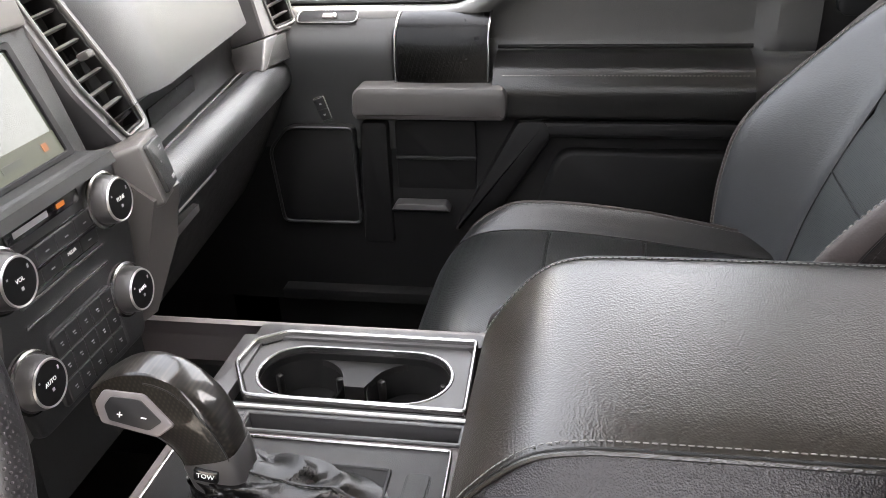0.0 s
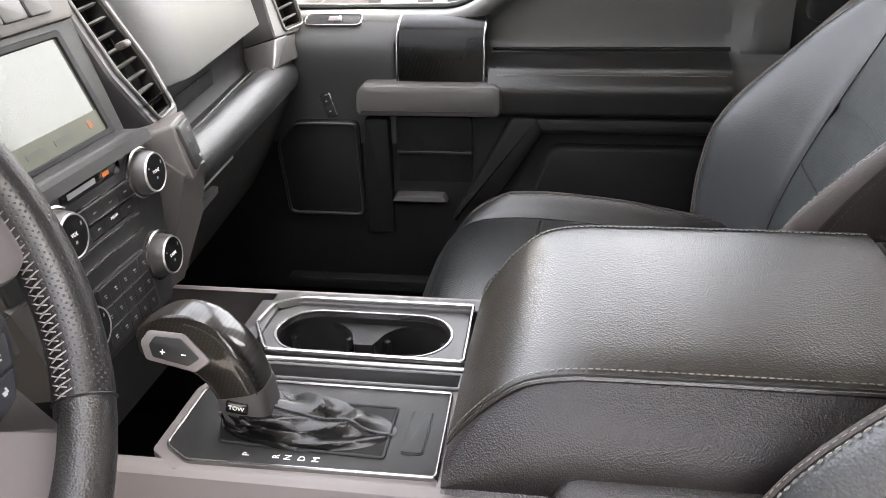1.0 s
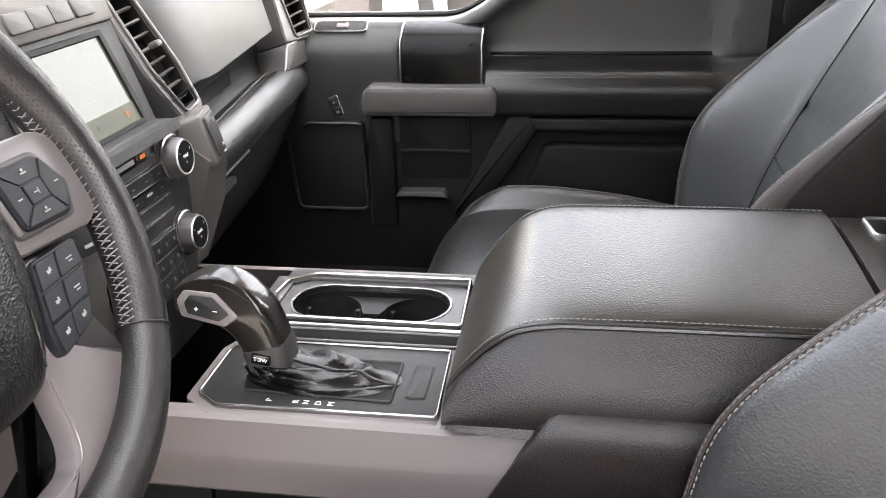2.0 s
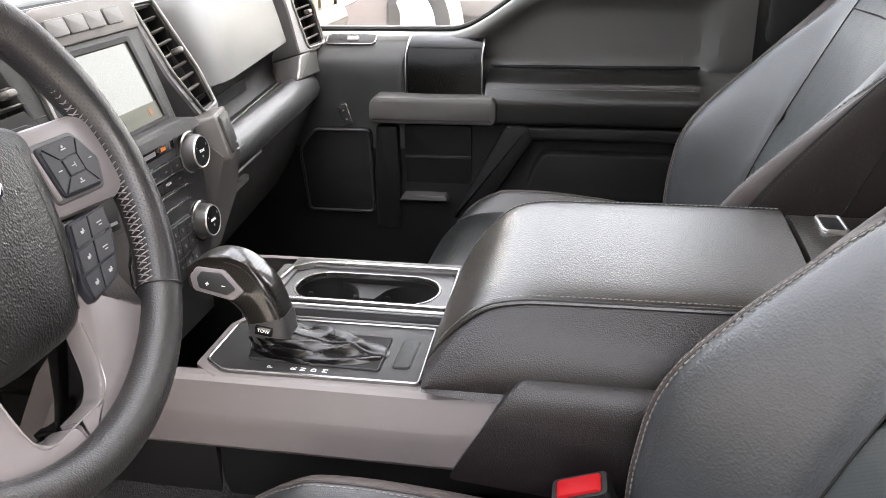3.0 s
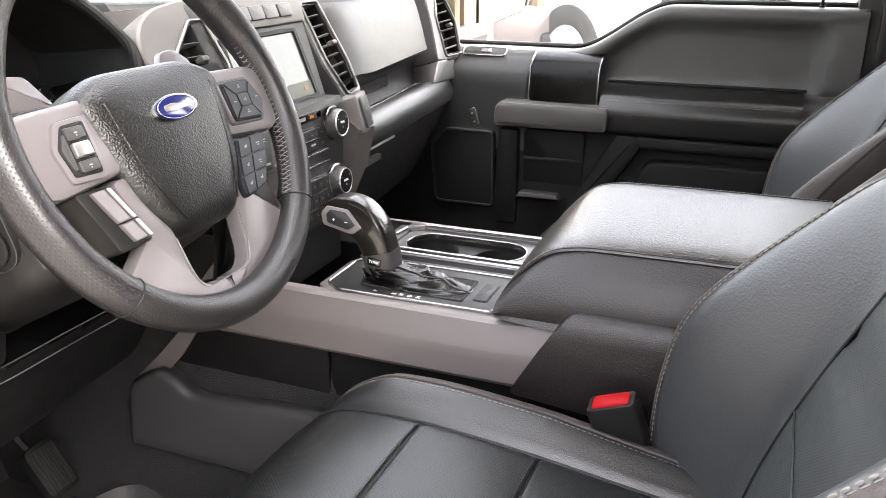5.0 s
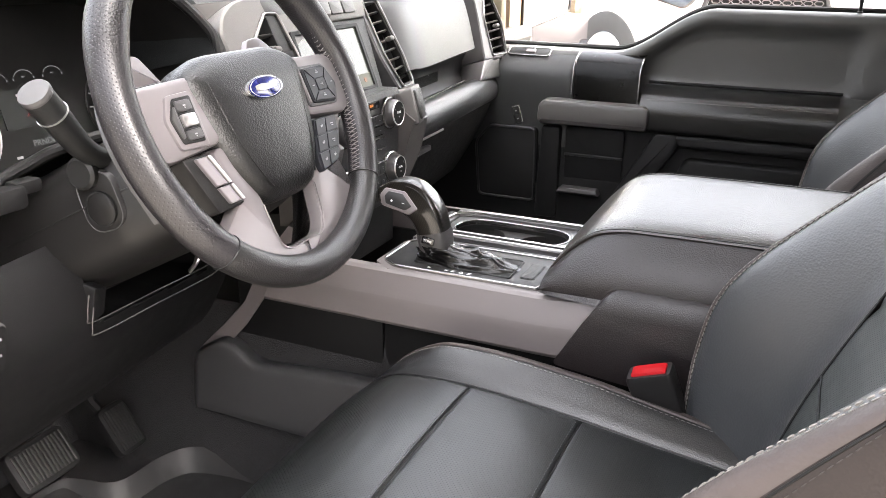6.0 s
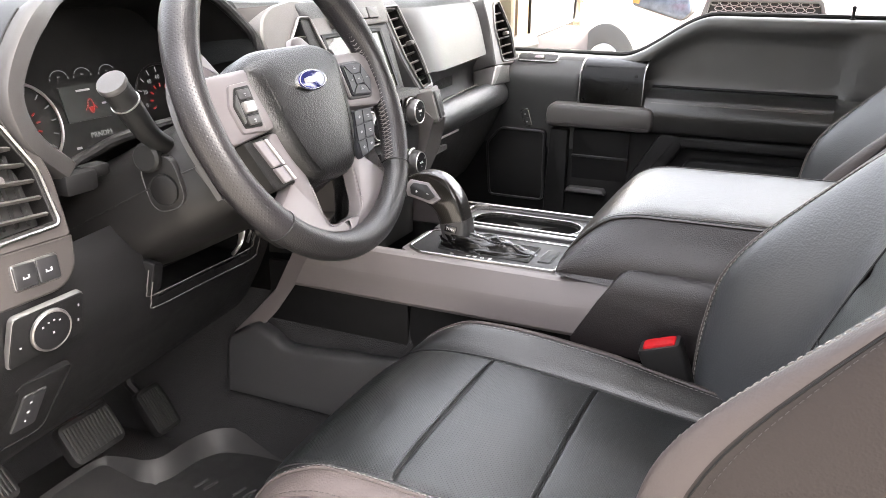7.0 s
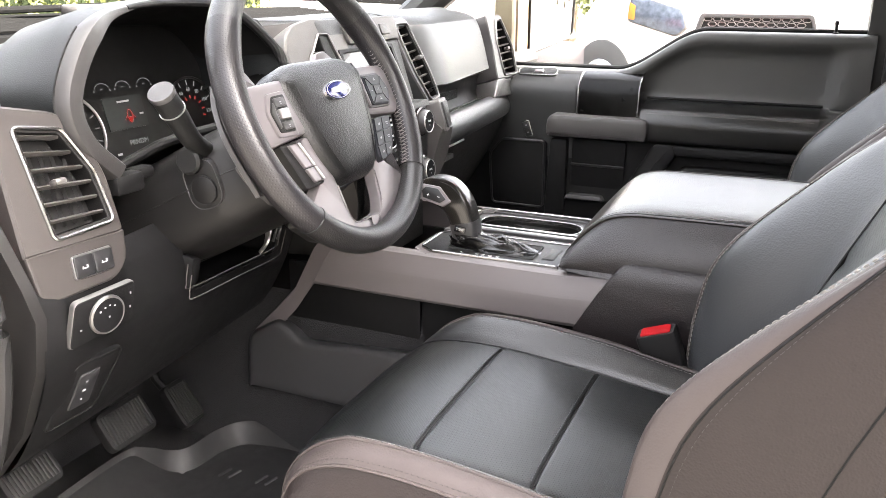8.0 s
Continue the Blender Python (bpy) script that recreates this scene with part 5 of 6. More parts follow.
    if s > 0:
        part("lower_button_pad", WHEEL.plate(side([(0.076, -0.031), (0.119, -0.031), (0.117, -0.052), (0.094, -0.082), (0.058, -0.088), (0.056, -0.074)], [0.004, 0.003, 0.012, 0.008, 0.006, 0.006]), -0.020, 0.0045, 0.003), BUTTON_BLUE, wheel, "blue-black menu button pad")
        cells = (((0.0775, -0.033), (0.0955, -0.033), (0.0885, -0.0485), (0.0705, -0.0490)), ((0.0970, -0.033), (0.1170, -0.033), (0.1120, -0.0480), (0.0900, -0.0485)), ((0.0695, -0.0505), (0.0880, -0.0500), (0.0805, -0.0660), (0.0630, -0.0665)), ((0.0895, -0.0500), (0.1110, -0.0495), (0.1020, -0.0655), (0.0820, -0.0660)), ((0.0620, -0.0680), (0.0800, -0.0675), (0.0730, -0.0835), (0.0590, -0.0850)), ((0.0815, -0.0675), (0.1010, -0.0670), (0.0920, -0.0800), (0.0745, -0.0830)))
        for i, q in enumerate(cells):
            part("menu_button", WHEEL.plate(rounded(q[::-1], 0.0012, 2), 0.003, 0.0058, 0.0006), BUTTON_BLUE, wheel, flat=True)
            cx, cy = sum(p[0] for p in q) / 4, sum(p[1] for p in q) / 4
            bars(WHEEL, [(cx, cy, 0.0060, 0.0009), (cx, cy - 0.0022, 0.0036, 0.0009)] if i in (1, 3) else [(cx, cy, 0.0026, 0.0022), (cx + 0.0022, cy + 0.001, 0.0012, 0.0026)], 0.0060, MARK_DIM, wheel)
    else:
        part("lower_button_pad", WHEEL.plate(side([(0.094, -0.031), (0.128, -0.031), (0.110, -0.086), (0.072, -0.085)], 0.004), -0.024, 0.001, 0.002), BLACK_HARD, wheel, "black carrier of the rocker bars")
        for k0, k1 in ((0.02, 0.60), (0.63, 0.97)):
            for e0, e1, c1, mm in ((0.0, 0.0135, 0.0048, SPOKE), (0.0145, 0.0190, 0.0060, SILVER)):
                q = [(-0.1155 + 0.022 * k + e, -0.033 - 0.050 * k) for k, e in ((k1, e0), (k1, e1), (k0, e1), (k0, e0))]
                part("rocker_bar", WHEEL.plate(rounded(q, 0.0012, 2), 0.0, c1, 0.001), mm, wheel, "satin rocker bar", flat=True)
        part("spoke_hollow", WHEEL.plate(side([(0.112, -0.034), (0.150, -0.034), (0.140, -0.060), (0.118, -0.088), (0.100, -0.088)], 0.006), -0.050, -0.040, 0.002), TRIM_DARK, wheel, "dark hollow beside the rocker bars")
    # shift paddle: a short wing by the spoke and a long blade behind the rim
    part("paddle", WHEEL.plate(side([(0.062, 0.043), (0.118, 0.048), (0.122, 0.062), (0.104, 0.078), (0.082, 0.076)], 0.006), -0.050, -0.042, 0.003), SPOKE, wheel, "silver shift paddle")
    blade = spline([V((0.146, 0.054)), V((0.158, 0.026)), V((0.160, -0.014)), V((0.147, -0.074))], 6)
    part("paddle_blade", loft([[WHEEL.at(s * p.x, p.y, -0.034), WHEEL.at(s * (p.x + 0.003), p.y, -0.038), WHEEL.at(s * (p.x - 0.004), p.y, -0.044), WHEEL.at(s * (p.x - 0.030), p.y, -0.046), WHEEL.at(s * (p.x - 0.030), p.y, -0.040)] for p in blade]), TRIM_DARK, wheel, "long satin blade behind the rim")

# ---- centre console ----
CZ = 1.110
CON = Plane((0, 0, CZ), (0, 1, 0), (-1, 0, 0))      # a: across, b: forward, c: up
console = thing("centre_console", (-0.1, MID, 0.75), "warm grey and black centre console with chrome-edged cup holders", "console")


def skirt(s):
    """One grey flank of the console: ledge, sloping shoulder, upright lower face."""
    prof = [V(q) for q in ((-0.014, 0.0), (-0.004, -0.0005), (0.002, -0.004), (0.013, -0.030), (0.0150, -0.036), (0.0165, -0.072), (0.012, -0.078), (-0.004, -0.078))]

    def f(u, v):
        q = sample(prof, v)
        end = 0.072 - 0.046 * min(1.0, -q.y / 0.078)
        x0 = -0.396 - 0.040 * min(1.0, -q.y / 0.078)
        x = x0 + (end - x0) * u
        rise = 0.008 * max(0.0, (x + 0.004) / 0.07) * (1 + q.y / 0.09) if x > -0.004 else 0.0
        return V((x, MID - s * (0.158 + q.x), CZ + q.y + rise))
    return f


for s in (1, -1):
    part("side_skirt", surf(skirt(s), 40, 22), TRIM, console, "warm grey side skirt")
part("deck_rear", surf(lambda u, v: V((-0.006 + 0.112 * u, MID - 0.147 + 0.294 * v, CZ - 0.001 + 0.024 * max(0.0, u - 0.02) ** 1.3)), 10, 6), TRIM, console)
part("lower_body", join(slab(-0.245, MID - 0.150, FLOOR_Z, 0.60, MID + 0.150, CZ - 0.05, 0.01), slab(-0.50, MID - 0.150, FLOOR_Z, -0.245, MID + 0.150, 0.90, 0.01), slab(-0.50, MID - 0.150, 0.90, -0.245, MID - 0.140, CZ - 0.05, 0.002), slab(-0.50, MID + 0.140, 0.90, -0.245, MID + 0.150, CZ - 0.05, 0.002)), BLACK_MATT, console, "black lower console body")
part("deck_front", slab(-0.47, MID - 0.139, 0.90, -0.248, MID + 0.139, 0.93, 0.004), WELL, console)
# deck pieces round the openings
for a0, b0, a1, b1 in ((MID - 0.152, 0.002, MID + 0.150, 0.016), (0.652, 0.016, MID + 0.150, 0.25), (0.526, 0.016, 0.545, 0.24), (0.505, 0.205, 0.526, 0.26), (0.545, 0.238, 0.655, 0.262)):
    part("deck", CON.plate(rounded(rect(a0, b0, a1, b1), 0.004), -0.014, 0.0, 0.001), TRIM_DARK if a0 > 0.5 else TRIM, console)
part("deck", CON.plate(rounded([(MID - 0.152, 0.016), (0.505, 0.016), (0.505, 0.250), (0.482, 0.262), (0.392, 0.262), (0.370, 0.232), (MID - 0.152, 0.228)], 0.004), -0.014, 0.0, 0.001), TRIM, console)
# shifter bezel
sb = rounded([(0.381, 0.016), (0.497, 0.020), (0.497, 0.232), (0.478, 0.252), (0.396, 0.252), (0.378, 0.226)], 0.006)
part("shifter_plate", CON.plate(inset(sb, 0.002), -0.004, 0.0025, 0.001), BLACK_HARD, console, "dark shifter plate")
part("shifter_edge", CON.ring(sb, inset(sb, 0.0028), -0.002, 0.0045, 0.001), EDGE, console, "chrome edging")
# cup holders
cb = rounded([(0.545, 0.016), (0.660, 0.020), (0.660, 0.215), (0.640, 0.245), (0.600, 0.250), (0.548, 0.222)], 0.006)
part("cup_edge", CON.ring(cb, inset(cb, 0.004), -0.004, 0.0055, 0.0012), EDGE, console, "chrome edging")


CUP_C = (0.602, 0.132)
stadium = [V((0.602 + 0.041 * math.cos(a), 0.132 + (0.052 if math.sin(a) > 0 else -0.052) + 0.041 * math.sin(a))) for a in [2 * math.pi * (i + 0.5) / 40 for i in range(40)]]
plate_out, plate_in = round_centre(inset(cb, 0.0045), CUP_C), round_centre(stadium, CUP_C)
part("cup_plate", CON.ring(plate_out, plate_in, -0.012, -0.0035, 0.0012), TRIM_DARK, console, "satin grey cup holder plate")
part("cup_rim", CON.ring([V(CUP_C) + (p - V(CUP_C)) * 1.035 for p in plate_in], [V(CUP_C) + (p - V(CUP_C)) * 0.995 for p in plate_in], -0.010, -0.0025, 0.0008), EDGE, console)
part("cup_tub", CON.ring([V(CUP_C) + (p - V(CUP_C)) * 1.03 for p in plate_in], plate_in, -0.075, -0.011, 0.0), WELL, console, "black cup tub")
part("cup_floor", CON.plate(plate_in, -0.078, -0.068, 0.001), WELL, console)
for cx in (-0.184, -0.080):
    part("cup_well", lathe([(0.0395, -0.022), (0.0405, -0.020), (0.0395, -0.018), (0.0385, -0.024), (0.036, -0.066), (0.002, -0.0675)], CON.mat(0.602, -cx), 36, False), WELL, console, "black cup well")
    for k in range(3):
        a = radians(60 + 120 * k)
        part("cup_finger", box(CON.at(0.602 + 0.036 * math.cos(a), -cx + 0.036 * math.sin(a), -0.034), (0.007, 0.008, 0.022), 0.002, rot=Matrix.Rotation(a, 4, "Z")), BLACK_HARD, console)
bridge = [(0.598, 0.1225), (0.598, 0.1415)] + [(0.602 + 0.0385 * math.sin(a), 0.184 - 0.0385 * math.cos(a)) for a in [radians(12 + 6 * i) for i in range(12)]] + [(0.602 + 0.0385 * math.sin(a), 0.080 + 0.0385 * math.cos(a)) for a in [radians(78 - 6 * i) for i in range(12)]]
part("cup_bridge", CON.plate(bridge, -0.06, -0.016, 0.0), BLACK_HARD, console, "grey bridge between cup wells")
# narrow slot
part("slot_floor", CON.plate(rounded(rect(0.506, 0.020, 0.526, 0.206), 0.003), -0.062, -0.052, 0.001), WELL, console)
so = rounded(rect(0.503, 0.014, 0.530, 0.210), 0.005)
part("slot_edge", CON.ring(so, inset(so, 0.004), -0.045, 0.003, 0.001), TRIM_DARK, console)
part("deck_bar", tube([CON.at(0.536, 0.01, 0.002), CON.at(0.536, 0.235, 0.002)], 0.0022, 8), SILVER, console)
# parking sensor button, letters
bo = rounded(rect(0.409, 0.033, 0.466, 0.051), 0.004)
part("button_gap", CON.ring(inset(bo, -0.0012), inset(bo, 0.0004), 0.0, 0.0032, 0.0003), BLACK, console)
part("button", CON.plate(bo, 0.0, 0.0042, 0.0012), BLACK, console)
for ch, x in (("P", -0.178), ("R", -0.152), ("N", -0.142), ("D", -0.130), ("M", -0.118)):
    text(ch, CON, 0.3925, -x, 0.0026, 0.0085, MARK, console, "letter")
# boot well and boot
bw = rounded([(0.399, 0.062), (0.470, 0.064), (0.470, 0.205), (0.452, 0.222), (0.404, 0.208)], 0.005)
part("boot_rim", CON.ring(bw, inset(bw, 0.003), -0.03, 0.0045, 0.001), BLACK, console)
part("boot_floor", CON.plate(inset(bw, 0.002), -0.002, 0.0032, 0.0002), BLACK_MATT, console)

shifter = thing("gear_shifter", (-0.16, 0.435, CZ), "carbon-look gear lever with silver trim and leather boot", "gear lever")
NECK = V((-0.188, 0.434, 1.138))


def boot(u, v):
    ang = 2 * math.pi * u
    base = V((-0.138 + 0.078 * math.cos(ang), 0.435 + 0.034 * math.sin(ang), CZ + 0.0028))
    top = NECK + V((0.021 * math.cos(ang), 0.019 * math.sin(ang), -0.004))
    p = base.lerp(top, v)
    p.z = base.z + (top.z - base.z) * (0.55 * v ** 3 + 0.45 * v) + 0.004 * math.sin(math.pi * v)
    env = math.sin(math.pi * v) ** 0.7
    fold = 0.0065 * abs(math.sin(2.5 * ang + 5 * v)) ** 0.6 * env - 0.005 * abs(math.sin(9 * v + 1.5 * math.sin(ang))) * env
    return p + V((math.cos(ang) * 0.7, math.sin(ang) * 0.7, 1.0)) * fold


part("boot", surf(boot, 72, 34, cu=True), BOOT_LEATHER, shifter, "creased black leather boot")
part("boot_seam", tube([boot(0.97, i / 20) + V((0, 0, 0.0010)) for i in range(21)], 0.0012, 6), BOOT_LEATHER, shifter)
part("boot_stitching", stitch([boot(0.955, i / 30) + V((0, 0, 0.0013)) for i in range(31)], 0.003, 0.002, 0.0004), THREAD_DARK, shifter)
hc = spline([(-0.184, 0.434, 1.118), (-0.188, 0.435, 1.138), (-0.1935, 0.436, 1.160), (-0.204, 0.437, 1.180), (-0.222, 0.437, 1.196), (-0.243, 0.436, 1.203), (-0.268, 0.434, 1.199)], 5)
GS = Plane((-0.236, 0.4155, 1.196), (1, 0.03, -0.12), (0.06, 0.34, 1))


def grip_r(t):
    return sample(spline([(w, h, 0) for w, h in ((0.0190, 0.0205), (0.0205, 0.0240), (0.0218, 0.0245), (0.0240, 0.0258), (0.0262, 0.0262), (0.0275, 0.0210), (0.0235, 0.0125))], 4), t)


rings = []
for i, p in enumerate(hc):
    t = (hc[min(i + 1, len(hc) - 1)] - hc[max(i - 1, 0)]).normalized()
    sd = V((0, 1, 0))
    nn = t.cross(sd).normalized()
    rw = grip_r(i / (len(hc) - 1)) * 0.93
    ring = []
    for j in range(36):
        a = 2 * math.pi * j / 36
        q = p + sd * rw.x * math.copysign(abs(math.cos(a)) ** 0.5, math.cos(a)) + nn * rw.y * math.copysign(abs(math.sin(a)) ** 0.5, math.sin(a))
        ring.append(q - GS.n * max(0.0, (q - GS.o).dot(GS.n)))
    rings.append(ring)
collar = [[hc[i] + (q - hc[i]) * k for q in rings[i]] for i, k in ((1, 1.05), (2, 1.07), (7, 1.05), (8, 1.02))]
nose = [hc[-1] + (q - hc[-1]) * 0.7 + V((-0.004, 0, -0.0005)) for q in rings[-1]]
part("grip", loft(rings + [nose]), CARBON_GRIP, shifter, "dark carbon-look grip")
part("grip_collar", loft(collar), TRIM_DARK, shifter, "satin grey collar")
for j, r in ((22, 0.0007), (14, 0.0007)):
    part("grip_seam", tube([hc[i] + (rings[i][j] - hc[i]) * 1.005 for i in range(6, 24)], r, 6), BLACK, shifter)
gp = rounded([(1.02 * a, 1.0 * b) for a, b in ((-0.030, 0.002), (-0.024, -0.012), (0.018, -0.017), (0.030, -0.006), (0.006, 0.014), (-0.024, 0.013))], 0.003)
part("thumb_trim", GS.plate(gp, -0.003, 0.0022, 0.0018), SPOKE, shifter, "silver thumb button surround")
part("thumb_button", GS.plate([V((-0.002, 0)) + (p - V((-0.002, 0))) * 0.72 for p in gp], 0.0, 0.0032, 0.001), BUTTON, shifter)
bars(GS, [(-0.010, -0.003, 0.004, 0.0009), (-0.010, -0.003, 0.0009, 0.004), (0.008, -0.003, 0.004, 0.0009)], 0.0034, MARK, shifter)
TW = Plane((-0.1905, 0.4138, 1.1425), (1, 0, -0.15), (0.12, 0.06, 1))
part("tow_button", TW.plate(rounded(rect(-0.0095, -0.005, 0.0095, 0.005), 0.0015), -0.004, 0.0016, 0.0006), GLOSS, shifter)
text("TOW", TW, 0, 0, 0.0017, 0.0056, MARK, shifter)

# armrest lid
lid = thing("console_armrest", (0.18, MID, 1.13), "black leather centre armrest lid with grey stitching", "armrest")
tops = spline([(-0.010, 1.136), (0.004, 1.158), (0.026, 1.184), (0.050, 1.203), (0.080, 1.211), (0.12, 1.213), (0.24, 1.214), (0.356, 1.214)], 4)


def lid_ring(p, x_shift=0.0):
    """The pad's cross-section at a place along it, slightly higher on the passenger side."""
    top, k, zb = p.y, min(1.0, max(0.12, (p.y - 1.125) / 0.085)), 1.119
    half = [(0.0, top + 0.005), (0.085, top + 0.003), (0.114, top - 0.001), (0.122, top - 0.005), (0.130, top - 0.014 * k), (0.148, top - 0.032 * k), (0.161, zb + (top - zb) * 0.40), (0.1615, zb + (top - zb) * 0.12), (0.152, zb), (0.0, zb)]
    pts = spline([(V((a, b, 0))) for a, b in half], 2)
    left = [V((p.x + x_shift, MID - q.x, q.y - 0.06 * q.x * k)) for q in pts]
    right = [V((p.x + x_shift, MID + q.x, q.y + 0.06 * q.x * k)) for q in pts[-2:0:-1]]
    return left + right


rr = [lid_ring(p) for p in tops]
half_n = len(rr[0]) // 2 + 1
part("lid_pad", loft([r[half_n:][-6:] + r[:7] for r in rr], closed=False), LEATHER_DARK, lid, "padded black leather lid")
for side in (lambda r: r[6:half_n], lambda r: r[half_n - 1:-5]):
    part("lid_side_panel", loft([side(r) for r in rr], closed=False), LID_SIDE, lid, "sewn side panel, dark plum sheen put into its colour")
part("lid_nose", loft([rr[0], [p + V((0.004, 0, 0)) for p in rr[0]]]), LEATHER_DARK, lid)
for s in (-1, 1):
    ln = [V((p.x, MID + s * 0.118, p.y - 0.0025 + s * 0.007 * min(1.0, max(0.12, (p.y - 1.125) / 0.085)))) for p in tops]
    part("lid_groove", tube([q + V((0, s * 0.0030, 0.0002)) for q in ln], 0.0012, 6), BLACK, lid)
    part("lid_piping", tube([q + V((0, s * 0.0055, -0.0016)) for q in ln], 0.0020, 6), LEATHER_DARK, lid)
    part("lid_stitching", stitch([q + V((0, -s * 0.002, 0.0025)) for q in ln], 0.0040, 0.0016, 0.00055), THREAD, lid, "grey stitching along the edge")
back = [V((x, 1.208)) for x in (0.362, 0.366, 0.46, 0.56)]
back[0].y = 1.202
part("rear_pad", loft([lid_ring(p) for p in back]), LEATHER_DARK, lid, "rear armrest section")
latch = rounded(rect(0.585, -0.420, 0.635, -0.392), 0.008)
part("latch", CON.ring(latch, inset(latch, 0.0035), 1.198 - CZ, 1.2190 - CZ, 0.001), SILVER, lid, "bright latch ring")
part("latch_face", CON.plate(inset(latch, 0.0035), 1.198 - CZ, 1.2170 - CZ, 0.001), BLACK_HARD, lid)


def bin_outline(zt, d):
    """The side of the bin under the lid, with its sloping front edge, up to a height."""
    return rounded([(0.016 + d, 1.028 + d), (0.60, 0.97), (0.60, zt), (0.016 + d + (zt - 1.028) * 0.571, zt)], [0.01, 0.01, 0.01, 0.016], 6)


shoulder = ((0.150, 1.142, 0.004), (0.163, 1.139, 0.003), (0.172, 1.132, 0.002), (0.1765, 1.122, 0.001), (0.1785, 1.108, 0.0))
part("armrest_base", loft([[V((p.x, MID - w, p.y)) for p in bin_outline(zt, d)] for w, zt, d in shoulder[::-1]] + [[V((p.x, MID + w, p.y)) for p in bin_outline(zt, d)] for w, zt, d in shoulder]), LID_SIDE, lid, "leather-wrapped console bin")
part("bin_lower", slab(0.02, MID - 0.15, FLOOR_Z, 0.60, MID + 0.15, 1.0, 0.01), BLACK, lid)

# ---- seats ----


def build_seat(cy, dx, inner):
    """A front seat. inner: +1 where the console lies on its +y side, -1 on the other."""
    seat = thing("front_seat", (dx + 0.05, cy, FLOOR_Z), "", "seat", "front seats")
    ctr = spline([(-0.215, 0.905), (-0.222, 0.955), (-0.200, 1.000), (-0.150, 1.026), (-0.06, 1.032), (0.06, 1.022), (0.17, 1.008), (0.28, 0.995)], 4)

    def cush(x_t, y):
        p = sample(ctr, x_t)
        a = abs(y)
        rise = 0.0
        if a > 0.14:
            t = min(1, (a - 0.14) / 0.05)
            rise = 0.026 * t * t * (3 - 2 * t)
        if a > 0.19:
            t = (a - 0.19) / 0.035
            rise -= 0.055 * t ** 3
        k = min(1, max(0.0, (p.x + 0.222) / 0.10))
        fade = 1 - max(0, (p.x - 0.08) / 0.3) * 0.6
        seam = -0.005 * math.exp(-((a - 0.148) / 0.004) ** 2) * k
        cross = sum(-0.0030 * math.exp(-((p.x - c) / 0.0016) ** 2) for c in (-0.055, 0.083)) if a < 0.148 else 0.0
        puff = 0.0035 * (1 - (a / 0.148) ** 2) * abs(math.sin((p.x + 0.055) / 0.138 * math.pi)) ** 0.6 if a < 0.148 else 0
        return V((dx + p.x + 0.05 * (a / 0.22) ** 4 * (1 - x_t), cy + y, p.y + rise * k * fade + seam + cross + puff))

    # Centre and bolsters use the leathers with the cushion's shade put in.
    part("cushion_centre", surf(lambda u, v: cush(u, -0.148 + 0.296 * v), 360, 60), PERF_SEAT, seat, "perforated leather seat centre, shade in its colour")
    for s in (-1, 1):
        part("cushion_bolster", surf(lambda u, v: cush(u, s * (0.148 + 0.040 * v)), 60, 12), CUSHION_LEATHER, seat, "smooth leather side bolster, shade in its colour")
        part("cushion_band", surf(lambda u, v: cush(u, s * (0.188 + 0.026 * v)), 60, 8), PIPING, seat, "taupe leather edge band")

        def flank(u, v):
            e = cush(u, s * 0.225)
            return e + V((-0.012 * math.sin(math.pi * v) * max(0.0, 1 - u * 6), s * 0.014 * math.sin(math.pi * min(1.0, v * 1.4)), -v * (e.z - 0.86)))

        part("cushion_edge", surf(lambda u, v: cush(u, s * (0.214 + 0.011 * v)), 60, 4), SIDE_LEATHER, seat)
        part("cushion_side", surf(lambda u, v: flank(u, v), 60, 14), SIDE_LEATHER, seat)
        part("side_piping", tube([cush(i / 60, s * 0.214) + V((0, s * 0.0004, 0)) for i in range(61)], 0.0022, 6), PIPING, seat)
        part("side_stitching", stitch([cush(i / 80, s * 0.2105) + V((0, s * 0.0005, 0.0003)) for i in range(81)], 0.0042, 0.0022, 0.0004), THREAD_DARK, seat)
        part("cushion_piping", tube([cush(i / 60, s * 0.189) + V((0, 0, 0.0005)) for i in range(6, 61)], 0.0020, 6), PIPING, seat)
        part("cushion_stitching", stitch([cush(i / 80, s * 0.1835) + V((0, 0, 0.0006)) for i in range(8, 81)], 0.0042, 0.0022, 0.00045), THREAD, seat, "grey twin stitching")
        part("cushion_seam", tube([cush(i / 60, s * 0.1485) + V((0, 0, 0.0012)) for i in range(8, 61)], 0.0012, 5), BLACK, seat)
    for c in (-0.055, 0.083):
        ti = min(range(200), key=lambda i: abs(sample(ctr, i / 199).x - c)) / 199
        part("cross_seam", tube([cush(ti, -0.138 + 0.276 * i / 30) + V((0, 0, 0.0006)) for i in range(31)], 0.0010, 6), WELL, seat)
        part("cross_stitching", stitch([cush(ti - 0.006, -0.136 + 0.272 * i / 40) + V((0, 0, 0.0012)) for i in range(41)], 0.0035, 0.002, 0.0004), LEATHER, seat)
    part("cushion_base", slab(dx - 0.19, cy - 0.215, 0.82, dx + 0.32, cy + 0.215, 0.95, 0.02), BLACK, seat)
    part("seat_mount", slab(dx - 0.12, cy - 0.19, FLOOR_Z, dx + 0.28, cy + 0.19, 0.83, 0.01), BLACK_HARD, seat)

    insert = spline([(0.275, 0.97), (0.300, 1.08), (0.345, 1.20), (0.430, 1.38), (0.510, 1.53), (0.56, 1.64)], 6)
    ridge = spline([(0.190, 0.985), (0.197, 1.10), (0.228, 1.195), (0.335, 1.310), (0.450, 1.42), (0.545, 1.62)], 6)

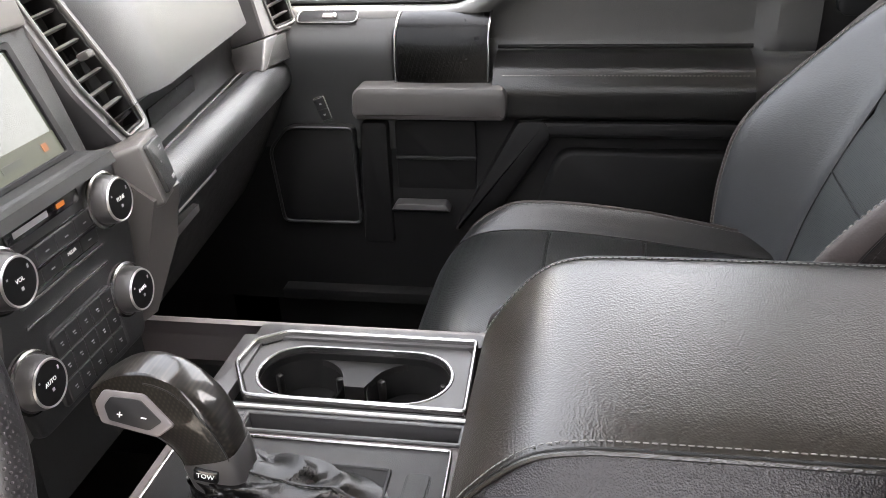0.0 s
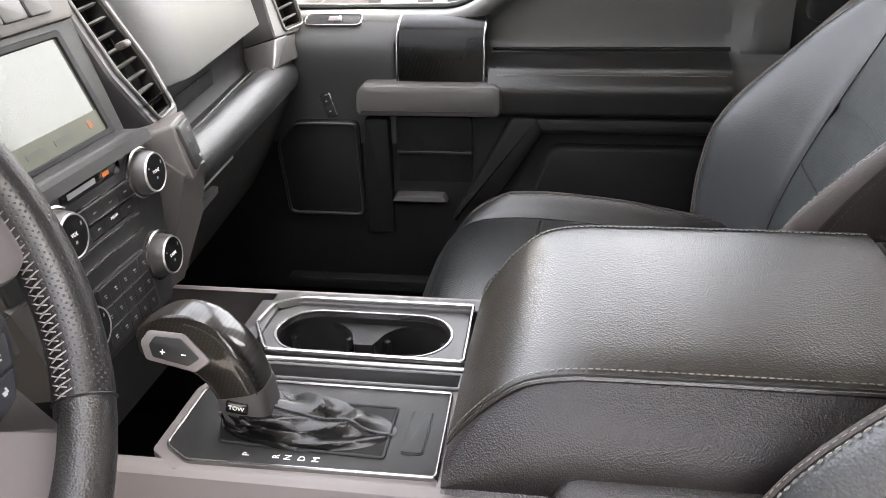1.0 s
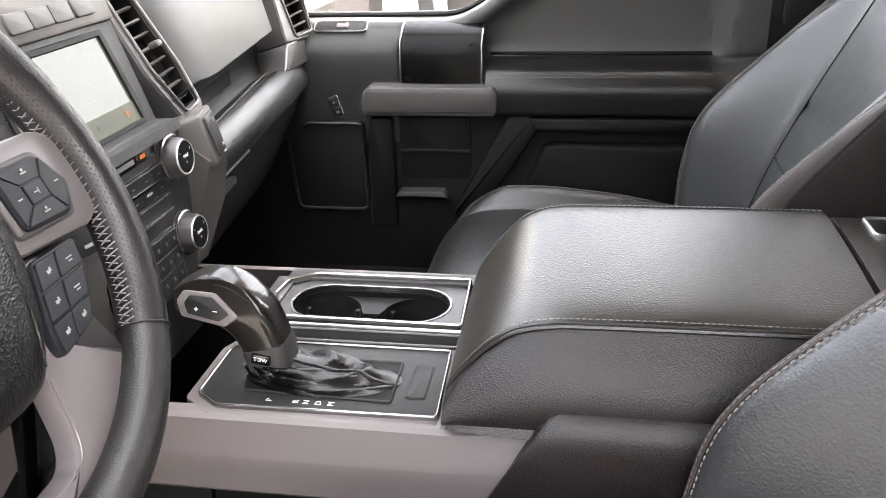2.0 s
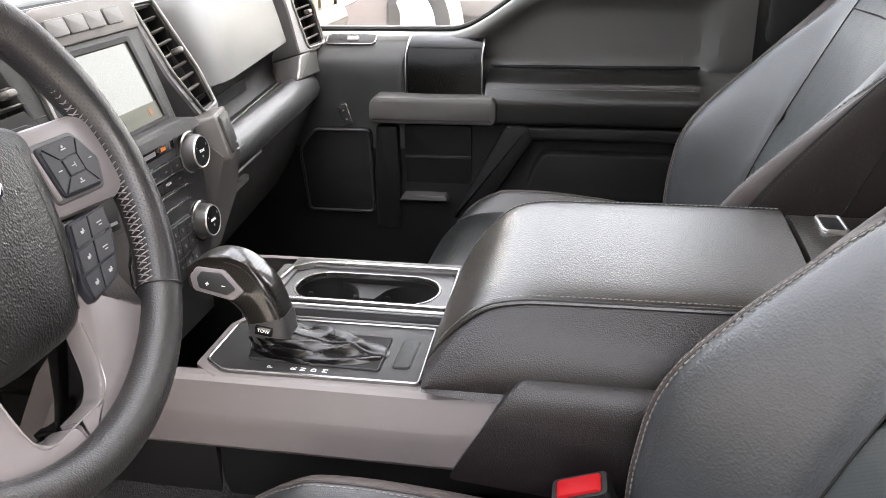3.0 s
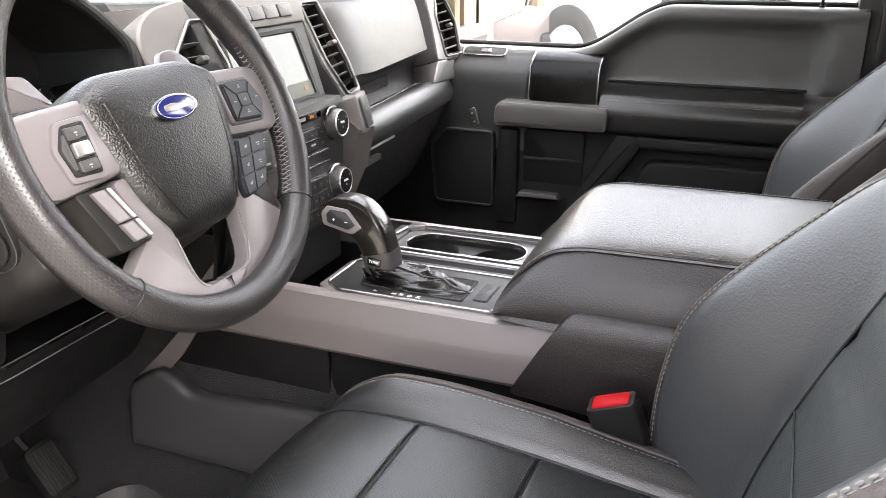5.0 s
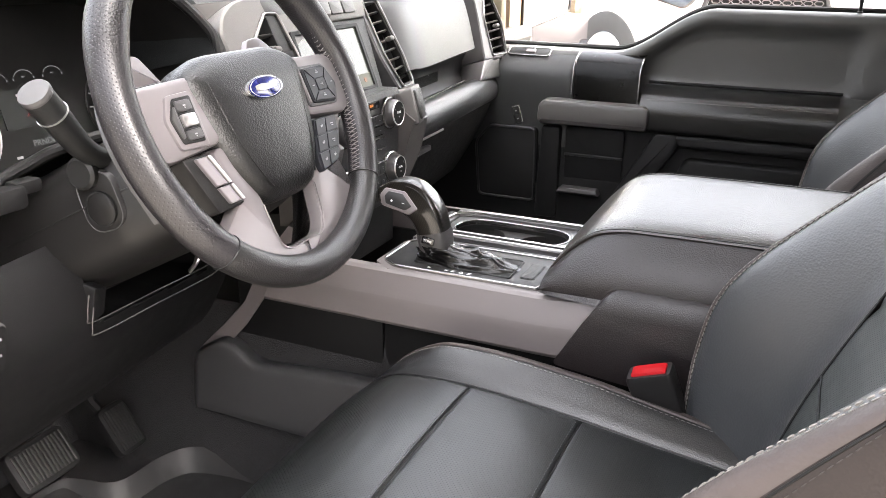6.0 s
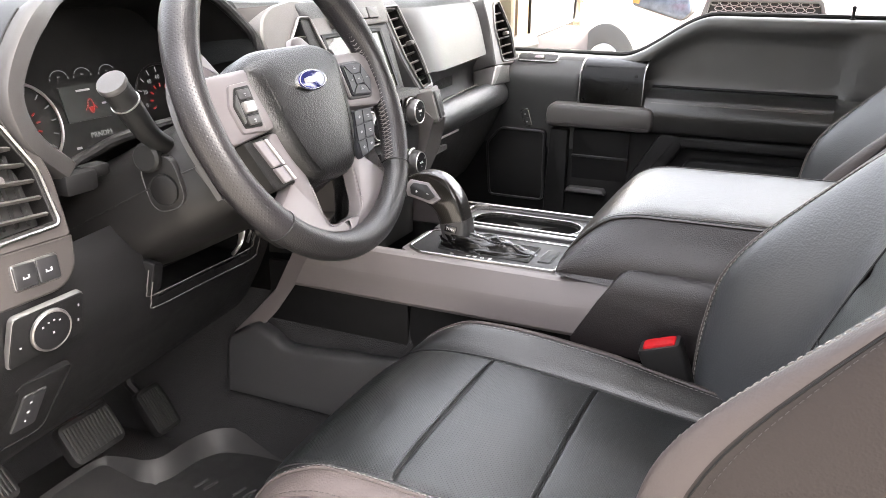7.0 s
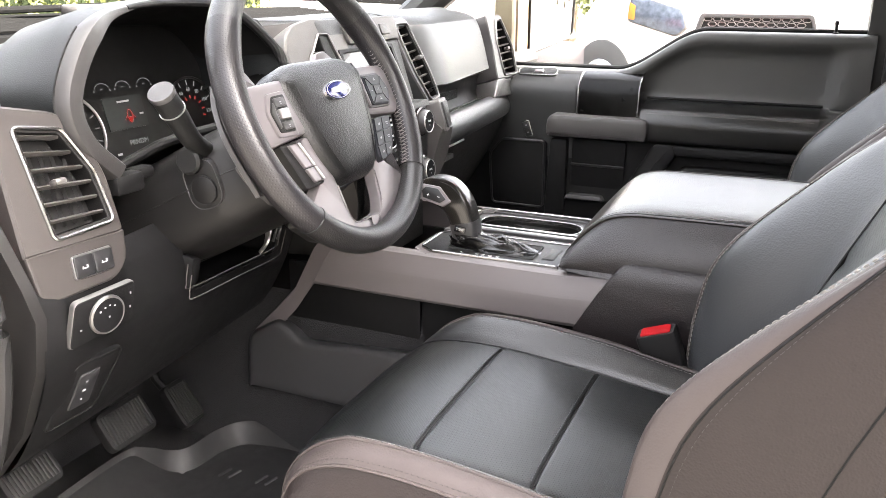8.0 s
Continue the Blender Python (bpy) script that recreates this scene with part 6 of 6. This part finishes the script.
    def back(s, w):
        """s: up the back, 0..1; w: round half the section, 0 the middle .. 1 the rear."""
        i, r = sample(insert, s), sample(ridge, s)
        tang = (sample(insert, min(1, s + 0.02)) - sample(insert, max(0, s - 0.02))).normalized()
        rear = V((tang.y, -tang.x))
        narrow = 1 - 0.10 * max(0, s - 0.6) / 0.4
        pts = [(0.0, i), (0.10, i), (0.140, i - rear * 0.004), (0.165, i.lerp(r, 0.30)), (0.195, i.lerp(r, 0.78)), (0.213, i.lerp(r, 0.98)), (0.228, r + rear * 0.004),
               (0.240, i.lerp(r, 0.55)), (0.244, i + rear * 0.03), (0.236, i + rear * 0.09), (0.19, i + rear * 0.125), (0.0, i + rear * 0.13)]
        q = sample([V((y, p.x, p.y)) for y, p in pts], w) if w in (0, 1) else sample(spline([V((y, p.x, p.y)) for y, p in pts], 3), w)
        return q.x * narrow, V((q.y, q.z))

    def bk(s, w, side):
        y, p = back(s, w)
        return V((dx + p.x, cy + side * y, p.y))

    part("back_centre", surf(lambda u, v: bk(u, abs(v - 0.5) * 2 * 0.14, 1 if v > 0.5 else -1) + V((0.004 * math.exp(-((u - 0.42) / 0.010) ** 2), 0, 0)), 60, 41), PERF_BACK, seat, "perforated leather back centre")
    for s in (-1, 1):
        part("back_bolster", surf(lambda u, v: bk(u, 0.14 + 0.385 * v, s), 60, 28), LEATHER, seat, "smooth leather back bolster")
        part("back_side", surf(lambda u, v: bk(u, 0.525 + 0.29 * v, s), 60, 18), SIDE_LEATHER, seat)

        def puff(u, v):
            """The padded band that runs over the bolster's crest."""
            w = 0.496 + 0.100 * v
            out = (bk(u, w, s) - bk(u, 0.86, s)).normalized()
            return bk(u, w, s) + out * (0.0045 * math.sin(math.pi * v) ** 0.6 + 0.0014)

        part("edge_band", surf(puff, 70, 14), PIPING, seat, "taupe leather edge band")
        part("band_seam", tube([bk(i / 60, 0.599, s) + V((0, s * 0.0003, 0)) for i in range(61)], 0.0010, 5), WELL, seat)
        part("back_stitching", join(stitch([bk(i / 90, 0.483, s) + V((-0.0010, -s * 0.001, 0.001)) for i in range(91)], 0.0048, 0.0022, 0.0009), stitch([puff(i / 90, 0.10) + V((-0.0002, 0, 0.0002)) for i in range(91)], 0.0045, 0.0022, 0.0004)), THREAD_SEAT, seat, "grey stitching either side of the edge band")
        part("side_stitching", stitch([bk(i / 90, 0.612, s) + V((-0.0002, s * 0.0005, 0.0002)) for i in range(91)], 0.0042, 0.0020, 0.0004), THREAD_DARK, seat)
        part("back_seam", tube([bk(i / 60, 0.14, s) + V((-0.0008, 0, 0)) for i in range(61)], 0.0013, 5), BLACK, seat)
        part("side_seam", tube([bk(i / 60, 0.735 - 0.05 * i / 60, s) for i in range(61)], 0.0010, 5), WELL, seat)
    for sv, k in ((0.30, 0.3), (0.62, -0.2)):
        part("back_cross_seam", tube([bk(sv + k * 0.06 * abs(v - 0.5), abs(v - 0.5) * 2 * 0.14, 1 if v > 0.5 else -1) + V((-0.001, 0, 0)) for v in [i / 30 for i in range(31)]], 0.0013, 5), BLACK, seat)
    part("back_shell", surf(lambda u, v: bk(u, 0.815 + 0.185 * (1 - abs(2 * v - 1)), 1 if v > 0.5 else -1), 30, 17), BLACK, seat)
    part("back_top", loft([[bk(1.0, w, 1) for w in [i / 20 for i in range(21)]] + [bk(1.0, w, -1) for w in [1 - i / 20 for i in range(1, 20)]], [V((dx + 0.64, cy, 1.66)).lerp(bk(1.0, w, 1), 0.3) for w in [i / 20 for i in range(21)]] + [V((dx + 0.64, cy, 1.66)).lerp(bk(1.0, w, -1), 0.3) for w in [1 - i / 20 for i in range(1, 20)]]]), LEATHER, seat)
    return seat


s1 = build_seat(0.100, 0.0, 1)
tagged(s1, "black leather driver seat with perforated centre and grey piping")
s2 = build_seat(0.952, 0.083, -1)
tagged(s2, "black leather passenger seat with perforated centre and grey piping")


def buckle(at, lean, group=""):
    b = thing("seat_belt_buckle", at, "black seat belt buckle with a red release button", "buckle", group)
    m = Matrix.Translation(at) @ Euler((radians(lean[0]), radians(lean[1]), 0)).to_matrix().to_4x4()
    bm = loft([[m @ V((x, y, z)) for x, y in rounded(rect(-0.026 * k, -0.015 * k, 0.026 * k, 0.015 * k), 0.006)] for z, k in ((-0.14, 0.80), (-0.105, 0.92), (-0.06, 1.0), (-0.004, 1.04), (0.0, 0.98))])
    part("housing", bm, BLACK_HARD, b)
    bm = loft([[m @ V((x, y, z)) for x, y in rounded(rect(-0.0205 * k, -0.0105 * k, 0.0205 * k, 0.0105 * k), 0.003)] for z, k in ((-0.004, 1), (0.0015, 1), (0.0030, 0.9))])
    part("release_button", bm, RED, b, "red release button")
    return b


buckle((0.146, 0.306, 1.068), (6, -20))

# ---- floor, pedals ----
mat = thing("floor_mat", (-0.45, 0.10, FLOOR_Z), "black rubber floor mat with raised edges", "floor mat")


def mat_top(u, v):
    x, y = -0.612 + 0.452 * u, -0.22 + 0.565 * v
    lip = 0.034 * max(0.0, 1 - v / 0.05) ** 0.6 + 0.02 * max(0.0, (u - 0.93) / 0.07)
    wave = 0.0015 * math.sin(40 * x) * math.sin(31 * y)
    return V((x, y, FLOOR_Z + 0.012 + lip + wave))


part("mat_sheet", surf(mat_top, 50, 44), MAT_RUBBER, mat)
part("mat_toe", surf(lambda u, v: V((-0.715 + 0.105 * u, -0.22 + 0.405 * v, FLOOR_Z + 0.012 + 0.030 * (1 - u) ** 1.5 + 0.030 * max(0.0, 1 - v / 0.06) ** 0.6)), 14, 30), MAT_RUBBER, mat, "mat toe rising under the brake pedal")
part("mat_under", slab(-0.60, -0.20, FLOOR_Z, -0.18, 0.33, FLOOR_Z + 0.008, 0.002), MAT_RUBBER, mat)
ridge = spline([(-0.712, 0.02, 0.745), (-0.714, 0.120, 0.746), (-0.708, 0.170, 0.746), (-0.676, 0.186, 0.746), (-0.642, 0.194, 0.745), (-0.620, 0.216, 0.745), (-0.610, 0.280, 0.747), (-0.580, 0.326, 0.748), (-0.500, 0.344, 0.748), (-0.400, 0.347, 0.746), (-0.30, 0.345, 0.744)], 6)
walls = []
for i, p in enumerate(ridge):
    run = (ridge[min(i + 1, len(ridge) - 1)] - ridge[max(i - 1, 0)]).normalized()
    o = V((-run.y, run.x, 0))
    walls.append([p + V((0, 0, -0.036)) + o * 0.014, p + o * 0.006 + V((0, 0, -0.004)), p + V((0, 0, 0.001)), p - o * 0.006 + V((0, 0, -0.005)), p - o * 0.020 + V((0, 0, -0.036))])
part("mat_wall", loft(walls, closed=False), MAT_RUBBER, mat, "raised mat wall")
for x, y in ((-0.548, 0.204), (-0.530, 0.206), (-0.478, 0.212), (-0.460, 0.214), (-0.408, 0.220), (-0.390, 0.222)):
    part("mat_rib", tube([(x, y, FLOOR_Z + 0.0145), (x + 0.006, y + 0.026, FLOOR_Z + 0.0145)], 0.0022, 6), TRIM_DARK, mat)


def pedal(name, at, w, h, tilt, label):
    pd = thing(name, at, label, "pedal")
    P = Plane(at, (0, 1, 0.0), (-math.sin(tilt), 0, math.cos(tilt)))
    out = rounded(rect(-w / 2, -h / 2, w / 2, h / 2), 0.014)
    part("pad", P.plate(out, -0.012, 0.004, 0.003), BLACK_MATT, pd)
    k = int(w / 0.0062)
    for i in range(k):
        a = -w / 2 + 0.008 + (w - 0.016) * i / (k - 1)
        part("rib", P.plate(rounded(rect(a - 0.0017, -h / 2 + 0.008, a + 0.0017, h / 2 - 0.008), 0.0015, 2), 0.003, 0.0068, 0.0008), RUBBER, pd)
    part("arm", tube([P.at(0, 0.0, -0.012), P.at(0, h / 2 + 0.02, -0.03), V(at) + V((-0.12, 0.02, 0.26))], 0.009, 8), GLOVEBOX, pd)


pedal("brake_pedal", (-0.60, 0.068, 0.878), 0.092, 0.064, radians(35), "wide ribbed black rubber brake pedal")
pedal("accelerator_pedal", (-0.665, 0.262, 0.800), 0.055, 0.085, radians(35), "narrow ribbed black rubber accelerator pedal")
pedal("parking_brake_pedal", (-0.60, -0.105, 0.885), 0.085, 0.050, radians(40), "ribbed black rubber parking brake pedal")
tunnel = thing("tunnel_trim", (-0.5, 0.36, 0.75), "dark carpeted tunnel side with plastic kick panel", "trim", kind="structure")
part("tunnel_side", surf(lambda u, v: V((-0.90 + 1.0 * u, 0.385 - 0.06 * v - 0.03 * max(0, 0.4 - u), 1.0 - 0.30 * v)), 16, 10), CARPET, tunnel)
KICK = spline([(-0.600, 0.906), (-0.565, 0.922), (-0.535, 0.940), (-0.513, 0.948), (-0.482, 0.936), (-0.450, 0.920), (-0.362, 0.926), (-0.20, 0.936)], 5)


def kick(u, v):
    p = sample(KICK, u)
    q = sample(spline([(0.378, -0.002), (0.356, 0.003), (0.345, 0.0), (0.340, -0.010), (0.335, -0.05), (0.330, -0.100), (0.336, -0.108), (0.352, -0.110)], 4), v)
    drop = (p.y - 0.822) / 0.110 if q.y < 0 else 1.0
    return V((p.x, q.x + 0.05 * max(0.0, 1 - u / 0.16) ** 2, p.y + q.y * drop - 0.05 * max(0.0, 1 - u / 0.16) ** 2))


part("kick_panel", surf(kick, 40, 24), KICK_GREY, tunnel, "dark plastic kick panel")
strip = [[(-0.392, 1.150), (-0.368, 1.150)], [(-0.440, 1.092), (-0.405, 1.085)], [(-0.483, 1.012), (-0.446, 1.022)], [(-0.530, 0.962), (-0.480, 0.975)], [(-0.582, 0.912), (-0.522, 0.930)]]
part("stack_side_strip", loft([[V((a[0], 0.367, a[1])), V((b[0], 0.362, b[1])), V((b[0] - 0.01, 0.392, b[1])), V((a[0] - 0.01, 0.396, a[1]))] for a, b in strip]), TRIM, tunnel, "warm grey descending trim strip")

# ---- outside ----
single("ground", slab(-300, -300, -0.2, 300, 300, 0.0, 0), ASPHALT, "grey asphalt car park", "ground", "structure")
single("parking_stripe", slab(-4.2, 2.2, 0.0, -0.4, 2.34, 0.004, 0), MARK, "white painted parking stripe on the asphalt", "stripe", "structure")
single("engine_hood", loft([[V((x, -0.42 + 1.9 * v, z - 0.05 * (2 * v - 1) ** 2)) for v in [k / 20 for k in range(21)]] + [V((x, 1.50, z - 0.12)), V((x, 1.50, 0.55)), V((x, -0.44, 0.55)), V((x, -0.44, z - 0.12))] for x, z in [(-2.10, 1.16), (-2.06, 1.24), (-1.9, 1.285), (-1.6, 1.325), (-1.3, 1.365), (-0.97, 1.40)]]), PAINT_RED, "red painted hood and front wings", "hood")
cowl = thing("windscreen_cowl", (-1.0, 0.5, 1.34), "black slatted cowl below the windscreen with a wiper", "cowl")
part("tray", loft([[V((x, y, z)) for x, z in ((-1.17, 1.460), (-0.96, 1.436), (-0.96, 1.35), (-1.17, 1.34))] for y in (-0.40, 1.46)]), GRILLE_BLACK, cowl)
for i in range(7):
    part("slat", tube([(-1.155 + 0.028 * i, -0.38, 1.464 - 0.0032 * i), (-1.155 + 0.028 * i, 1.44, 1.464 - 0.0032 * i)], 0.0045, 6), GRILLE_BLACK, cowl)
part("wiper_arm", tube(spline([(-1.16, 0.02, 1.470), (-1.12, 0.40, 1.477), (-1.06, 0.80, 1.484)], 5), 0.007, 8), GRILLE_BLACK, cowl, "black wiper arm")
part("wiper_pivot", box((-1.08, 0.535, 1.474), (0.05, 0.07, 0.022), 0.006), TRIM_MID, cowl, "grey wiper pivot cap")
mirror = thing("door_mirror", (-0.45, 1.75, 1.33), "black-framed passenger door mirror reflecting trees", "mirror")
MR = Plane((-0.45, 1.72, 1.42), (0.46, 0.89, 0), (0, 0, 1))
mo = rounded([(-0.078, -0.094), (0.102, -0.052), (0.110, 0.13), (-0.078, 0.15)], [0.012, 0.02, 0.03, 0.03], 5)
part("housing", MR.plate(rounded([(-0.125, -0.112), (-0.070, -0.100), (0.104, -0.056), (0.112, 0.13), (-0.125, 0.16)], 0.012), -0.09, -0.004, 0.006), TAN_TONE, mirror)
part("glass", MR.plate(mo, -0.004, 0.001, 0.001), MIRROR, mirror)
part("bezel", MR.ring(inset(mo, -0.004), mo, -0.006, 0.004, 0.001), BLACK_HARD, mirror, "thin black mirror edge")
part("arm", tube([(-0.52, 1.46, 1.30), (-0.49, 1.66, 1.31)], 0.03, 10), BLACK_HARD, mirror)

# white pickup across the lane
truck = thing("white_pickup_truck", (-0.6, 7.0, 0.0), "white pickup truck parked facing the lane", "truck")
part("body", join(loft([[V((x, y, z)) for x, z in rounded([(-1.45, 0.55), (0.60, 0.55), (0.60, 1.24), (0.50, 1.42), (-1.35, 1.44), (-1.45, 1.26)], 0.06)] for y in (6.02, 6.10, 8.2)]), loft([[V((x, y, z)) for x, z in rounded([(-1.40, 1.3), (0.55, 1.3), (0.40, 2.0), (-1.25, 2.0)], 0.08)] for y in (7.6, 10.4)]), slab(-1.45, 8.2, 0.55, 0.6, 11.6, 1.40, 0.05)), PAINT_WHITE, truck, "white painted body")
TG = Plane((-0.13, 6.0, 1.175), (1, 0, 0), (0, 0, 1))
go = rounded([(-0.48, -0.14), (0.48, -0.14), (0.40, 0.15), (-0.40, 0.15)], 0.03)
part("grille_frame", TG.ring(go, inset(go, 0.035), -0.02, 0.04, 0.008), TRIM_DARK, truck, "dark grille frame")
part("grille_back", TG.plate(inset(go, 0.03), -0.02, 0.0, 0), BLACK_HARD, truck)
for r in range(6):
    for c in range(12):
        a, b = -0.385 + 0.07 * c + 0.035 * (r % 2), -0.085 + 0.038 * r
        if abs(a) < 0.38:
            hx = rounded([(a - 0.036, b), (a - 0.020, b - 0.018), (a + 0.020, b - 0.018), (a + 0.036, b), (a + 0.020, b + 0.018), (a - 0.020, b + 0.018)], 0.004, 1)
            part("grille_cell", TG.ring(hx, inset(hx, 0.006), 0.0, 0.02, 0.001), TRIM, truck)
LH = Plane((-0.86, 6.0, 1.27), (1, -0.12, 0), (0.05, 0, 1))
ho = rounded([(-0.24, -0.02), (0.16, -0.13), (0.24, -0.06), (0.20, 0.08), (-0.22, 0.20)], 0.03)
hl = part("headlamp", LH.plate(ho, -0.06, 0.02, 0.01), TRIM_MID, truck, "headlamp with amber corner")
part("lamp_lens", LH.plate(inset(ho, 0.012), 0.018, 0.024, 0.002), material("lamp_plastic", (0.045, 0.055, 0.075), 0.15, coat=0.3, var=0.8, vscale=26), hl)
part("amber_marker", LH.plate(rounded([(-0.235, 0.0), (-0.18, -0.01), (-0.175, 0.10), (-0.225, 0.13)], 0.01), 0.02, 0.027, 0.002), material("amber_plastic", (0.35, 0.12, 0.015), 0.3), hl)
part("bumper", TG.plate(rounded(rect(-1.35, -0.62, 0.75, -0.28), 0.05), -0.02, 0.10, 0.03), TRIM_DARK, truck)
WM = Matrix.Translation((-1.24, 5.80, 0.72)) @ V((-0.62, -0.78, 0.0)).to_track_quat("Z", "Y").to_matrix().to_4x4() @ Matrix.Translation((0, 0, -0.25))
part("wheel_arch", TG.plate(rounded([(-1.75, -0.55), (-0.80, -0.55), (-0.80, -0.26), (-1.10, -0.13), (-1.75, -0.06)], 0.03), 0.0, 0.06, 0.01), TRIM, truck, "grey lower cladding")
wl = part("wheel", lathe([(0.20, 0.12), (0.38, 0.10), (0.40, 0.13), (0.40, 0.24), (0.385, 0.25), (0.27, 0.25)], WM, 40), TYRE, truck)
part("rim", lathe([(0.25, 0.255), (0.24, 0.27), (0.06, 0.22), (0.01, 0.24)], WM, 30), ALLOY, wl)
for wx, wy in ((0.45, 6.9), (-1.2, 10.2), (0.4, 10.2)):
    part("wheel", lathe([(0.20, -0.12), (0.39, -0.13), (0.41, -0.10), (0.41, 0.10), (0.39, 0.13), (0.20, 0.12)], Matrix.Translation((wx, wy, 0.41)) @ Matrix.Rotation(radians(90), 4, "Y"), 32), TYRE, truck)
part("side_skirt", slab(-1.47, 6.3, 0.40, -1.44, 8.0, 0.75), TRIM_DARK, truck)


def tree(at, h, seed):
    rnd = random.Random(seed)
    t = thing("tree", at, "leafy green tree beyond the car park, driver-side ones added unseen", "tree", "trees")
    part("trunk", tube(spline([V(at), V(at) + V((0.1, 0.05, h * 0.3)), V(at) + V((-0.1, 0.1, h * 0.7))], 5), lambda k: 0.22 - 0.16 * k, 8), BARK, t)
    bm = bmesh.new()
    for c in range(16):
        ctr = V(at) + V((rnd.uniform(-1, 1) * h * 0.28, rnd.uniform(-1, 1) * h * 0.28, h * rnd.uniform(0.05, 1.0)))
        rad = h * rnd.uniform(0.10, 0.2)
        for i in range(170):
            d = V((rnd.gauss(0, 1), rnd.gauss(0, 1), rnd.gauss(0, 0.8))).normalized() * rad * rnd.uniform(0.5, 1.05)
            p = ctr + d
            a = V((rnd.gauss(0, 1), rnd.gauss(0, 1), rnd.gauss(0, 1))).normalized()
            b = a.orthogonal().normalized()
            s = rnd.uniform(0.07, 0.16)
            vs = [bm.verts.new(p + a * s), bm.verts.new(p + b * s * 0.6), bm.verts.new(p - a * s), bm.verts.new(p - b * s * 0.6)]
            bm.faces.new(vs)
    me = bpy.data.meshes.new("crown")
    bm.transform(Matrix.Translation(-V(at)))
    bm.to_mesh(me)
    bm.free()
    me.materials.append(LEAF)
    c = new("crown", me)
    c.parent = t
    return t


# The far negative-y row is never in view: added to darken the driver's side sky.
for i, (x, y, h) in enumerate([(-16, 2, 6.0), (-17, 5.5, 7), (-15, 9, 6.5), (-18, -1, 6), (-13, 13, 7), (-16, -5, 6.5), (-6, 22, 7), (-1, 24, 8), (5, 22, 7), (16, 1, 6.5), (17, 4, 7), (15, 7, 6), (16, 10, 7), (15, 13, 6.5), (18, 8, 7), (-9, -12, 8.5), (-5.5, -12.5, 8), (-2, -11.5, 9), (1.5, -12.5, 8.5), (5, -11.8, 9), (8.5, -12.4, 8), (11.5, -9, 8.5), (14, -4, 8), (-12, -9, 8)]):
    tree((x, y, 0.0), h, i)


def hedge(x0, x1, y0, y1, h, n, seed):
    """A clipped hedge: a plain core in a shade-dark colour, many small leaves outside."""
    rnd = random.Random(seed)
    at = V(((x0 + x1) / 2, (y0 + y1) / 2, 0.0))
    hd = thing("hedge", at, "dense sunlit green hedge beyond the hood", "hedge", kind="stuff")
    part("shaded_core", box((at.x, at.y, h * 0.46), (x1 - x0 - 0.5, y1 - y0 - 0.3, h * 0.92), 0.1), LEAF_SHADED, hd, "plain core box coloured as shaded foliage")
    bm = bmesh.new()
    for i in range(n):
        p = V((rnd.uniform(x0, x1), rnd.uniform(y0, y1), h * rnd.random() ** 0.7))
        p.x = x1 - abs(rnd.gauss(0, 0.30))
        p.z = min(p.z, h - 0.3 * rnd.random()) + 0.15 * noise.noise(p * 0.9)
        a = V((rnd.gauss(0, 1), rnd.gauss(0, 1), rnd.gauss(0, 1))).normalized()
        b = a.orthogonal().normalized()
        k = rnd.uniform(0.022, 0.060)
        bm.faces.new([bm.verts.new(p + a * k), bm.verts.new(p + b * k * 0.55), bm.verts.new(p - a * k), bm.verts.new(p - b * k * 0.55)])
    part("leaves", bm, LEAF, hd)


hedge(-10.5, -9.3, -3.0, 13.0, 2.9, 34000, 5)
